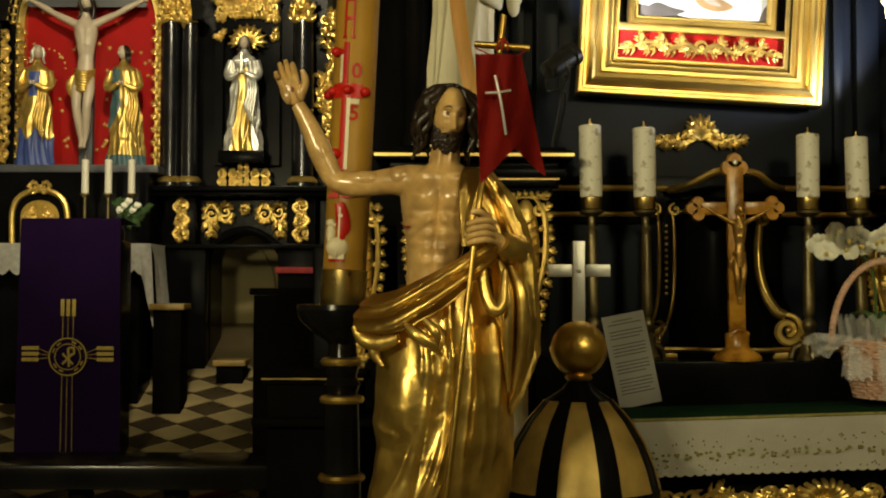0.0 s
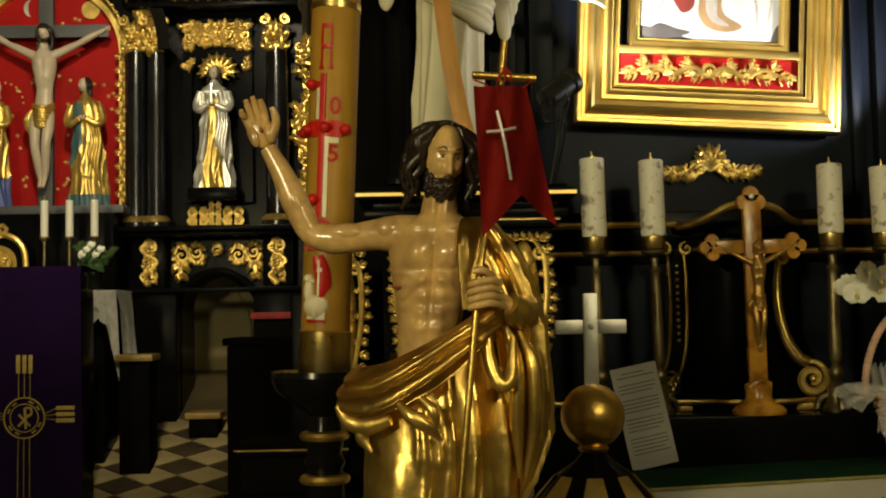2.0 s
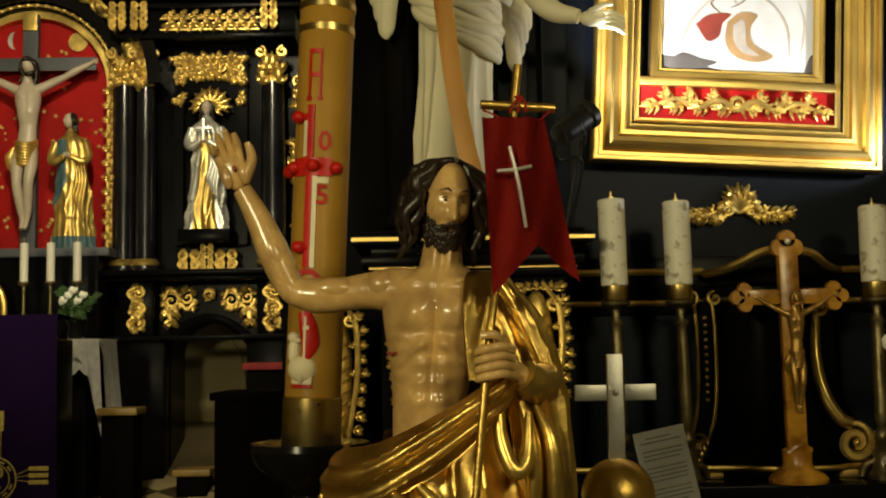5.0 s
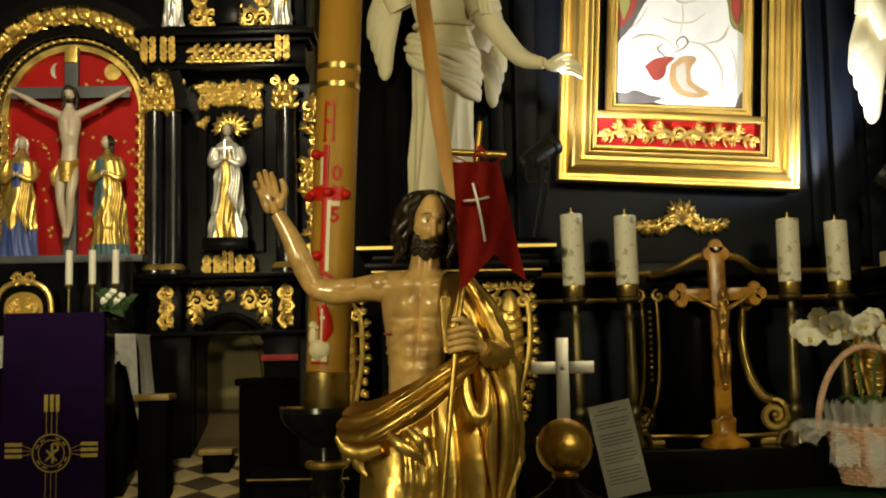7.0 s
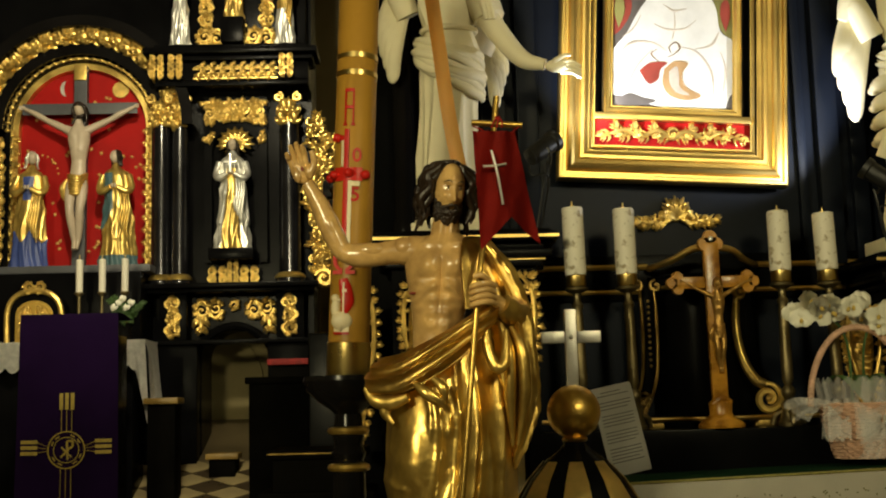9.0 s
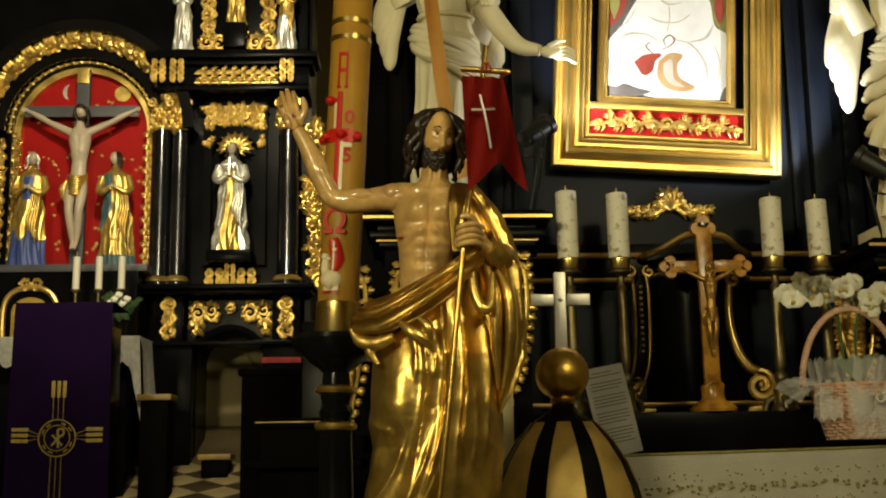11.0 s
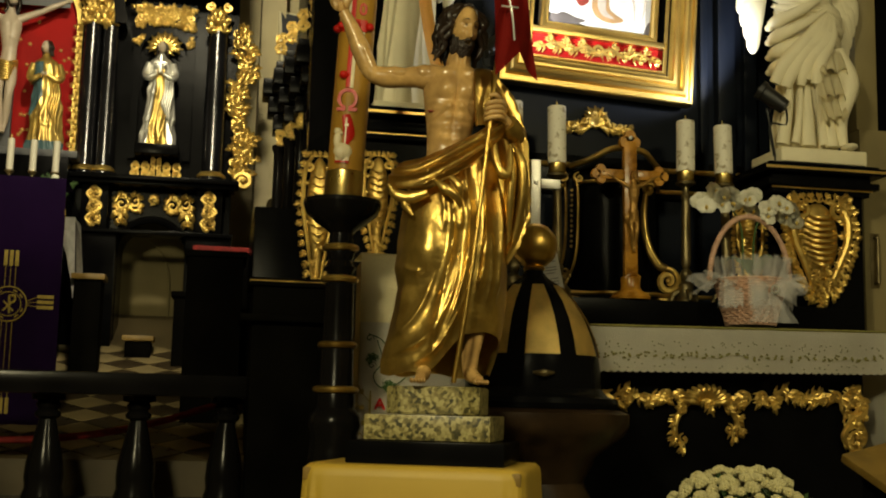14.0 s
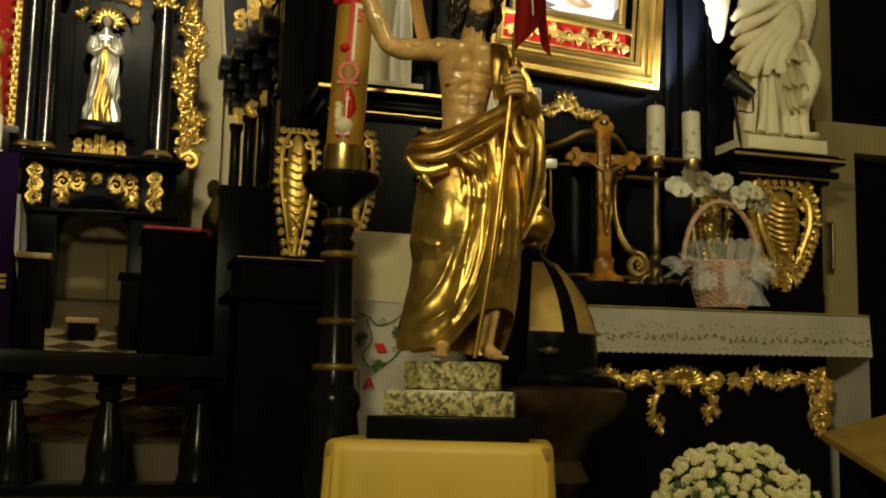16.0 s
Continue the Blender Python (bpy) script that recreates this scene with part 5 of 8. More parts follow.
part("rope", tube(B(), [(-0.62, 3.85, 1.01), (-0.85, 3.85, 0.935), (-1.15, 3.85, 0.875), (-1.5, 3.85, 0.855), (-1.9, 3.85, 0.885), (-2.3, 3.85, 0.98)], 0.014, 10), REDROPE, rope)
for x, zt in ((-0.60, 1.02), (-2.32, 1.0)):
    part("post", lathe(B(), [(0.07, 0.622), (0.07, 0.635), (0.014, 0.65), (0.014, zt), (0.024, zt + 0.012), (0.014, zt + 0.03)], (x, 3.85, 0), 16), AGED, rope)


def pew(name, label, x0, x1, y0, y1, z1, top=None):
    p = empty(name, label, "pew")
    zb = fz(y0) - 0.02
    part("front", box(B(), x0, x1, y0, y0 + 0.03, zb, z1 - 0.03, 0.006), DULLBLACK, p)
    part("side", box(B(), x0, x0 + 0.03, y0 + 0.031, y1, zb, z1 - 0.03, 0.006), DULLBLACK, p)
    part("side", box(B(), x1 - 0.03, x1, y0 + 0.031, y1, zb, z1 - 0.03, 0.006), DULLBLACK, p)
    part("top", box(B(), x0 - 0.015, x1 + 0.015, y0 - 0.015, y1, z1 - 0.029, z1, 0.006), top or DULLBLACK, p)
    return p


pew("choir_pew", "dark wooden choir pew beside the altar", -0.78, -0.53, 4.35, 4.75, 1.70)
pew("choir_pew", "dark wooden choir pew with a red kneeling cloth", -0.76, -0.47, 4.95, 5.25, 1.80, REDROPE)
pew("kneeler", "small dark kneeler with a worn brown top", -1.33, -1.20, 4.90, 5.05, 1.63, WOOD)
pew("kneeler", "small dark kneeler near the passage", -0.86, -0.74, 5.1, 5.28, 1.58)
pew("stool", "low wooden stool in the passage", -1.10, -0.97, 5.22, 5.36, 1.355, WOOD)
pew("reading_desk", "black moulded reading desk with a gilded edge", -0.515, -0.245, 2.98, 3.26, 1.44)
part("gilded_edge", box(B(), -0.529, -0.231, 2.958, 2.962, 1.426, 1.430), DARKGOLD, bpy.data.objects["reading_desk"])
part("lower_moulding", box(B(), -0.555, -0.205, 2.94, 3.27, 1.29, 1.315, 0.008), DULLBLACK, bpy.data.objects["reading_desk"])

# ---- tiles of the chancel floor ----
ang = math.atan(SL)
hx, hy = 0.112, 0.078
mesh_t = {}
for nm, mt in (("light", TILELIGHT), ("dark", TILEDARK)):
    bm = B()
    q = 0.975
    grid_faces(bm, [[(hx * q, 0, -0.004), (0, hy * q, -0.004), (-hx * q, 0, -0.004), (0, -hy * q, -0.004)], [(hx * q, 0, 0.004), (0, hy * q, 0.004), (-hx * q, 0, 0.004), (0, -hy * q, 0.004)]])
    m_ = bpy.data.meshes.new("tile")
    bm.to_mesh(m_)
    bm.free()
    m_.materials.append(mt)
    mesh_t[nm] = m_
ny = int(1.5 / hy)
for j in range(ny):
    for i in range(17):
        x = -2.2 + i * hx * 2 + (hx if j % 2 else 0) * 0 + hx * (j % 2)
        y = 4.03 + hy * j
        if x > -0.36 or y > 5.42:
            continue
        t_ = new("tile", mesh_t["light" if j % 2 else "dark"])
        t_.parent = chancel_floor
        t_.matrix_basis = Matrix.Translation((x, y, fz(y) + 0.001)) @ Matrix.Rotation(ang, 4, "X")


# ---- statue on its table ----
ROT = -21


def merge(bm, other, m):
    bmesh.ops.transform(other, matrix=m, verts=other.verts[:])
    tmp = bpy.data.meshes.new("tmp")
    other.to_mesh(tmp)
    other.free()
    bm.from_mesh(tmp)
    bpy.data.meshes.remove(tmp)


def crease(x, z, pts, h, wl, wr):
    """Height of one carved fold: a ridge along pts, falling off over wl on its left and wr on its right."""
    if not (min(p[1] for p in pts) - 0.03 < z < max(p[1] for p in pts) + 0.03):
        return 0.0
    best, side, along = 1e9, 1, 0.0
    n = len(pts) - 1
    for i in range(n):
        (x0, z0), (x1, z1) = pts[i], pts[i + 1]
        dx, dz = x1 - x0, z1 - z0
        t = min(1, max(0, ((x - x0) * dx + (z - z0) * dz) / (dx * dx + dz * dz)))
        ex, ez = x - x0 - t * dx, z - z0 - t * dz
        d = ex * ex + ez * ez
        if d < best:
            best, side, along = d, (1 if ex * dz - ez * dx < 0 else -1), (i + t) / n
    w = wr if side > 0 else wl
    return h * math.exp(-1.15 * math.sqrt(best) / w) * min(1, 0.25 + 4 * along) * min(1, 0.15 + 4 * (1 - along))


def bend(pts, k=5):
    return [(p.x, p.z) for p in smooth_path([(x, 0, z) for x, z in pts], k)]


def main_statue(bm):
    # robe: height, left, right, half depth
    tab = [(0.02, -0.148, 0.150, 0.085), (0.06, -0.150, 0.165, 0.088), (0.12, -0.138, 0.178, 0.090), (0.20, -0.124, 0.186, 0.092), (0.26, -0.116, 0.190, 0.094), (0.315, -0.124, 0.192, 0.098), (0.36, -0.116, 0.192, 0.100), (0.47, -0.104, 0.185, 0.098), (0.53, -0.098, 0.175, 0.094), (0.62, -0.065, 0.150, 0.082), (0.69, -0.045, 0.12, 0.07)]
    folds = [(bend(q), h, wl, wr) for q, h, wl, wr in (
        (((0.000, 0.56), (0.012, 0.42), (-0.002, 0.30), (-0.028, 0.16), (-0.040, 0.06)), 0.026, 0.012, 0.026),
        (((0.045, 0.58), (0.058, 0.44), (0.050, 0.32), (0.020, 0.21), (-0.010, 0.13)), 0.028, 0.014, 0.028),
        (((0.090, 0.62), (0.104, 0.46), (0.100, 0.33), (0.080, 0.22)), 0.026, 0.012, 0.024),
        (((0.140, 0.62), (0.152, 0.46), (0.150, 0.32), (0.140, 0.20)), 0.024, 0.014, 0.024),
        (((0.030, 0.31), (-0.004, 0.20), (-0.060, 0.115), (-0.145, 0.070)), 0.026, 0.030, 0.013),
        (((-0.030, 0.295), (-0.062, 0.205), (-0.100, 0.150), (-0.140, 0.118)), 0.018, 0.022, 0.010),
        (((-0.112, 0.318), (-0.090, 0.302), (-0.060, 0.296)), 0.016, 0.016, 0.010),
        (((-0.106, 0.27), (-0.116, 0.20), (-0.128, 0.13)), 0.014, 0.012, 0.016),
        (((0.052, 0.235), (0.012, 0.155), (-0.030, 0.090), (-0.090, 0.048)), 0.020, 0.018, 0.010),
        (((0.020, 0.50), (0.034, 0.455), (0.030, 0.41)), 0.014, 0.009, 0.012),
        (((-0.088, 0.49), (-0.100, 0.42), (-0.112, 0.35)), 0.010, 0.010, 0.014),
        (((-0.026, 0.54), (-0.012, 0.47), (-0.014, 0.40)), 0.014, 0.010, 0.014),
        (((0.120, 0.42), (0.126, 0.30), (0.116, 0.21)), 0.012, 0.010, 0.010))]
    rings, n = [], 230
    rows = 140
    for k in range(rows):
        ring = []
        for i in range(n):
            a = 2 * math.pi * i / n
            ca, sa = math.cos(a), math.sin(a)
            front = max(0, -sa) ** 0.5
            # the hem lies low beside the striding leg and rises over the bare one
            l0, r0, _ = interp(tab, 0.1)
            xh = (l0 + r0) / 2 + (r0 - l0) / 2 * ca
            up = min(1, max(0, (xh + 0.045) / 0.10))
            zh = 0.026 + (0.110 * up * up * (3 - 2 * up)) * min(1, front * 1.6) + 0.006 * math.sin(5 * a)
            zt = 0.62 + (0.572 + 0.60 * xh - 0.62) * min(1, front * 1.4)
            z = zh + (zt - zh) * k / (rows - 1)
            l, r, d = interp(tab, z)
            cx, hw = (l + r) / 2, (r - l) / 2
            x0 = cx + hw * ca
            thigh = gauss(x0 + 0.058, 0.050) * (gauss(z - 0.36, 0.14) if z > 0.36 else gauss(z - 0.36, 0.065)) * front
            out = 0.0
            if sa < 0.25:
                for f in folds:
                    out += crease(x0, z, *f)
                out = min(out, 0.045) * front
            q = 0.94 + 0.10 * fold(a, z * 0.7, 2.5, 0.4) * (1 - front)
            out = out * (1 - 0.55 * thigh) + 0.040 * thigh
            out += 0.0012 * math.sin(61 * x0 + 33 * z) * math.sin(47 * z + 20 * x0)
            ring.append((cx + (hw * q + 0.8 * out * abs(ca)) * ca, 0.01 + (d * q + out) * sa, z))
        rings.append(ring)
    grid_faces(bm, rings, caps=False, m=0)
    # wide drape wound round the hips, rising to the hand, its end thrown out at the other hip
    top = smooth_path([(0.150, -0.085, 0.735), (0.105, -0.104, 0.700), (0.050, -0.098, 0.664), (-0.015, -0.092, 0.630), (-0.070, -0.070, 0.606), (-0.112, -0.035, 0.598), (-0.118, 0.03, 0.60)], 10)
    low = smooth_path([(0.150, -0.090, 0.675), (0.105, -0.120, 0.630), (0.050, -0.124, 0.580), (-0.015, -0.124, 0.540), (-0.085, -0.110, 0.512), (-0.160, -0.060, 0.520), (-0.140, 0.03, 0.55)], 10)
    b2, rows = B(), []
    nu = len(top)
    for j in range(29):
        v = j / 28
        row = []
        for i in range(nu):
            u = i / (nu - 1)
            p = top[i].lerp(low[i], v)
            wave = v * 3.1 + 0.45 * math.sin(u * 5.2) + 0.35 * u
            ridge = (1 - abs(math.sin(wave * math.pi))) ** 1.3
            o = 0.020 * math.sin(math.pi * min(1, v * 1.05)) ** 0.6 + 0.016 * ridge * math.sin(math.pi * v) ** 0.5
            nrm = Vector((-0.55 * max(0, (u - 0.45)) * 2, -1, 0.10)).normalized()
            row.append(p + nrm * o)
        rows.append(row)
    grid_faces(b2, rows, closed=False, m=0)
    bmesh.ops.solidify(b2, geom=b2.faces[:], thickness=0.006)
    merge(bm, b2, Matrix.Identity(4))
    # underside of the thrown end, and the bunched tail below the drape
    tube(bm, [(-0.158, -0.064, 0.528), (-0.135, -0.072, 0.500), (-0.100, -0.085, 0.492), (-0.060, -0.105, 0.505)], [0.006, 0.016, 0.018, 0.010], 12, 0, 5, 0.7)
    tube(bm, [(-0.110, -0.080, 0.500), (-0.112, -0.078, 0.470), (-0.095, -0.085, 0.445)], [0.014, 0.013, 0.004], 12, 0, 5, 0.7)
    tube(bm, [(-0.045, -0.125, 0.535), (-0.020, -0.140, 0.512), (0.012, -0.138, 0.492), (0.030, -0.128, 0.470)], [0.006, 0.014, 0.013, 0.004], 12, 0, 5, 0.8)
    tube(bm, [(-0.005, -0.132, 0.545), (0.018, -0.142, 0.520), (0.022, -0.136, 0.480)], [0.006, 0.012, 0.004], 12, 0, 5, 0.8)
    # mantle over the lowered arm, hanging to a point
    mt = [(0.345, 0.178, 0.010, 0.020), (0.39, 0.190, 0.030, 0.050), (0.46, 0.200, 0.046, 0.070), (0.56, 0.196, 0.050, 0.080), (0.667, 0.186, 0.050, 0.080), (0.74, 0.170, 0.050, 0.068), (0.81, 0.145, 0.046, 0.056), (0.875, 0.113, 0.024, 0.035)]
    rings = []
    for k in range(48):
        z = 0.345 + 0.53 * k / 47
        cx, hw, d = interp(mt, z)
        ring = []
        for i in range(90):
            a = 2 * math.pi * i / 90
            s = math.sin(4.5 * a + 0.9 + 1.1 * math.sin(z * 8))
            f = 0.80 + 0.30 * (1 - abs(s)) ** 1.2
            ring.append((cx + hw * f * math.cos(a), d * f * math.sin(a), z + 0.012 * math.cos(3 * a) * (1 - k / 47)))
        rings.append(ring)
    grid_faces(bm, rings, m=0)
    # flat band over the shoulder, ending under the drape
    rows = []
    for i, (x, y, z) in enumerate(smooth_path([(0.112, 0.03, 0.872), (0.100, -0.035, 0.872), (0.092, -0.066, 0.835), (0.092, -0.074, 0.77), (0.098, -0.080, 0.70)], 6)):
        w = 0.024
        rows.append([(x - w, y + 0.004, z), (x - w * 0.9, y - 0.008, z + 0.001), (x - 0.3 * w, y - 0.010, z + 0.002), (x + 0.4 * w, y - 0.005, z + 0.002), (x + w, y - 0.002, z)])
    b2 = B()
    grid_faces(b2, rows, closed=False, m=0)
    bmesh.ops.solidify(b2, geom=b2.faces[:], thickness=0.005)
    merge(bm, b2, Matrix.Identity(4))
    tube(bm, [(0.118, -0.096, 0.69), (0.122, -0.112, 0.61), (0.140, -0.120, 0.565), (0.160, -0.112, 0.58), (0.166, -0.095, 0.65)], [0.007, 0.012, 0.014, 0.012, 0.006], 10, 0)
    for dx in (0.0, 0.030):
        tube(bm, [(0.150 + dx, -0.070, 0.69 - dx), (0.172 + dx, -0.090, 0.60), (0.172 + dx * 1.1, -0.080, 0.50), (0.176 + dx * 0.4, -0.055, 0.39)], [0.005, 0.013, 0.014, 0.004], 10, 0)
    # torso
    tt = [(0.60, 0.012, 0.060, 0.048), (0.66, 0.013, 0.059, 0.050), (0.72, 0.017, 0.066, 0.053), (0.78, 0.022, 0.080, 0.058), (0.83, 0.026, 0.089, 0.058), (0.856, 0.029, 0.086, 0.050), (0.872, 0.032, 0.064, 0.041), (0.886, 0.036, 0.036, 0.035), (0.95, 0.042, 0.028, 0.030)]
    rings = []
    for k in range(84):
        z = 0.60 + 0.35 * k / 83
        cx, hw, d = interp(tt, z)
        ring = []
        for i in range(96):
            a = 2 * math.pi * i / 96
            ca, sa = math.cos(a), math.sin(a)
            x = cx + hw * ca
            f = max(0, -sa)
            e = x - cx
            o = 0.016 * (gauss(e + 0.036, 0.026) + gauss(e - 0.036, 0.026)) * gauss(z - 0.808, 0.026)
            o -= 0.006 * (gauss(e + 0.036, 0.028) + gauss(e - 0.036, 0.028)) * gauss(z - 0.778, 0.007)
            o -= 0.009 * gauss(e, 0.0055) * gauss(z - 0.77, 0.09)
            for zz in (0.668, 0.697, 0.728, 0.755):
                o += 0.0075 * (gauss(e + 0.018, 0.012) + gauss(e - 0.018, 0.012)) * gauss(z - zz, 0.0095)
            rib = 0.762 - 0.9 * max(0, abs(e) - 0.016)
            o += 0.008 * gauss(z - rib, 0.008) * (1 if abs(e) > 0.01 else 0.4)
            for q in range(4):
                o += 0.0055 * (gauss(e + 0.058, 0.014) + gauss(e - 0.058, 0.014)) * gauss(z - (0.772 - 0.021 * q), 0.0065)
            o += 0.009 * (gauss(e + 0.042, 0.026) + gauss(e - 0.042, 0.026)) * gauss(z - 0.862 - 0.10 * (0.04 - abs(e)) * -1, 0.0065)
            neck = gauss(z - 0.905, 0.03)
            o += 0.006 * neck * (gauss(e + 0.013, 0.005) + gauss(e - 0.013, 0.005)) - 0.004 * neck * gauss(e, 0.005)
            ring.append((x, d * sa - o * f, z))
        rings.append(ring)
    grid_faces(bm, rings, m=1)
    ball(bm, (-0.045, -0.034, 0.745), (0.010, 0.006, 0.003), 3, 8)
    # raised arm and hand
    tube(bm, [(0.0, 0.0, 0.845), (-0.045, 0.0, 0.848), (-0.080, 0.0, 0.848), (-0.120, 0.0, 0.843), (-0.165, 0.0, 0.841), (-0.196, 0.0, 0.846), (-0.212, 0.0, 0.858), (-0.226, 0.0, 0.885), (-0.242, 0.0, 0.920), (-0.262, 0.0, 0.966), (-0.290, 0.0, 1.018)], [0.038, 0.037, 0.030, 0.0275, 0.030, 0.0245, 0.0235, 0.0255, 0.0265, 0.0215, 0.0155], 22, 1)
    ball(bm, (-0.140, -0.014, 0.851), (0.040, 0.018, 0.018), 1, 14)
    ball(bm, (-0.060, -0.008, 0.856), (0.034, 0.030, 0.026), 1, 14)
    ball(bm, (-0.236, -0.010, 0.912), (0.017, 0.018, 0.040), 1, 14, Matrix.Rotation(radians(-24), 3, "Y"))
    hb = B()
    ball(hb, (-0.003, 0.002, 0.034), (0.026, 0.010, 0.033), 1, 16)
    ball(hb, (0.014, -0.006, 0.024), (0.011, 0.010, 0.020), 1, 12)
    ball(hb, (-0.016, -0.005, 0.024), (0.010, 0.008, 0.020), 1, 12)
    for i, (dx, tp) in enumerate(((-0.024, 0.078), (-0.012, 0.094), (0.001, 0.097), (0.013, 0.088))):
        tube(hb, [(dx * 0.85, 0.002, 0.045), (dx, -0.003, 0.066), (dx * 1.08, -0.013, tp - 0.010), (dx * 1.08, -0.022, tp)], [0.0082, 0.0074, 0.0066, 0.0046], 10, 1)
    tube(hb, [(0.014, -0.004, 0.018), (0.030, -0.010, 0.038), (0.033, -0.014, 0.056), (0.031, -0.018, 0.070)], [0.011, 0.0085, 0.0075, 0.0048], 10, 1)
    ball(hb, (0.0, -0.0105, 0.034), (0.0035, 0.002, 0.006), 3, 6)
    merge(bm, hb, Matrix.Translation((-0.293, 0.0, 1.018)) @ Matrix.Rotation(radians(-14), 4, "Y"))
    # lowered arm and hand closed on the staff
    tube(bm, [(0.115, 0.0, 0.83), (0.160, -0.01, 0.75), (0.185, -0.035, 0.685), (0.158, -0.085, 0.702), (0.134, -0.112, 0.722)], [0.030, 0.028, 0.026, 0.022, 0.016], 14, 1)
    tube(bm, [(0.200, -0.030, 0.695), (0.178, -0.078, 0.695), (0.158, -0.102, 0.708)], [0.036, 0.032, 0.026], 14, 0, 5, 0.8)
    ball(bm, (0.122, -0.122, 0.730), (0.024, 0.020, 0.026), 1, 14)
    for i in range(4):
        z0 = 0.752 - i * 0.0135
        tube(bm, [(0.142, -0.128, z0 - 0.004), (0.124, -0.152, z0), (0.102, -0.158, z0 - 0.003), (0.088, -0.148, z0 - 0.007), (0.088, -0.132, z0 - 0.009)], [0.0070, 0.0072, 0.0068, 0.0062, 0.005], 10, 1)
    tube(bm, [(0.126, -0.134, 0.760), (0.110, -0.154, 0.770), (0.092, -0.154, 0.768)], [0.008, 0.0072, 0.005], 10, 1)
    # head, turned and bowed slightly
    hm = Matrix.Translation((0.046, -0.014, 0.988)) @ Euler((radians(13), radians(6), radians(15))).to_matrix().to_4x4() @ Matrix.Diagonal((0.93, 1.02, 1.12, 1))
    t = B()
    rings = []
    for k in range(61):
        ph = math.pi * k / 60
        ring = []
        for i in range(90):
            a = 2 * math.pi * i / 90
            x, y, z = 0.040 * math.sin(ph) * math.cos(a), 0.051 * math.sin(ph) * math.sin(a), 0.062 * math.cos(ph)
            if z < 0:
                x *= 1 - 0.38 * (z / 0.062) ** 2
            if y < 0:
                nose = min(1, max(0, (0.020 - z) / 0.036)) if z > -0.018 else math.exp(-((z + 0.018) / 0.0035) ** 2)
                y -= (0.004 + 0.013 * nose) * nose * gauss(x, 0.0045 + 0.003 * nose)
                for s in (-1, 1):
                    e = x - s * 0.0165
                    y += 0.0095 * gauss(e, 0.0105) * gauss(z - 0.008, 0.0075)
                    y -= 0.0052 * gauss(e, 0.0075) * gauss(z - 0.0075, 0.0038)
                    y -= 0.0060 * gauss(e - s * 0.002, 0.012) * gauss(z - 0.0205, 0.0038)
                    y += 0.0022 * gauss(e, 0.008) * gauss(z - 0.0125, 0.0012) + 0.0022 * gauss(e, 0.008) * gauss(z - 0.0030, 0.0012)
                    y -= 0.0050 * gauss(x - s * 0.024, 0.010) * gauss(z + 0.009, 0.010)
                    y += 0.0045 * gauss(x - s * 0.022, 0.008) * gauss(z + 0.026, 0.008)
            ring.append((x, y, z))
        rings.append(ring)
    grid_faces(t, rings, caps=False, m=1)
    for s in (-1, 1):
        tube(t, [(s * 0.007, -0.0490, 0.0200), (s * 0.016, -0.0500, 0.0245), (s * 0.027, -0.0405, 0.0200)], [0.0008, 0.0013, 0.0006], 6, 2)
        tube(t, [(s * 0.010, -0.0438, 0.0100), (s * 0.0165, -0.0462, 0.0122), (s * 0.0235, -0.0405, 0.0095)], [0.0004, 0.0009, 0.0004], 6, 2)
        ball(t, (s * 0.0160, -0.0465, 0.0078), (0.0026, 0.0012, 0.0022), 2, 8)
    rnd = random.Random(8)
    for i in range(240):
        a = rnd.uniform(-1.55, 1.55)
        zz = rnd.uniform(-0.064, -0.027 + 0.014 * max(0, abs(a) - 0.7))
        if abs(a) < 0.26 and zz > -0.036:
            continue
        rr = 0.0360 - 0.008 * max(0, -0.040 - zz) / 0.02
        ball(t, (rr * math.sin(a), -rr * math.cos(a) * 1.2 - 0.003, zz - 0.004 * math.cos(a)), (rnd.uniform(0.003, 0.0048), 0.0045, rnd.uniform(0.004, 0.007)), 2, 6)
    for s in (-1, 1):
        tube(t, [(0.001 * s, -0.0555, -0.0255), (s * 0.009, -0.0530, -0.0275), (s * 0.019, -0.0430, -0.036)], [0.0030, 0.0032, 0.0018], 6, 2)
    # wavy hair parted in the middle, falling to the shoulders
    ball(t, (0, 0.012, 0.010), (0.044, 0.048, 0.058), 2, 18)
    for lay in range(2):
        for i in range(26):
            a = -0.30 + (math.pi + 0.6) * (i + 0.5 * lay) / 25.5
            ca, sa = math.cos(a), math.sin(a)
            ph = rnd.uniform(0, 6.28) if lay else 1.2 * i
            ln = rnd.uniform(0.120, 0.150) - 0.02 * lay
            pts = [(0.003 * ca, -0.012 + 0.010 * sa, 0.0645)]
            for j in range(1, 13):
                u = j / 12
                rx = (0.0470 + 0.009 * lay) * math.sin(min(1, u * 2.4) * math.pi / 2) + 0.030 * max(0, u - 0.35) - 0.012 * max(0, u - 0.8)
                w = 0.0085 * math.sin(u * 17 + ph) * min(1, u * 3)
                pts.append(((rx + w) * ca, (rx + w * 0.8) * sa + 0.004 + 0.005 * math.cos(u * 15 + ph) * u, 0.0645 - ln * u * (0.50 + 0.55 * u)))
            tube(t, pts, [0.004, 0.0075, 0.0095, 0.0110, 0.0110, 0.0090, 0.003], 8, 2, 3)
    merge(bm, t, hm)
    # bare leg and feet
    tube(bm, [(0.100, -0.010, 0.22), (0.095, -0.024, 0.15), (0.086, -0.028, 0.08), (0.080, -0.030, 0.035)], [0.026, 0.027, 0.020, 0.019], 16, 1)
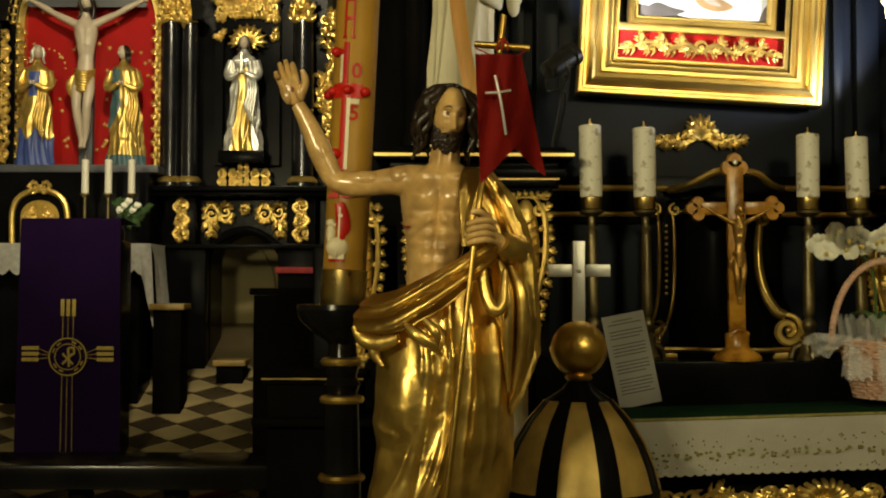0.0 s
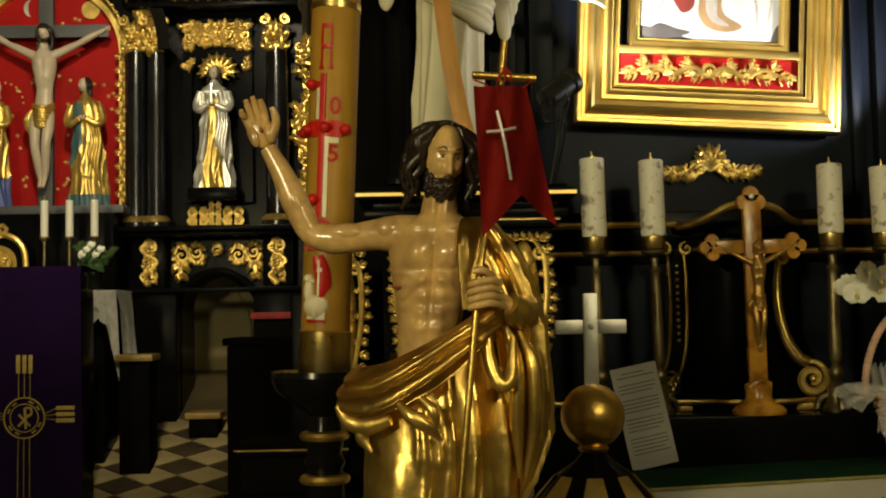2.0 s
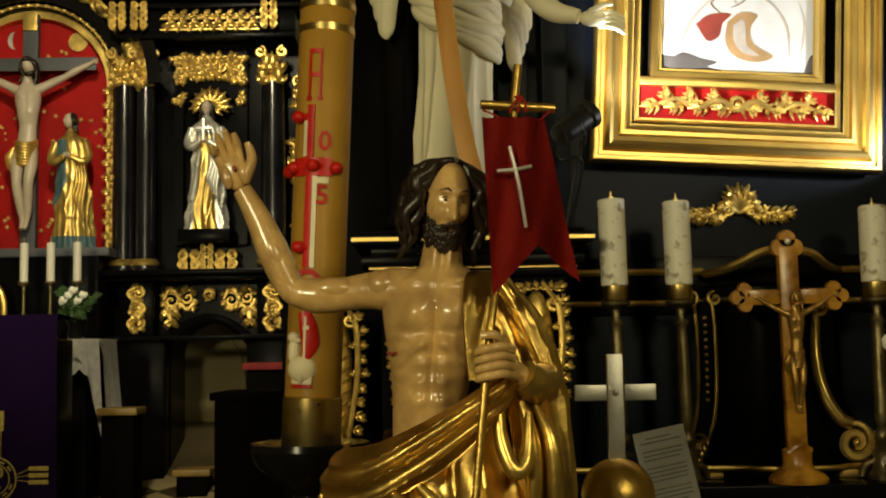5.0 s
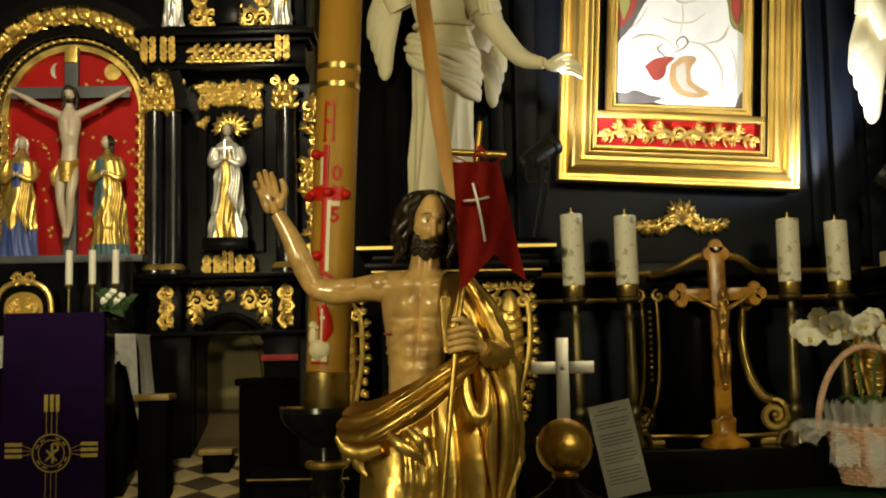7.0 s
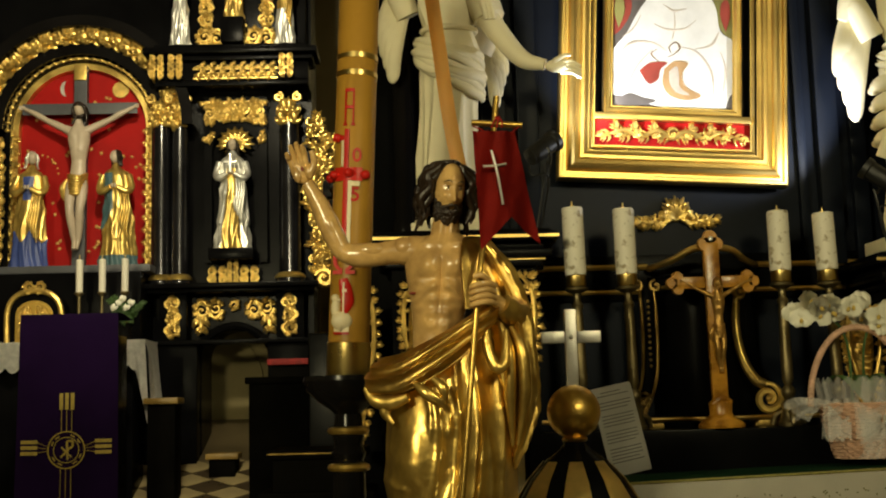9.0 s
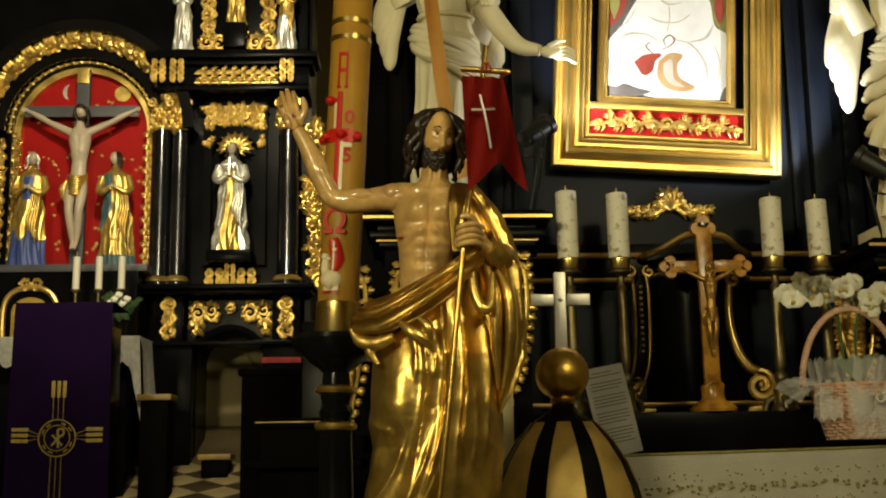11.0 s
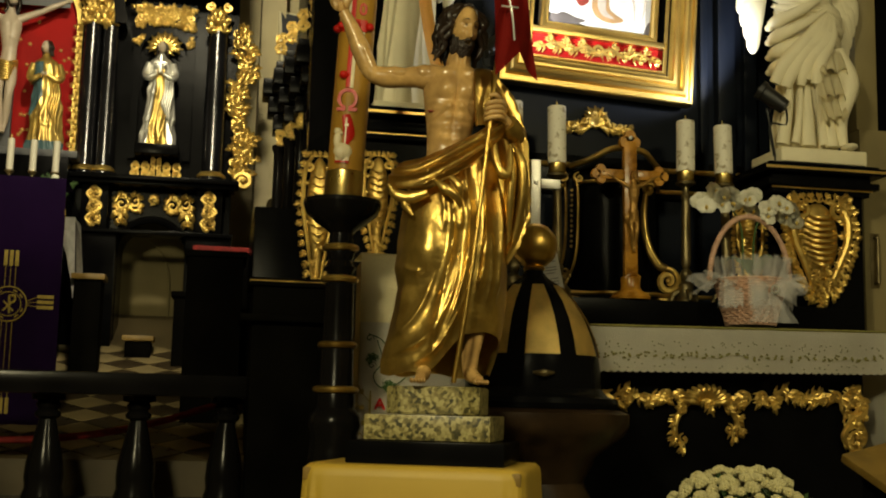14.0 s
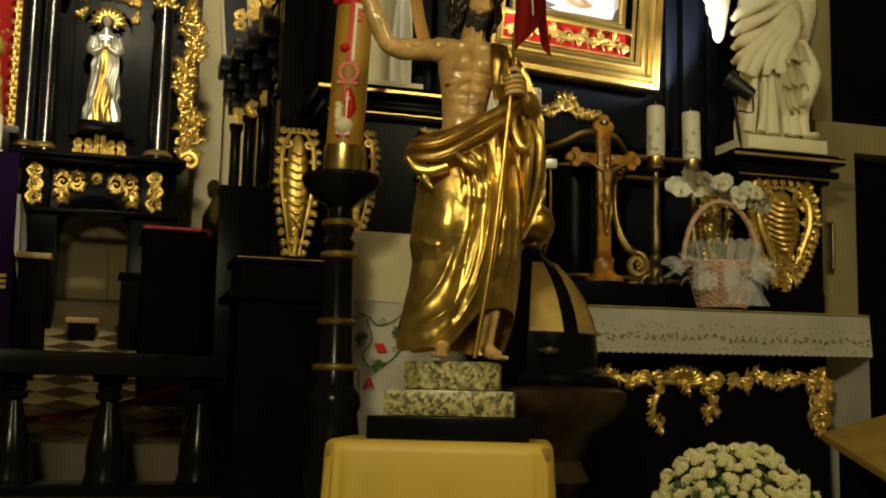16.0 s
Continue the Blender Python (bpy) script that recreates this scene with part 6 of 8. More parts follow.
    for x, y, r in ((-0.052, -0.080, -0.5), (0.082, -0.060, 0.35)):
        tube(bm, [(x - 0.010 * r, y + 0.05, 0.10), (x - 0.005 * r, y + 0.040, 0.05), (x, y + 0.015, 0.028), (x + 0.03 * r, y - 0.030, 0.014)], [0.019, 0.019, 0.020, 0.014], 12, 1)
        for i in range(5):
            ball(bm, (x - 0.017 + 0.0085 * i + 0.045 * r, y - 0.045 + 0.004 * abs(i - 1), 0.008), (0.005 if i else 0.0062, 0.014, 0.0068), 1, 8)
    return bm


DARKRED = mat("dark_red_paint", (0.20, 0.02, 0.012), 0.4, 0, 0.2, 20, 0.1, 40)
SX, SY, SZ = -0.034, 2.13, 1.078
statue = tagged(link("statue", main_statue(B()), [GOLD, SKIN, HAIR, DARKRED], angle=70), "carved wooden statue with gilded robe and one raised arm", "statue")
statue.matrix_basis = pose(SX, SY, SZ)

# staff with banner
banner = empty("banner_staff", "gilded staff with a red swallow-tailed banner", "banner", m=pose(SX, SY, SZ))
part("staff", tube(B(), [(0.020, -0.118, 0.004), (0.056, -0.148, 0.30), (0.102, -0.140, 0.735), (0.124, -0.100, 0.88), (0.164, -0.060, 1.205)], [0.0065, 0.0065, 0.0065, 0.007], 10, 0, 4), GOLD_ORB, banner)
HANG = pose(-0.028, 0.012, 0.0)
bm = B()
tube(bm, [(0.128, -0.134, 1.128), (0.244, -0.124, 1.122)], 0.0075, 10, 0, 1)
part("crossbar", bm, GOLD_ORB, banner).matrix_basis = HANG
bm = B()
for i in range(3):
    tube(bm, [(0.172 + 0.012 * i, -0.15, 1.111), (0.180 + 0.008 * i, -0.15, 1.128), (0.192 - 0.006 * i, -0.146, 1.138)], 0.002, 6)
tube(bm, [(0.130, -0.142, 1.118), (0.155, -0.143, 1.106), (0.150, -0.150, 1.098)], 0.0015, 6)
tube(bm, [(0.238, -0.132, 1.118), (0.228, -0.140, 1.108), (0.218, -0.145, 1.100)], 0.0015, 6)
part("binding_cord", bm, REDCLOTH, banner).matrix_basis = HANG
bm = B()
rows = []
NU, NV = 24, 30
for j in range(NV + 1):
    v = j / NV
    row = []
    for i in range(NU + 1):
        u = i / NU
        xl, xr = 0.128 + 0.012 * v, 0.228 + 0.060 * v
        ln = 0.190 + (0.075 if u < 0.5 else 0.055) * abs(u - 0.5) * 2
        x = xl + (xr - xl) * u
        y = -0.165 + 0.012 * math.sin(u * 7.5 + v * 1.5) * (0.25 + v) + 0.004 * math.sin(u * 15 + v * 9) + 0.085 * u * (0.5 + v)
        z = 1.102 + 0.006 * u - ln * v * 1.03
        row.append((x, y, z))
    rows.append(row)
grid_faces(bm, rows, closed=False)
bmesh.ops.solidify(bm, geom=bm.faces[:], thickness=0.002)
part("banner_cloth", bm, REDCLOTH, banner, "dark red swallow-tailed cloth", 70).matrix_basis = HANG
bm = B()
tube(bm, [(0.170, -0.155, 1.058), (0.183, -0.152, 1.000), (0.194, -0.137, 0.935)], 0.0030, 6, 0, 4)
tube(bm, [(0.150, -0.168, 1.018), (0.178, -0.154, 1.022), (0.204, -0.133, 1.030)], 0.0030, 6, 0, 4)
part("cross_applique", bm, SILVERLEAF, banner).matrix_basis = HANG

# mottled plinth on a black board
plinth = empty("plinth", "stepped plinth of mottled green marbling on a black board", "plinth", m=pose(-0.036, 2.125, 0.872, 0, 0, ROT))
part("board", box(B(), -0.205, 0.205, -0.165, 0.165, 0.0, 0.058, 0.004), BLACK, plinth)
part("lower_slab", box(B(), -0.165, 0.165, -0.14, 0.14, 0.060, 0.125, 0.004), MARBLE, plinth)
bm = B()
c = 0.045
o = [(-0.125, -0.105 + c), (-0.125 + c, -0.105), (0.125 - c, -0.105), (0.125, -0.105 + c), (0.125, 0.105), (-0.125, 0.105)]
grid_faces(bm, [[(x, y, 0.127) for x, y in o], [(x, y, 0.200) for x, y in o]])
bmesh.ops.bevel(bm, geom=bm.edges[:], offset=0.003, segments=2, affect="EDGES")
part("upper_slab", bm, MARBLE, plinth)

# table under a mustard cloth
table = empty("side_table", "square wooden side table hidden under a cloth", "table", m=pose(-0.055, 2.13, 0, 0, 0, ROT))
part("tabletop", box(B(), -0.275, 0.275, -0.235, 0.235, 0.83, 0.862, 0.004), WOOD, table)
for sx in (-1, 1):
    for sy in (-1, 1):
        part("leg", box(B(), sx * 0.215 - 0.022, sx * 0.215 + 0.022, sy * 0.20 - 0.022, sy * 0.20 + 0.022, 0, 0.828, 0.003), WOOD, table)
bm = B()
rings, n = [], 160


def rr_pt(a, hx, hy, p=0.16):
    ca, sa = math.cos(a), math.sin(a)
    return hx * math.copysign(abs(ca) ** p, ca), hy * math.copysign(abs(sa) ** p, sa)


for d, z in ((0.02, 0.8705), (0.9, 0.8705), (0.96, 0.870), (1.0, 0.860), (1.012, 0.84), (1.02, 0.78), (1.04, 0.60), (1.06, 0.40), (1.08, 0.12)):
    ring = []
    for i in range(n):
        a = 2 * math.pi * (i + 0.5) / n
        x, y = rr_pt(a, 0.282, 0.240)
        g = max(0, (0.86 - z)) * 0.055
        w = 1 + g * math.sin(i * 2 * math.pi / n * 14 + 2 * math.sin(i * 0.11)) + g * 0.5 * math.sin(i * 2 * math.pi / n * 27)
        ring.append((x * d * w, y * d * w, z))
    rings.append(ring)
grid_faces(bm, rings, m=0)
bmesh.ops.delete(bm, geom=[f for f in bm.faces if len(f.verts) > 4 and f.calc_center_median().z < 0.3], context="FACES")
tc_ob = tagged(link("tablecloth", bm, YELLOWCLOTH, angle=70), "plain mustard-yellow satin cloth falling in folds over the table", "cloth")
tc_ob.matrix_basis = pose(-0.055, 2.13, 0.001, 0, 0, ROT)

# ---- paschal candle on its stand ----
CX, CY = -0.262, 2.60
stand = empty("candle_stand", "tall black turned candle stand with gilded rings", "candle stand", m=pose(CX, CY, 0))
prof = [(0.16, 0.0), (0.16, 0.05), (0.12, 0.10), (0.07, 0.16), (0.05, 0.30), (0.055, 0.60), (0.09, 0.75), (0.078, 0.88), (0.072, 0.93), (0.082, 0.955), (0.078, 0.985), (0.060, 1.01), (0.058, 1.055), (0.052, 1.075), (0.050, 1.19), (0.048, 1.21), (0.044, 1.39), (0.046, 1.405), (0.040, 1.42), (0.048, 1.44), (0.038, 1.46), (0.045, 1.49), (0.040, 1.51), (0.036, 1.545), (0.045, 1.555), (0.075, 1.575), (0.110, 1.605), (0.122, 1.635), (0.120, 1.648), (0.105, 1.648), (0.06, 1.635)]
part("shaft", lathe(B(), prof, n=40), BLACKGLOSS, stand, angle=30)
for z, r in ((1.064, 0.060), (1.20, 0.050), (1.402, 0.047), (1.50, 0.046)):
    part("gilded_ring", lathe(B(), [(r - 0.004, z - 0.012), (r + 0.008, z - 0.008), (r + 0.012, z), (r + 0.008, z + 0.008), (r - 0.004, z + 0.012)], n=36), GOLD, stand)
LEAN = pose(CX, CY, 1.637, 0, 2.6, 0)
paschal = empty("paschal_candle", "thick amber beeswax candle with red and cream wax relief", "candle", m=LEAN)
part("brass_foot", lathe(B(), [(0.058, 0), (0.060, 0.004), (0.060, 0.10), (0.056, 0.103), (0.05, 0.103)], n=40), BRASS, paschal)
wax = part("wax_body", lathe(B(), [(0.0565, 0.10), (0.0565, 1.3), (0.05, 1.31)], n=48), WAX, paschal)
for z in (0.855, 0.905):
    part("gilt_band", lathe(B(), [(0.0568, z - 0.008), (0.0585, z - 0.007), (0.0585, z + 0.007), (0.0568, z + 0.008)], n=40), BRASS, wax)
RC = 0.0585


def on_candle(deg, z, r=RC):
    """A pose on the candle's side, deg to the right of its front, z up it."""
    a = radians(deg)
    return pose(r * math.sin(a), -r * math.cos(a), z, 90, 0, deg)


def strip(bm, d0, d1, z0, z1, r0=0.056, r1=0.060, m=0):
    n = 6
    rings = []
    for i in range(n + 1):
        a = radians(d0 + (d1 - d0) * i / n)
        s, c = math.sin(a), -math.cos(a)
        rings.append([(r0 * s, r0 * c, z0), (r1 * s, r1 * c, z0), (r1 * s, r1 * c, z1), (r0 * s, r0 * c, z1)])
    grid_faces(bm, rings, m=m)


D0 = -14
bm = B()
strip(bm, D0 - 11, D0 + 2, 0.36, 0.69, 0.056, 0.0615)
strip(bm, D0 - 40, D0 + 40, 0.545, 0.582, 0.056, 0.0615)
part("red_cross", bm, REDWAX, wax)
bm = B()
strip(bm, D0 + 2.5, D0 + 12, 0.36, 0.555, 0.056, 0.0605)
strip(bm, D0 + 12, D0 + 34, 0.530, 0.543, 0.056, 0.0605)
strip(bm, D0 - 20, D0 - 12, 0.585, 0.66, 0.056, 0.0600)
part("cream_edging", bm, CREAMREL, wax)
for d, z in ((D0 - 38, 0.562), (D0 - 58, 0.556), (D0 + 46, 0.562), (D0 - 30, 0.665), (D0 - 18, 0.40), (D0 + 4, 0.565)):
    a = radians(d)
    bm = B()
    ball(bm, (0.066 * math.sin(a), -0.066 * math.cos(a), z), (0.014, 0.014, 0.013), 0, 12)
    tube(bm, [(0.054 * math.sin(a + 0.25), -0.054 * math.cos(a + 0.25), z), (0.064 * math.sin(a), -0.064 * math.cos(a), z)], 0.009, 8, 0, 1)
    part("wax_grain", bm, REDWAX, wax)
for ch, d, z, s in (("0", D0 + 24, 0.615, 0.055), ("5", D0 + 22, 0.505, 0.055), ("\u03a9", D0 - 2, 0.315, 0.095)):
    lettering("letter", ch, s, on_candle(d, z), REDWAX, wax)
bm = B()
for d0, d1, z0, z1 in ((D0 - 13, D0 - 9, 0.705, 0.805), (D0 + 9, D0 + 13, 0.705, 0.805), (D0 - 13, D0 + 13, 0.797, 0.806), (D0 - 9, D0 + 9, 0.748, 0.757), (D0 - 16, D0 - 6, 0.700, 0.707), (D0 + 6, D0 + 16, 0.700, 0.707)):
    strip(bm, d0, d1, z0, z1, 0.056, 0.0605)
part("letter", bm, REDWAX, wax)
bm = B()
ball(bm, (-0.018, -0.055, 0.158), (0.029, 0.012, 0.026), 0, 14)
ball(bm, (-0.020, -0.055, 0.148), (0.010, 0.012, 0.020), 0, 10)
ball(bm, (-0.036, -0.048, 0.192), (0.013, 0.011, 0.028), 0, 12)
ball(bm, (-0.038, -0.049, 0.220), (0.012, 0.009, 0.011), 0, 12)
ball(bm, (-0.028, -0.054, 0.214), (0.008, 0.006, 0.006), 0, 8)
strip(bm, D0 - 26, D0 + 16, 0.128, 0.150, 0.056, 0.061)
strip(bm, D0 - 1, D0 + 3, 0.18, 0.262, 0.056, 0.0665)
strip(bm, D0 - 6, D0 + 8, 0.236, 0.244, 0.056, 0.0665)
part("lamb_relief", bm, CREAMREL, wax, "cream wax relief of a lamb")
bm = B()
tube(bm, [(-0.018, -0.060, 0.272), (-0.010, -0.0605, 0.245), (-0.004, -0.0605, 0.21), (-0.012, -0.0605, 0.18)], [0.012, 0.017, 0.018, 0.008], 10, 0, 4, 0.25)
part("flag_relief", bm, REDWAX, wax)
bm = B()
strip(bm, D0 - 26, D0 + 16, 0.121, 0.127, 0.056, 0.062)
part("base_line", bm, REDWAX, wax)

# ---- baptismal font with domed lid ----
FX, FY = 0.352, 2.58
font = empty("baptismal_font", "brown marble font with a black and gold domed lid", "font", m=pose(FX, FY, 0))
part("bowl", lathe(B(), [(0.20, 0.0), (0.20, 0.12), (0.12, 0.20), (0.09, 0.35), (0.10, 0.55), (0.14, 0.68), (0.19, 0.74), (0.16, 0.80), (0.20, 0.88), (0.285, 0.945), (0.30, 0.975), (0.30, 1.01), (0.27, 1.022)], n=48), FONTSTONE, font)
dome = [(0.213, 1.085), (0.212, 1.12), (0.205, 1.185), (0.190, 1.24), (0.165, 1.30), (0.130, 1.355), (0.085, 1.405), (0.045, 1.432), (0.030, 1.45), (0.026, 1.47)]
lid = part("lid", lathe(B(), [(0.262, 1.024), (0.268, 1.04), (0.262, 1.056), (0.235, 1.062), (0.222, 1.075)] + dome, n=56), BLACK, font)
for k in range(8):
    a = -math.pi / 2 - 0.12 + k * math.pi / 4
    rings = []
    for r, z in [p for p in dome if 1.18 <= p[1] <= 1.41]:
        hw = 0.26 * (0.62 + 0.38 * (r / 0.205)) if z > 1.19 else 0.27
        hw = min(hw, max(0.03, (r - 0.03)) / r * 0.30)
        rings.append([((r + 0.0035) * math.cos(a + hw * s), (r + 0.0035) * math.sin(a + hw * s), z) for s in (-1, -0.5, 0, 0.5, 1)])
    bm = B()
    grid_faces(bm, rings, closed=False)
    bmesh.ops.solidify(bm, geom=bm.faces[:], thickness=0.003)
    part("gold_panel", bm, GOLD_PAINT, lid)
bm = B()
a = -math.pi / 2 - 0.12
tube(bm, [(0.222 * math.cos(a - 0.14), 0.222 * math.sin(a - 0.14), 1.128), (0.232 * math.cos(a), 0.232 * math.sin(a), 1.126), (0.222 * math.cos(a + 0.14), 0.222 * math.sin(a + 0.14), 1.128)], [0.004, 0.013, 0.004], 8)
part("handle", bm, AGED, lid)
part("ball", ball(B(), (0, 0, 1.535), 0.073, 0, 32), GOLD_ORB, lid)
part("collar", lathe(B(), [(0.030, 1.455), (0.036, 1.462), (0.028, 1.472)], n=24), GOLD_ORB, lid)
bm = B()
box(bm, -0.0165, 0.0165, -0.008, 0.008, 1.600, 1.815, 0.003)
box(bm, -0.082, -0.0168, -0.008, 0.008, 1.722, 1.754, 0.003)
box(bm, 0.0168, 0.082, -0.008, 0.008, 1.722, 1.754, 0.003)
ball(bm, (0, -0.009, 1.738), (0.007, 0.003, 0.007), 0, 8)
part("cross", bm, SILVER, lid, "brushed silver cross")


# ---- white angels ----
def feather_wing(bm, x, y, z, s, length, m=0):
    """A carved wing of overlapping long feathers, spreading to side s."""
    for i in range(7):
        t = i / 6
        l = length * (1.0 - 0.42 * t - 0.10 * (i % 2))
        a = -1.75 + 0.55 * t
        x0, z0 = x + s * (0.02 + 0.10 * t) * length * 2, z + 0.05 * length * t
        tube(bm, [(x0, y, z0), (x0 + s * 0.13 * l, y - 0.015, z0 - 0.5 * l), (x0 + s * 0.17 * l, y - 0.005, z0 - 0.86 * l), (x0 + s * 0.17 * l, y - 0.003, z0 - 0.96 * l), (x0 + s * 0.16 * l, y - 0.002, z0 - l)], [0.026 * length * 3, 0.033 * length * 3, 0.029 * length * 3, 0.020 * length * 3, 0.006 * length * 3], 10, m, 5, 0.5)
    tube(bm, [(x, y - 0.02, z - 0.05), (x + s * 0.10 * length * 2, y - 0.03, z + 0.12 * length * 2), (x + s * 0.15 * length * 2, y - 0.02, z + 0.02)], [0.05, 0.045, 0.02], 10, m, 5, 0.6)


def angel_robe(bm, h, w, seed):
    """A belted robe: bloused above, a gathered sash of folds round the hips, long straight folds below."""
    ph = random.Random(seed).uniform(0, 6)
    tab = [(0.0, 0.43), (0.06, 0.42), (0.20, 0.40), (0.36, 0.385), (0.44, 0.40), (0.52, 0.41), (0.58, 0.36), (0.612, 0.325), (0.635, 0.355), (0.70, 0.40), (0.76, 0.40), (0.80, 0.34), (0.835, 0.17), (0.87, 0.10), (0.90, 0.09)]
    rings, n = [], 150
    for k in range(120):
        z = 0.90 * k / 119
        hw = interp(tab, z)[0]
        ring = []
        for i in range(n):
            a = 2 * math.pi * i / n
            if z < 0.52:
                s1 = (1 - abs(math.sin(3.5 * a + ph + 0.7 * math.sin(z * 6 + ph)))) ** 1.4
                s2 = (1 - abs(math.sin(6 * a + 1.7 * ph + 1.1 * math.sin(z * 5)))) ** 1.2
                f = 0.84 + (0.20 * s1 + 0.09 * s2) * (1 - 0.5 * z / 0.52)
            else:
                s1 = (1 - abs(math.sin(5 * a + ph + 1.5 * math.sin(z * 9)))) ** 1.2
                f = 0.92 + 0.12 * s1 * min(1, abs(z - 0.612) * 14) * (1 if z < 0.8 else 0.2)
            ring.append((0.02 * z * h + w * hw * f * math.cos(a), w * 0.66 * hw * f * math.sin(a), z * h))
        rings.append(ring)
    grid_faces(bm, rings, m=0)
    # sash of gathered cloth slung round the hips
    for i in range(7):
        t = i / 6
        pts = []
        for q in range(13):
            a = math.pi * (0.95 + 1.10 * q / 12)
            u = q / 12
            rr = w * (0.405 + 0.030 * math.sin(math.pi * t) + 0.012 * math.sin(u * 8 + i * 2.3))
            pts.append((rr * math.cos(a) + 0.01 * h, rr * 0.72 * math.sin(a), h * (0.585 - 0.045 * t - (0.075 + 0.075 * t) * u - 0.030 * math.sin(math.pi * u) * t + 0.006 * math.sin(u * 9 + i * 1.7))))
        tube(bm, pts, [0.004, 0.010 + 0.006 * (i % 2), 0.017, 0.013, 0.019 - 0.006 * (i % 2), 0.016, 0.006], 10, 0, 3, 0.8)
    tube(bm, [(w * 0.34 * math.cos(a) + 0.012 * h, w * 0.24 * math.sin(a), 0.612 * h) for a in [2 * math.pi * q / 24 for q in range(25)]], 0.010, 8, 0, 1)
    # neck, head and shoulder-length hair
    ball(bm, (0.02 * h, -0.02 * h, 0.945 * h), (0.045 * h, 0.050 * h, 0.062 * h), 0, 16)
    ball(bm, (0.02 * h, 0.008 * h, 0.955 * h), (0.052 * h, 0.052 * h, 0.062 * h), 0, 16)


def angel(bm, h, w, reach, seed, wing_at, leg=False):
    angel_robe(bm, h, w, seed)
    # outstretched arm
    if reach:
        sx = 1 if reach[0] > 0 else -1
        tube(bm, [(sx * 0.30 * w, -0.03, 0.775 * h), (sx * 0.46 * w, -0.045, 0.70 * h), (sx * 0.55 * w, -0.06, 0.635 * h)], [0.055, 0.062, 0.058], 14, 0)
        for i in range(3):
            tube(bm, [(sx * (0.26 + 0.05 * i) * w, -0.09, 0.77 * h), (sx * (0.42 + 0.05 * i) * w, -0.115, 0.70 * h), (sx * (0.50 + 0.05 * i) * w, -0.11, 0.62 * h)], [0.006, 0.016, 0.008], 8, 0)
        tube(bm, [(sx * 0.50 * w, -0.055, 0.65 * h), (sx * 0.66 * w, -0.07, 0.585 * h), (reach[0] * 0.70, -0.10, reach[1] + 0.040), (reach[0] * 0.90, -0.13, reach[1] + 0.008)], [0.044, 0.040, 0.032, 0.020], 14, 0)
        ball(bm, (reach[0], -0.14, reach[1]), (0.040, 0.016, 0.024), 0, 12)
        for i in range(4):
            tube(bm, [(reach[0] + sx * 0.02, -0.14 + 0.005 * i, reach[1] + 0.016 - 0.011 * i), (reach[0] + sx * 0.056, -0.15, reach[1] + 0.010 - 0.013 * i), (reach[0] + sx * 0.086, -0.15, reach[1] - 0.006 - 0.014 * i)], [0.0085, 0.0075, 0.005], 8, 0)
        tube(bm, [(reach[0] - sx * 0.01, -0.15, reach[1] + 0.015), (reach[0] + sx * 0.025, -0.165, reach[1] + 0.030), (reach[0] + sx * 0.050, -0.168, reach[1] + 0.030)], [0.010, 0.008, 0.005], 8, 0)
    if leg:
        tube(bm, [(0.26 * w, -0.30 * w, 0.36 * h), (0.36 * w, -0.44 * w, 0.24 * h), (0.28 * w, -0.36 * w, 0.12 * h), (0.30 * w, -0.36 * w, 0.02 * h)], [0.045, 0.042, 0.030, 0.022], 12, 0)
        ball(bm, (0.33 * w, -0.46 * w, 0.012 * h), (0.03, 0.05, 0.016), 0, 10)
        # gathered overskirt: folds fanning from the hip, swinging out at the far side
        for i in range(9):
            t = i / 8
            x1, z1 = -0.56 * w + 0.50 * w * t, (0.235 + 0.05 * math.sin(i * 2.1) * 0.4 + 0.02 * t) * h
            tube(bm, [((0.10 + 0.10 * t) * w, -0.38 * w, (0.50 - 0.02 * t) * h), ((-0.12 + 0.24 * t) * w, -0.47 * w, (0.42 - 0.02 * t) * h), (x1 * 0.8, (-0.40 - 0.06 * t) * w, z1 + 0.07 * h), (x1, (-0.32 - 0.10 * t) * w, z1)], [0.010, 0.026, 0.034, 0.026 - 0.008 * (i % 2)], 10, 0, 5, 0.75)
        for i in range(4):
            z1 = (0.30 + 0.055 * i) * h
            tube(bm, [(-0.52 * w, -0.10 * w, z1 - 0.01), (-0.50 * w, -0.30 * w, z1), (-0.20 * w, -0.44 * w, z1 + 0.045 * h), (0.08 * w, -0.42 * w, z1 + 0.10 * h)], [0.020, 0.030, 0.020, 0.008], 10, 0, 5, 0.8)
        # three wavy hems cascading beside the bare leg
        for k, zz in enumerate((0.275, 0.185, 0.105)):
            rows = []
            for r in range(6):
                q = r / 5
                rows.append([((-0.13 + 0.045 * k + (0.42 - 0.05 * k) * u / 20) * w, -(0.41 + 0.13 * q) * w + (0.003 + 0.013 * q) * math.sin(u * 0.95 + k * 1.7), (zz + 0.095 * (1 - q)) * h + 0.016 * q * math.sin(u * 0.8 + k * 1.7 + 0.8)) for u in range(21)])
            b2 = B()
            grid_faces(b2, rows, closed=False)
            bmesh.ops.solidify(b2, geom=b2.faces[:], thickness=0.010)
            merge(bm, b2, Matrix.Identity(4))
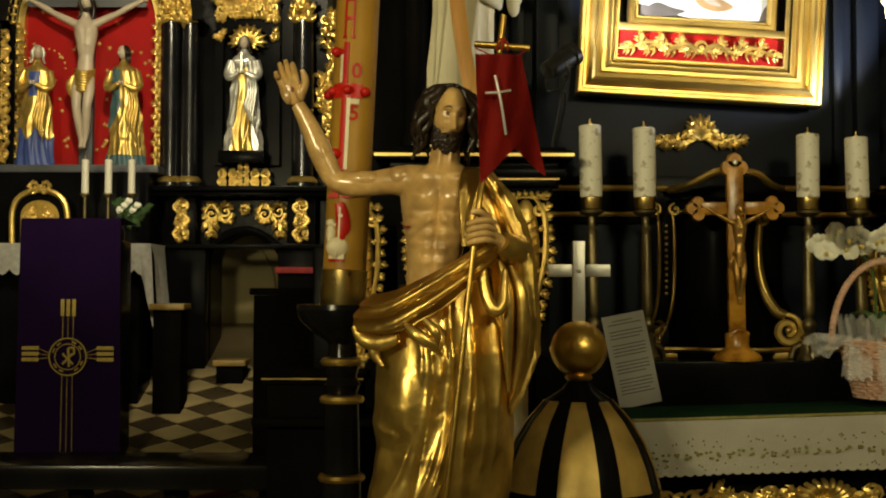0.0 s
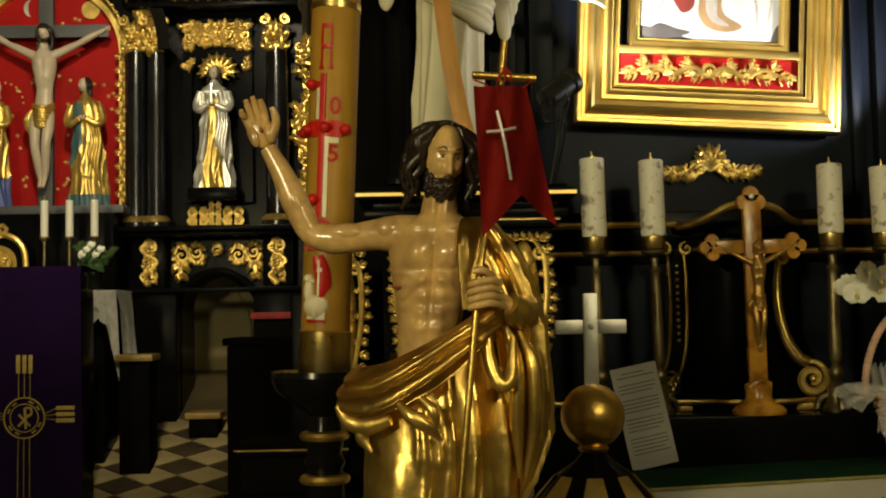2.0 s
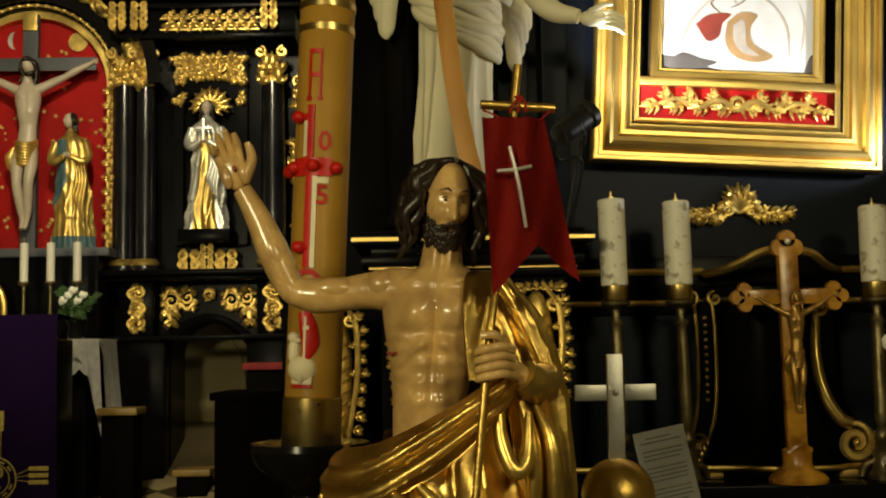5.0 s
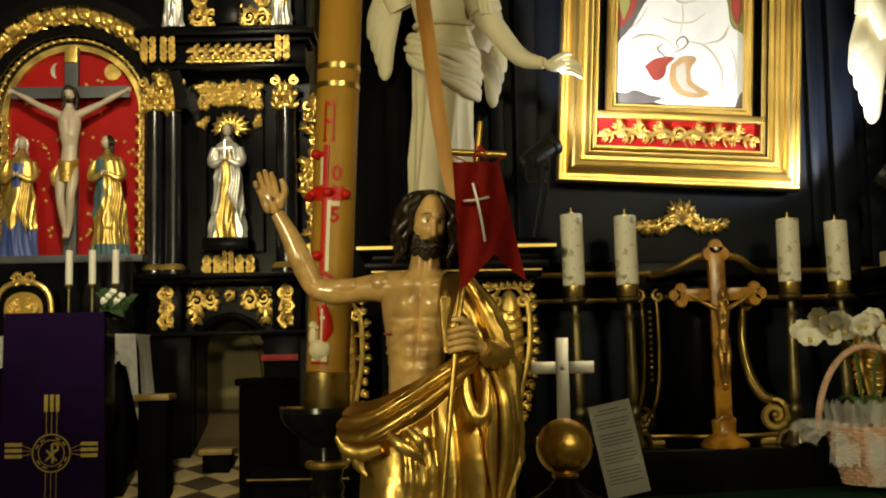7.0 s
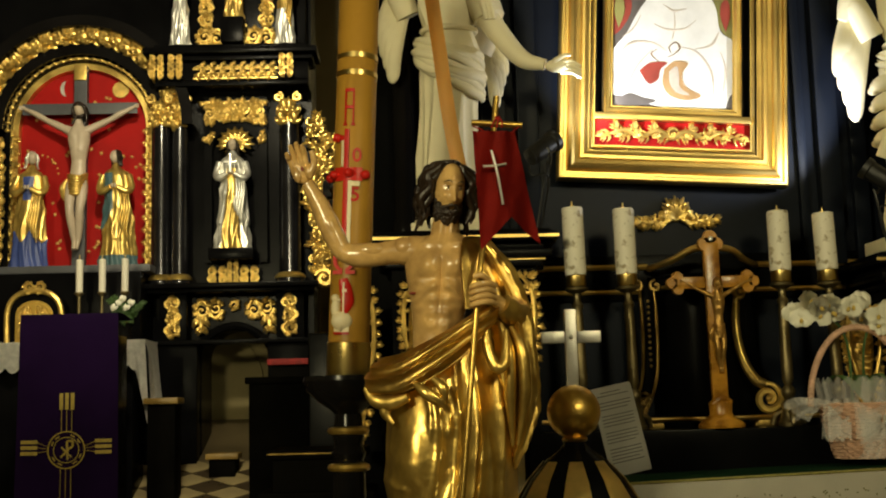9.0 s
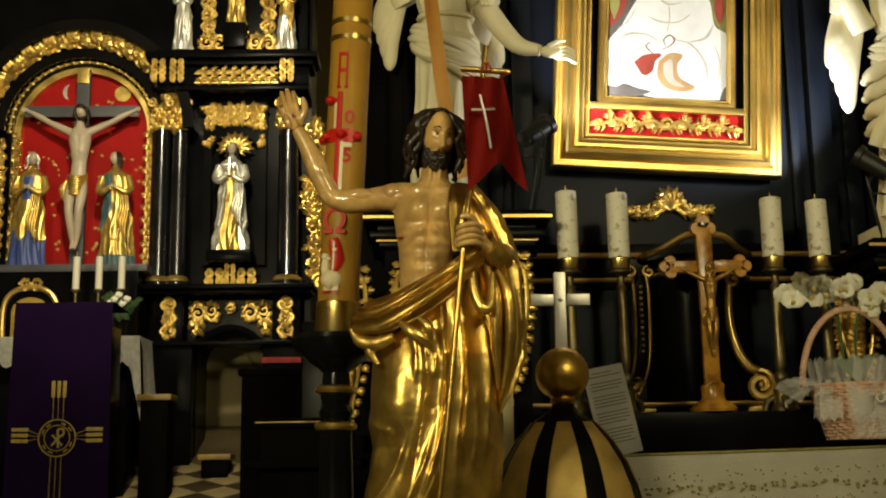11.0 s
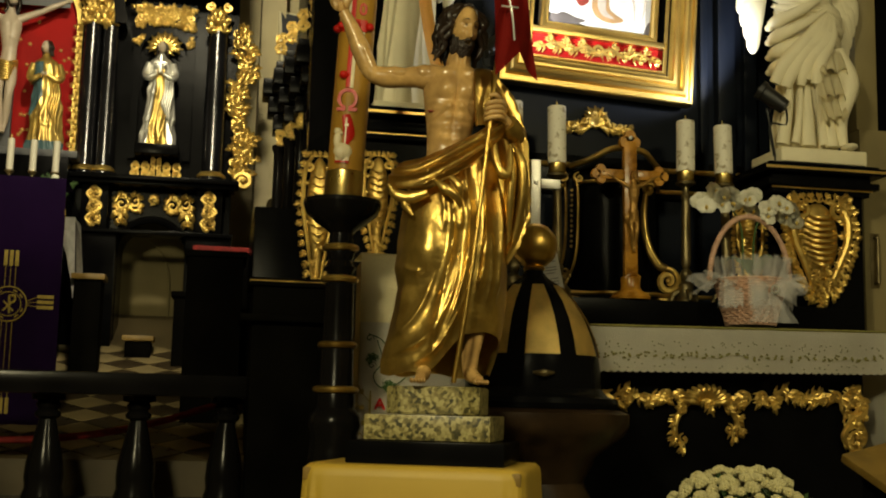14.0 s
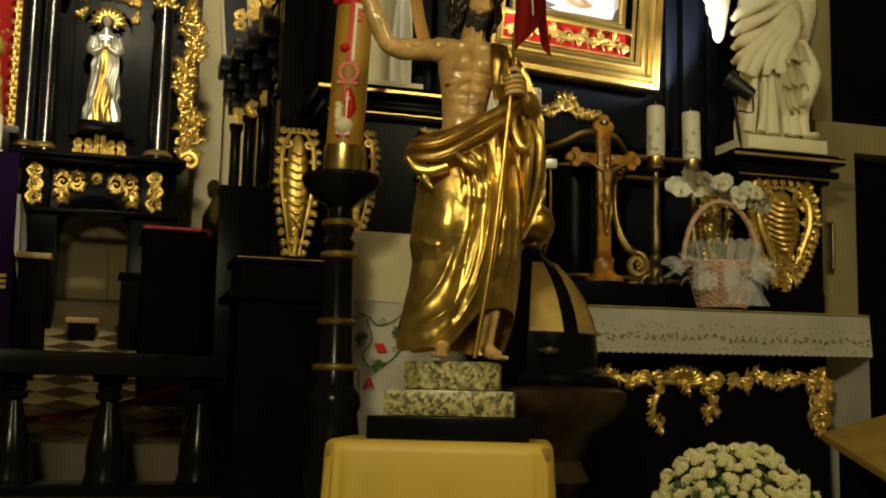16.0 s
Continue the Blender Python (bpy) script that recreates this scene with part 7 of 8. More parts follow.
        for x1, x2, r1, z2 in ((-0.40, -0.50, 0.030, 0.012), (-0.24, -0.33, 0.020, 0.02), (-0.14, -0.16, 0.034, 0.012), (0.02, 0.05, 0.022, 0.02), (0.13, 0.15, 0.030, 0.015)):
            tube(bm, [(x1 * 0.8 * w, -0.28 * w, 0.30 * h), (x1 * w, -0.34 * w, 0.15 * h), (x2 * w, -0.38 * w, z2 * h)], [0.006, r1 * 0.7, r1], 10, 0, 5, 0.6)
    feather_wing(bm, *wing_at)
    return bm


an = angel(B(), 1.18, 0.29, (0.385, 0.545), 4, (-0.13, 0.10, 0.86, -1, 0.30))
box(an, -0.14, 0.14, -0.12, 0.12, -0.035, 0.0, 0.006)
feather_wing(an, 0.13, 0.12, 0.72, 1, 0.26)
angel_l = tagged(link("statue", an, STONEWHITE, angle=60), "white painted winged statue with one arm held out", "statue")
angel_l.matrix_basis = pose(0.060, 3.50, 2.192)
an = angel(B(), 1.18, 0.34, None, 9, (-0.15, 0.02, 0.80, -1, 0.36), True)
box(an, -0.19, 0.19, -0.16, 0.12, -0.06, 0.0, 0.006)
feather_wing(an, 0.16, 0.08, 0.80, 1, 0.34)
angel_r = tagged(link("statue", an, STONEWHITE, angle=60), "white painted winged statue with gathered robe and bare leg", "statue")
angel_r.matrix_basis = pose(1.785, 3.50, 2.112)

# ---- spot lamps on the altar ----
def spot_lamp(at, target, foot):
    p = empty("spot_lamp", "small black spotlight aimed at the painting", "lamp", "altar spotlights", look(at, target))
    part("housing", lathe(B(), [(0.012, 0.06), (0.030, 0.055), (0.034, 0.0), (0.034, -0.05), (0.040, -0.055), (0.040, -0.075), (0.034, -0.075), (0.030, -0.06)], n=24), LAMPBLACK, p)
    inv = p.matrix_basis.inverted()
    f = inv @ Vector(foot)
    part("bracket", tube(B(), [(0.045, 0, 0.0), (0.048, -0.03, 0.01), (0.02, -0.055, 0.012), (0, -0.06, 0.012), tuple(f)], 0.005, 8, 0, 3), LAMPBLACK, p)
    part("cable", tube(B(), [(0, 0, 0.06), (0.02, -0.05, 0.10), (0.03, -0.09, 0.05), tuple(f + Vector((0.02, 0, 0)))], 0.004, 6), LAMPBLACK, p)
    return p


spot_lamp((0.375, 3.33, 2.43), (0.80, 3.55, 2.75), (0.36, 3.40, 2.157))
spot_lamp((1.575, 3.36, 2.31), (1.05, 3.55, 2.75), (1.60, 3.40, 2.052))

# ---- candles on the gradine ----
stickp = [(0.040, 0.0), (0.042, 0.012), (0.034, 0.02), (0.026, 0.05), (0.030, 0.075), (0.016, 0.09), (0.024, 0.11), (0.024, 0.125), (0.012, 0.14), (0.019, 0.16), (0.020, 0.19), (0.017, 0.40), (0.015, 0.42), (0.021, 0.435), (0.012, 0.45), (0.014, 0.475), (0.040, 0.488), (0.042, 0.496), (0.030, 0.500)]
for x, zt, ln in ((0.505, 2.243, -1.0), (0.683, 2.235, -0.8), (1.222, 2.215, 0.0), (1.402, 2.205, -1.4)):
    cs = empty("candlestick", "printed white candle in a tall slim brass candlestick", "candlestick", "altar candles", pose(x, 3.445, 1.461, 0, ln, 0))
    stick = part("stick", lathe(B(), stickp, n=20), AGED, cs)
    part("cup", lathe(B(), [(0.033, 0.501), (0.0345, 0.503), (0.0345, 0.54), (0.03, 0.541)], n=24), BRASS, cs)
    taper = part("candle", lathe(B(), [(0.0375, 0.5415), (0.0375, zt - 1.461 - 0.004), (0.034, zt - 1.461), (0.012, zt - 1.461 - 0.002)], n=28), CANDLE, cs)
    part("wick_holder", lathe(B(), [(0.008, zt - 1.463), (0.008, zt - 1.454), (0.003, zt - 1.452), (0.002, zt - 1.438)], n=10), BRASS, taper)
    for k in range(3):
        a = 2 * math.pi * k / 3 + 0.4
        part("foot", tube(B(), [(0.02 * math.cos(a), 0.02 * math.sin(a), 0.05), (0.05 * math.cos(a), 0.05 * math.sin(a), 0.035), (0.062 * math.cos(a), 0.062 * math.sin(a), 0.006)], [0.010, 0.012, 0.009], 8), AGED, stick)

# ---- gilded scroll brackets beside the drum ----
g = empty("scroll_bracket", "tall dark bracket edged with darkened gilding on the altar shelf", "bracket", m=pose(0.755, 3.545, 1.461))
side_line = [(0.028, 0.50), (0.034, 0.40), (0.030, 0.22), (0.008, 0.12), (-0.030, 0.06)]
for s in (1, -1):
    edge = bend([(x if s > 0 else x - 0.052, z) for x, z in side_line], 5)
    bm = tube(B(), [(x, -0.022, z) for x, z in edge], [0.005, 0.006, 0.006, 0.005], 8, 0, 1)
    part("gilded_edge", bm, DARKGOLD, g)
core = bend([(x - 0.026, z) for x, z in side_line], 5)
part("stem", tube(B(), [(x, -0.004, z) for x, z in core], [0.024, 0.024, 0.024, 0.020], 12, 0, 1, 0.7), BLACK, g)
bm = B()
for i in range(12):
    ball(bm, (0.006, -0.024, 0.22 + 0.021 * i), (0.006, 0.005, 0.006), 0, 7)
part("beading", bm, DARKGOLD, g)
bm = B()
for x, w in ((-0.032, -1), (0.036, 1)):
    curl(bm, x, 0.505, -0.02, 0.022, 1.2, 1.57, w, 0.007)
part("volute", bm, DARKGOLD, g)
bm = B()
for i in range(6):
    leaf(bm, -0.004 - 0.010 * i, 0.115 - 0.016 * i, -0.034, 0.075, 3.7 + 0.12 * i, 0.026, 0, 3)
box(bm, -0.10, 0.04, -0.04, 0.02, 0.0, 0.018, 0.004)
part("leaf_foot", bm, DARKGOLD, g)
g = empty("scroll_bracket", "slender gilded scroll bracket ending in a volute", "bracket", m=pose(1.085, 3.545, 1.461))
bm = tube(B(), [(0.004, 0, 0.48), (-0.008, -0.006, 0.38), (-0.004, -0.012, 0.29), (0.016, -0.020, 0.215), (0.048, -0.028, 0.160), (0.078, -0.030, 0.146)], [0.013, 0.015, 0.017, 0.018, 0.019, 0.018], 12, 0, 5, 0.7)
part("stem", bm, DARKGOLD, g)
bm = tube(B(), [(0.000, -0.014, 0.47), (-0.010, -0.020, 0.38), (-0.005, -0.027, 0.29), (0.016, -0.036, 0.215), (0.048, -0.044, 0.162)], 0.004, 8)
part("rib", bm, GOLD_ORN, g)
part("volute", curl(B(), 0.085, 0.095, -0.03, 0.055, 1.6, 1.9, -1, 0.014), GOLD_ORN, g)
part("small_volute", curl(B(), 0.012, 0.475, -0.01, 0.028, 1.3, 0.6, 1, 0.009), GOLD_ORN, g)
part("foot", box(B(), 0.03, 0.14, -0.05, 0.03, 0.0, 0.022, 0.004), DARKGOLD, g)

# ---- orange wooden crucifix ----
cr = empty("standing_crucifix", "orange varnished wooden crucifix on a round foot", "crucifix", m=pose(0.97, 3.40, 1.461, 0, -0.6, 0))
bm = B()
box(bm, -0.027, 0.027, -0.014, 0.014, 0.05, 0.64, 0.005)
for dx, dz in ((0, 0.660), (-0.020, 0.635), (0.020, 0.635)):
    t = lathe(B(), [(0.0, -0.013), (0.023, -0.013), (0.026, 0), (0.023, 0.013), (0.0, 0.013)], n=20)
    merge(bm, t, Matrix.Translation((dx, 0, dz)) @ Matrix.Rotation(math.pi / 2, 4, "X"))
part("upright", bm, AMBER, cr)
for s in (-1, 1):
    bm = box(B(), 0.028 if s > 0 else -0.125, 0.125 if s > 0 else -0.028, -0.014, 0.014, 0.480, 0.522, 0.005)
    for dx, dz in ((0.142, 0.501), (0.122, 0.521), (0.122, 0.481)):
        t = lathe(B(), [(0.0, -0.013), (0.019, -0.013), (0.022, 0), (0.019, 0.013), (0.0, 0.013)], n=20)
        merge(bm, t, Matrix.Translation((s * dx, 0, dz)) @ Matrix.Rotation(math.pi / 2, 4, "X"))
    part("arm", bm, AMBER, cr)
part("foot", lathe(B(), [(0.078, 0.0), (0.080, 0.010), (0.070, 0.022), (0.045, 0.036), (0.038, 0.05), (0.040, 0.085), (0.034, 0.092), (0.0, 0.093)], n=36), AMBER, cr)
part("medallion", ball(B(), (0, -0.017, 0.652), (0.009, 0.004, 0.009), 0, 12), SILVERLEAF, cr)
fb = crucified(B())
fig2 = link("statue", fb, [AMBERGOLD, AMBERGOLD, AMBERGOLD], angle=60)
tagged(fig2, "small bronzed figure fixed to the orange crucifix", "statue")
fig2.matrix_basis = pose(0.974, 3.40, 1.461 + 0.185) @ Matrix.Diagonal((0.40, 0.36, 0.42, 1))
part("knot", tube(B(), [(-0.03, -0.02, 0.08), (0, -0.03, 0.10), (0.03, -0.02, 0.085)], 0.010, 8), AMBER, cr)

# ---- printed sheet leaning on the altar ----
sheet = empty("paper_sheet", "white printed paper sheet leaning against the altar shelf", "paper", m=pose(0.640, 3.325, 1.320, -4, -11.0, 4))
bm = B()
rows = [[(-0.070 + 0.14 * i / 6, 0.001 * math.sin(j * 0.5 + i * 0.4), 0.30 * j / 8) for i in range(7)] for j in range(9)]
grid_faces(bm, rows, closed=False)
bmesh.ops.solidify(bm, geom=bm.faces[:], thickness=0.0008)
part("sheet", bm, PAPER, sheet)
rnd = random.Random(11)
bm = B()
for j in range(22):
    if j in (2, 6, 11, 16):
        continue
    w = 0.055 if j else 0.04
    e = w * rnd.uniform(0.5, 1.0) if j % 5 == 0 else w
    box(bm, -w, e, -0.0028, -0.0020, 0.278 - 0.0112 * j, 0.2815 - 0.0112 * j)
lines = part("printed_text", bm, INK, sheet)
lines["kind"] = "stuff"

# ---- basket of orchids ----
bk = empty("flower_basket", "pink wicker basket of white orchids wrapped in tulle with a bow", "basket", m=pose(1.375, 3.185, 1.357))
bm = B()
for j in range(17):
    z = 0.006 + 0.0105 * j
    r = 0.088 + 0.045 * j / 16
    n = 44
    tube(bm, [((r + 0.004 * (1 if (i + j) % 2 else -1)) * math.cos(2 * math.pi * i / n), (r + 0.004 * (1 if (i + j) % 2 else -1)) * math.sin(2 * math.pi * i / n), z) for i in range(n + 1)], 0.0058, 5, 0, 1)
lathe(bm, [(0.084, 0.002), (0.084, 0.006), (0.124, 0.175), (0.122, 0.175)], n=32)
part("woven_body", bm, WICKER, bk)
bm = B()
pts = [(0.165 * math.cos(math.pi * i / 16), 0, 0.17 + 0.255 * math.sin(math.pi * i / 16)) for i in range(17)]
tube(bm, pts, 0.010, 8, 0, 2)
for k in range(46):
    a = math.pi * (k + 0.5) / 46
    c = (0.165 * math.cos(a), 0, 0.17 + 0.255 * math.sin(a))
    ball(bm, c, (0.0125, 0.0125, 0.006), 0, 6, Matrix.Rotation(-a, 3, "Y"))
part("handle", bm, WICKER, bk)
bm = B()
n = 140
rings = []
rnd = random.Random(21)
for j in range(9):
    t = j / 8
    ring = []
    for i in range(n):
        a = 2 * math.pi * i / n
        rr = 0.118 + 0.085 * t + (0.008 + 0.030 * t) * math.sin(17 * a + 3 * math.sin(3 * a)) + 0.012 * t * math.sin(41 * a)
        zz = 0.165 + 0.050 * t * (1 + 0.6 * math.sin(9 * a + 1)) - 0.055 * t * t + 0.010 * math.sin(29 * a) * t
        ring.append((rr * math.cos(a), rr * math.sin(a) * 0.75, zz))
    rings.append(ring)
grid_faces(bm, rings, caps=False)
for k in range(16):
    a = rnd.uniform(math.pi, 2 * math.pi)
    c, s = math.cos(a), math.sin(a)
    r0 = 0.13
    rows = [[(r0 * c + (u - 0.5) * 0.09 * -s + 0.02 * c * v, r0 * s * 0.8 + (u - 0.5) * 0.05 * c + 0.03 * s * v, 0.185 + (0.07 if k % 3 else -0.12) * v + 0.010 * math.sin(u * 14 + k)) for u in [q / 8 for q in range(9)]] for v in [q / 4 for q in range(5)]]
    grid_faces(bm, rows, closed=False)
part("tulle_wrap", bm, TULLE, bk, "sheer white tulle")
bm = B()
for s in (-1, 1):
    for k in range(4):
        rows = [[(0.02 + s * (0.012 + 0.085 * v) * (1.0 - 0.12 * k), -0.142 - 0.02 * math.sin(v * 3.1) + 0.006 * k, 0.125 + (u - 0.5) * (0.03 + 0.09 * v) + 0.02 * k * s * v + 0.004 * math.sin(u * 19)) for u in [q / 8 for q in range(9)]] for v in [q / 6 for q in range(7)]]
        grid_faces(bm, rows, closed=False)
for x1 in (-0.045, 0.01, 0.06, 0.09):
    rows = [[(0.02 + (x1 - 0.02) * v + (u - 0.5) * (0.02 + 0.045 * v), -0.145 - 0.008 * math.sin(v * 4 + u * 5), 0.12 - 0.115 * v) for u in [q / 6 for q in range(7)]] for v in [q / 6 for q in range(7)]]
    grid_faces(bm, rows, closed=False)
part("bow", bm, TULLE, bk)
bm = B()
for i in range(16):
    a = i * 0.39
    ball(bm, (0.02 + 0.014 * math.cos(a), -0.165, 0.128 + 0.014 * math.sin(a)), 0.0045, 0, 6)
part("brooch", bm, SILVERLEAF, bk)


def orchid(seed):
    """A five-petalled orchid facing forward."""
    r = random.Random(seed)
    bm = B()
    for k, (a, l, w) in enumerate(((1.57, 0.036, 0.017), (0.25, 0.040, 0.026), (2.89, 0.040, 0.026), (-0.85, 0.033, 0.015), (-2.29, 0.033, 0.015))):
        rows = []
        for i in range(6):
            t = i / 5
            ww = w * math.sin(math.pi * (0.10 + 0.82 * t)) ** 0.7
            rows.append([(math.cos(a) * l * t - math.sin(a) * ww * u, -0.010 * math.sin(t * 2.4) + 0.007 * abs(u) * t, math.sin(a) * l * t + math.cos(a) * ww * u) for u in (-1, -0.5, 0, 0.5, 1)])
        grid_faces(bm, rows, closed=False)
    bmesh.ops.solidify(bm, geom=bm.faces[:], thickness=0.0012)
    ball(bm, (0, -0.014, -0.006), (0.006, 0.008, 0.009), 1, 8)
    return bm


ORC = mat("yellow_orchid_lip", (0.55, 0.40, 0.10), 0.5, 0, 0.2, 30, 0.2, 60)
oc = link("orchid", orchid(1), [PETAL, ORC], bk, angle=70)
oc.matrix_basis = pose(-0.185, -0.02, 0.455, 10, 0, -20)
rnd = random.Random(14)
for i in range(22):
    t = i / 21
    o = new("orchid", oc.data)
    o.parent = bk
    o.matrix_basis = pose(-0.19 + 0.39 * t + rnd.uniform(-.012, .012), rnd.uniform(-.05, .03), 0.47 + 0.03 * math.sin(t * 5) + rnd.uniform(-.04, .035), rnd.uniform(-25, 25), rnd.uniform(-40, 40), rnd.uniform(-40, 40))
bm = B()
for s in (-1, 1):
    tube(bm, [(0.02 * s, 0.02, 0.15), (0.03 * s, 0.01, 0.38), (0.10 * s, 0, 0.47), (0.19 * s, -0.01, 0.46)], [0.005, 0.004, 0.003], 6)
for k in range(7):
    a = rnd.uniform(0, 6.28)
    rows = [[(0.02 + math.cos(a) * 0.15 * t - math.sin(a) * 0.020 * u * math.sin(math.pi * min(1, t + 0.1)), math.sin(a) * 0.10 * t, 0.17 + 0.10 * math.sin(t * 2.4)) for u in (-1, 0, 1)] for t in [q / 6 for q in range(7)]]
    grid_faces(bm, rows, closed=False)
part("stems_and_leaves", bm, STEM, bk)

# ---- chrysanthemums on a stand ----
pot = empty("chrysanthemum_pot", "round mass of cream chrysanthemums in a pot", "flowers", m=pose(0.975, 2.42, 0.175))
part("pot_stand", lathe(B(), [(0.16, -0.175), (0.16, -0.15), (0.13, -0.03), (0.15, -0.002)], n=24), WOOD, pot)
part("pot", lathe(B(), [(0.11, 0.0), (0.15, 0.30), (0.16, 0.32), (0.15, 0.32), (0.10, 0.30)], n=28), FONTSTONE, pot)
bm = B()
for i in range(60):
    a, u = rnd.uniform(0, 6.28), rnd.uniform(0, 1)
    r = 0.235 * math.sqrt(u)
    zz = 0.37 + 0.26 * math.sqrt(max(0, 1 - (r / 0.27) ** 2))
    leaf(bm, r * math.cos(a), zz, r * math.sin(a), 0.05, rnd.uniform(0, 6.28), 0.02, 0, 2)
lathe(bm, [(0.10, 0.30), (0.20, 0.38), (0.205, 0.46), (0.165, 0.54), (0.08, 0.585), (0.0, 0.59)], n=24)
part("foliage", bm, STEM, pot)
bm = B()
for ring_n, rr, zz, tilt in ((11, 0.0145, 0.000, 0.2), (9, 0.0125, 0.006, 0.6), (6, 0.0075, 0.0105, 1.0)):
    for i in range(ring_n):
        a = 2 * math.pi * i / ring_n + rr * 40
        ball(bm, (rr * math.cos(a), rr * math.sin(a), zz), (0.0062, 0.0046, 0.0052), 0, 6, Matrix.Rotation(a, 3, "Z"))
ball(bm, (0, 0, 0.006), (0.010, 0.010, 0.007), 0, 8)
mm = link("chrysanthemum", bm, MUM, pot, angle=60)
k = 0
for i in range(285):
    u = (i + 0.5) / 285
    ph = math.acos(1 - 0.95 * u)
    a = i * 2.39996 + rnd.uniform(-0.07, 0.07)
    ph = max(0.02, ph + rnd.uniform(-0.06, 0.06))
    nrm = Vector((math.sin(ph) * math.cos(a), math.sin(ph) * math.sin(a), math.cos(ph) * 0.95)).normalized()
    p = Vector((0.262 * math.sin(ph) * math.cos(a), 0.262 * math.sin(ph) * math.sin(a), 0.40 + 0.275 * math.cos(ph)))
    m = Matrix.Translation(p + nrm * rnd.uniform(-.022, .012)) @ nrm.to_track_quat("Z", "Y").to_matrix().to_4x4() @ Matrix.Diagonal((*[rnd.uniform(0.75, 1.25)] * 3, 1))
    o = mm if k == 0 else new("chrysanthemum", mm.data)
    o.parent = pot
    o.matrix_basis = m
    k += 1

# ---- cream-draped ambo ----
ambo = empty("ambo", "ambo draped with a cream embroidered cloth", "ambo", m=pose(0.045, 2.94, 0))
part("body", box(B(), -0.19, 0.19, 0.012, 0.25, 0.162, 1.52, 0.01), WOOD, ambo)
bm = B()
rows = [[(-0.202 + 0.404 * i / 24, y + 0.003 * math.sin(i * 0.8) * (1.6 - z), z) for i in range(25)] for z, y in ((1.535, 0.25), (1.538, 0.02), (1.530, 0.003), (1.48, 0.0), (1.30, -0.002))]
grid_faces(bm, rows, closed=False)
bmesh.ops.solidify(bm, geom=bm.faces[:], thickness=0.004)
part("upper_cloth", bm, CREAMCLOTH, ambo, angle=60)
bm = B()
rows = [[(-0.198 + 0.396 * i / 24, 0.004 + 0.004 * math.sin(i * 0.6) * (1.4 - z), z) for i in range(25)] for z in (1.31, 1.1, 0.9, 0.70, 0.55)]
grid_faces(bm, rows, closed=False)
bmesh.ops.solidify(bm, geom=bm.faces[:], thickness=0.003)
lower_cloth = part("lower_cloth", bm, LINEN, ambo, angle=60)
bm = B()
YA = -0.004
tube(bm, [(-0.17, YA, 1.26), (-0.13, YA, 1.245), (-0.10, YA, 1.22), (-0.05, YA, 1.235), (-0.02, YA, 1.26)], 0.0022, 5)
tube(bm, [(-0.14, YA, 1.24), (-0.12, YA, 1.17), (-0.15, YA, 1.12), (-0.12, YA, 1.08), (-0.06, YA, 1.10), (0.0, YA, 1.16)], 0.0022, 5)
for x, z in ((-0.165, 1.245), (-0.085, 1.235), (-0.155, 1.155), (-0.105, 1.10), (-0.04, 1.14)):
    curl(bm, x, z, YA, 0.014, 1.2, x * 40, 1, 0.0018)
part("vine_embroidery", bm, STEM, lower_cloth)
for x, z in ((-0.155, 1.175), (-0.095, 1.085), (-0.03, 1.20)):
    bm = B()
    for k in range(5):
        leaf(bm, x, z, YA, 0.024, 0.3 + k * 0.9, 0.011, 0, 2)
    part("embroidered_leaf", bm, STEM, lower_cloth)
bm = B()
for k in range(9):
    ball(bm, (-0.105 + 0.011 * (k % 3) + 0.005 * (k // 3), YA, 1.155 - 0.010 * (k // 3)), (0.006, 0.002, 0.006), 0, 6)
part("embroidered_grapes", bm, REDWAX, lower_cloth)
lettering("letter", "A", 0.055, pose(-0.125, YA - 0.002, 1.025, 90, 0, 0), REDWAX, lower_cloth, 0.001)
bm = B()
box(bm, -0.160, -0.155, YA - 0.001, YA + 0.002, 0.985, 1.07)
part("stitched_bar", bm, EMBROID, lower_cloth)
for x, z, a in ((-0.185, 1.06, 2.1), (-0.18, 1.01, 2.6), (-0.175, 0.96, 2.9), (-0.19, 0.93, 3.3)):
    bm = B()
    tube(bm, [(x + 0.03, YA, z - 0.03), (x, YA, z)], 0.0015, 5, 0, 1)
    leaf(bm, x, z, YA, 0.035, a, 0.010, 0, 4)
    part("embroidered_wheat", bm, EMBROID, lower_cloth)

# ---- orange ribbon hanging in front of the altar ----
bm = B()
path = smooth_path([(-0.12, 3.06, 4.6), (-0.065, 3.05, 3.6), (-0.015, 3.04, 3.05), (0.022, 3.02, 2.72), (0.052, 3.01, 2.46), (0.085, 3.00, 2.28), (0.115, 3.0, 2.19)], 6)
rows = []
for i, p in enumerate(path):
    d = (path[min(i + 1, len(path) - 1)] - path[max(0, i - 1)]).normalized()
    s = Vector((-d.z, 0, d.x)).normalized() * 0.023
    rows.append([p - s + Vector((0, 0.004, 0)), p - s * 0.5, p + Vector((0, -0.003, 0)), p + s * 0.5, p + s + Vector((0, 0.004, 0))])
grid_faces(bm, rows, closed=False)
bmesh.ops.solidify(bm, geom=bm.faces[:], thickness=0.0015)
ribbon = tagged(link("ribbon", bm, IVORY, angle=60), "long orange satin ribbon hanging from the ceiling", "ribbon")

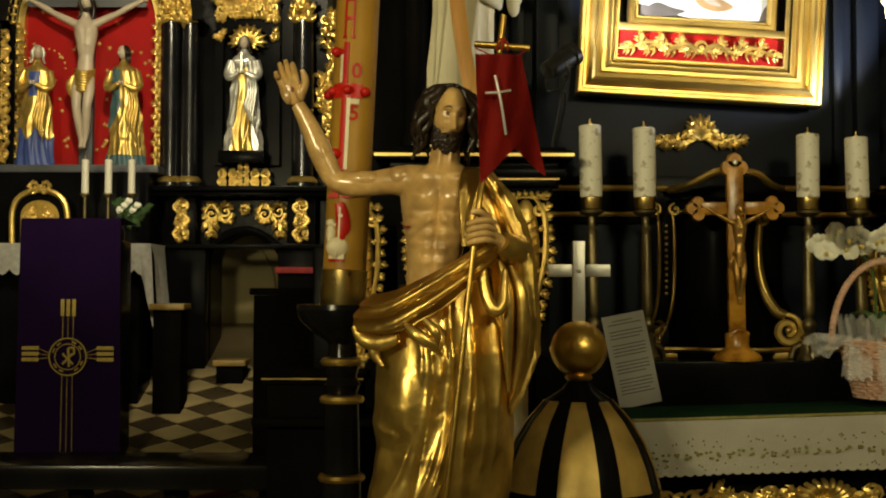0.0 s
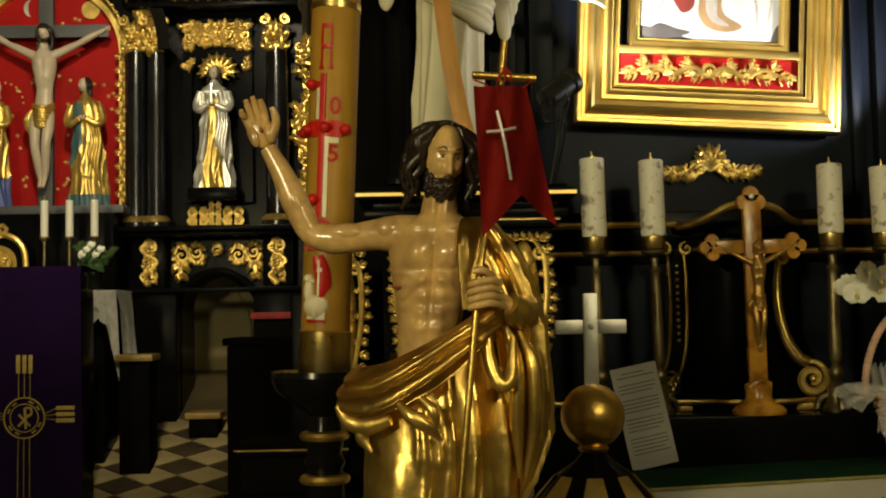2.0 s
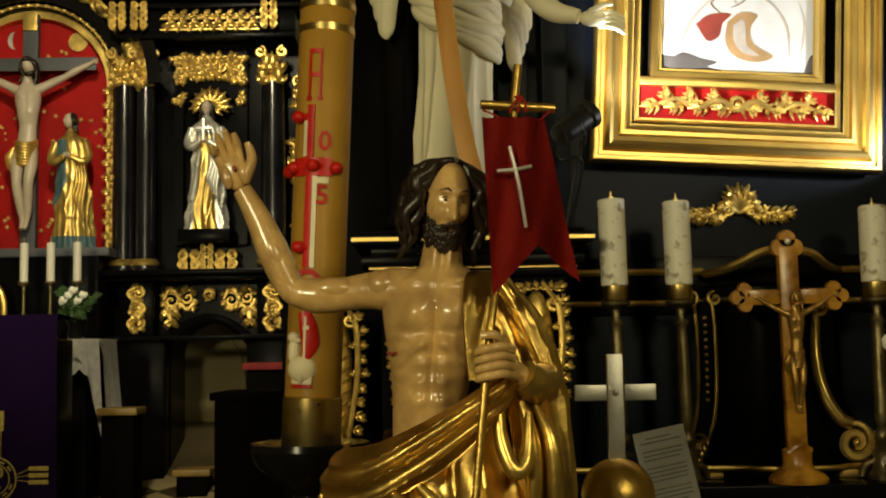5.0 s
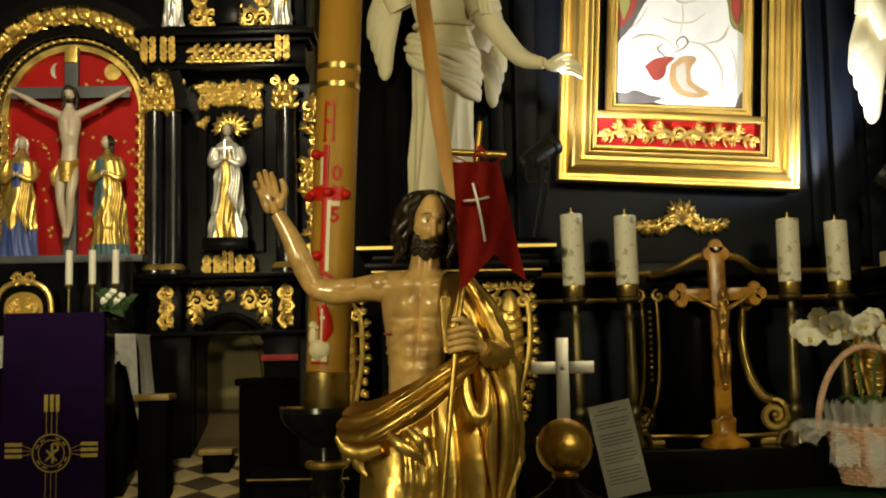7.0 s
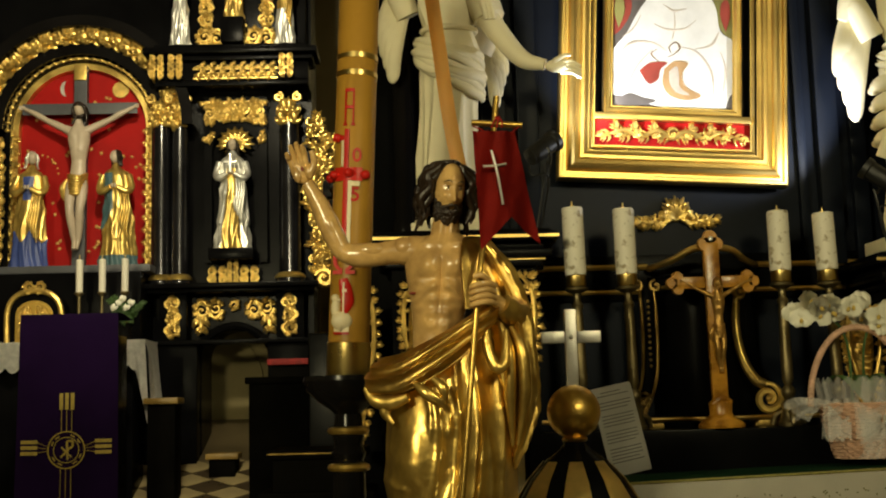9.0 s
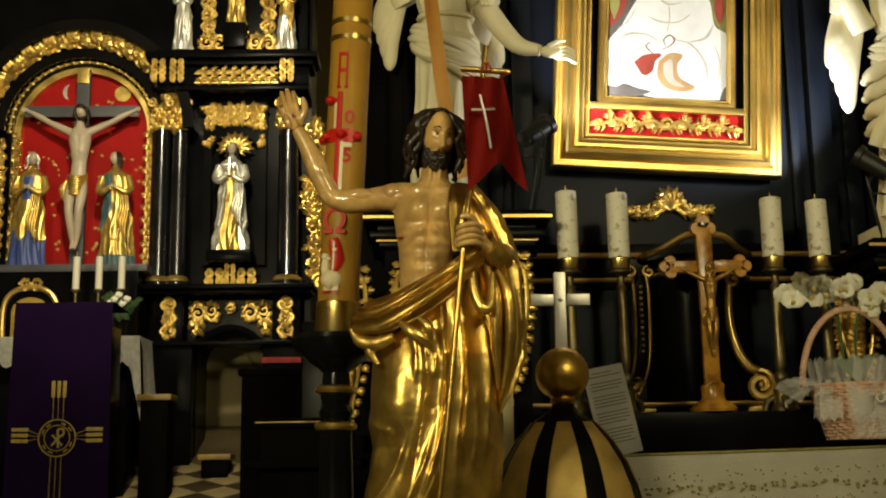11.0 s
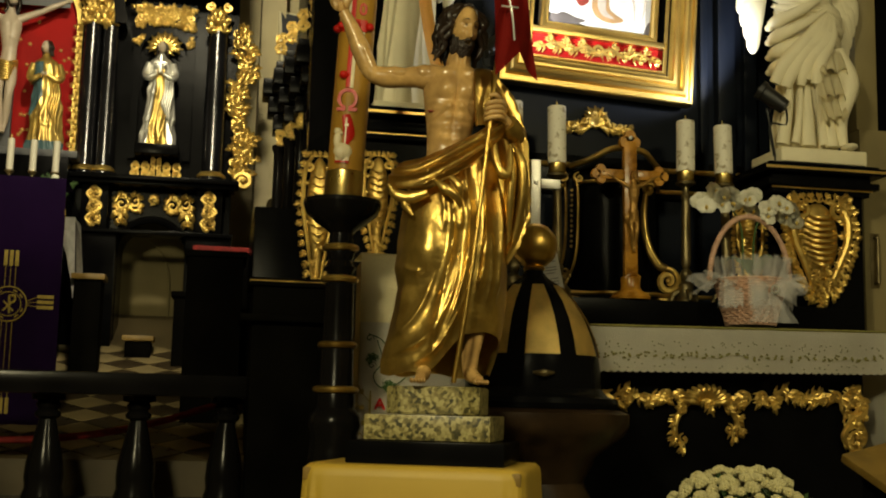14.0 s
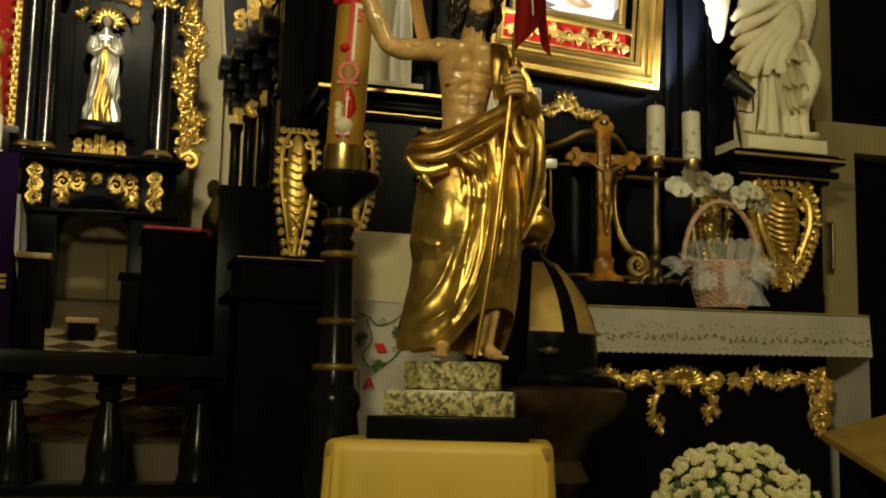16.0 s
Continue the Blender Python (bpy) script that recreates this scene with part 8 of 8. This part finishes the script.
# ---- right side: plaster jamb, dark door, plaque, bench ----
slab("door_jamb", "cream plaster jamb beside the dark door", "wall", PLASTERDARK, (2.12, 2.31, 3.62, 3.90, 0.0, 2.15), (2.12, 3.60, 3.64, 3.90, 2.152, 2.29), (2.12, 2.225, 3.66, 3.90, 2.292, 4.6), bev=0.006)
slab("door_1", "black panelled door in shadow", "door", BLACK, (2.312, 3.60, 3.78, 3.86, 0.0, 2.15))
slab("dark_plaque", "large dark memorial board in a plain frame", "plaque", BLACK, (2.228, 3.60, 3.71, 3.86, 2.292, 4.6))
hd = empty("wall_bracket", "small dark metal bracket fixed on the plaster jamb", "bracket", m=pose(2.165, 3.617, 1.70))
part("bar", tube(B(), [(0, 0, 0.10), (0, -0.025, 0.10), (0, -0.025, -0.10), (0, 0, -0.10)], 0.008, 8, 0, 1), AGED, hd)
part("back_plate", box(B(), -0.02, 0.02, -0.0015, 0.001, -0.12, 0.12, 0.0005), AGED, hd)
bench = empty("reading_desk", "brown oak desk with a sloping worn top", "desk", m=pose(1.410, 2.600, 0))
bm = box(B(), 0.0, 0.60, -0.42, 0.0, -0.03, 0.0, 0.006)
bm.transform(Matrix.Translation((0, 0, 0.900)) @ Matrix.Rotation(radians(-7.5), 4, "Y") @ Matrix.Rotation(radians(28.1), 4, "X") @ Matrix.Rotation(radians(10.7), 4, "Z"))
part("sloping_top", bm, WOOD, bench)
part("body", box(B(), 0.22, 0.62, -0.16, 0.03, 0.0, 0.700, 0.006), BLACK, bench)
part("back_board", box(B(), 0.10, 0.62, 0.032, 0.05, 0.0, 0.860, 0.006), BLACK, bench)
cable = empty("wall_speaker", "small cone-shaped fitting on the cream pilaster", "speaker", m=pose(-0.30, 6.19, 2.23))
part("cone", lathe(B(), [(0.012, 0.0), (0.022, 0.03), (0.045, 0.07), (0.045, 0.075)], n=20), AGED, cable).matrix_basis = pose(0, 0, 0, 90, 0, -40)
part("arm", tube(B(), [(0, 0.012, 0), (0.0, 0.0, 0.0)], 0.008, 8, 0, 1), AGED, cable)
pic = empty("wall_picture", "framed picture high on the pilaster, tilted forward", "picture", m=pose(-0.265, 6.12, 2.90, -12, 0, 20))
part("frame", box(B(), -0.06, 0.13, -0.02, 0.02, 0.0, 0.6, 0.006), STONEWHITE, pic)
part("picture", box(B(), -0.045, 0.115, -0.023, -0.0205, 0.015, 0.585), GREYWOOD, pic)
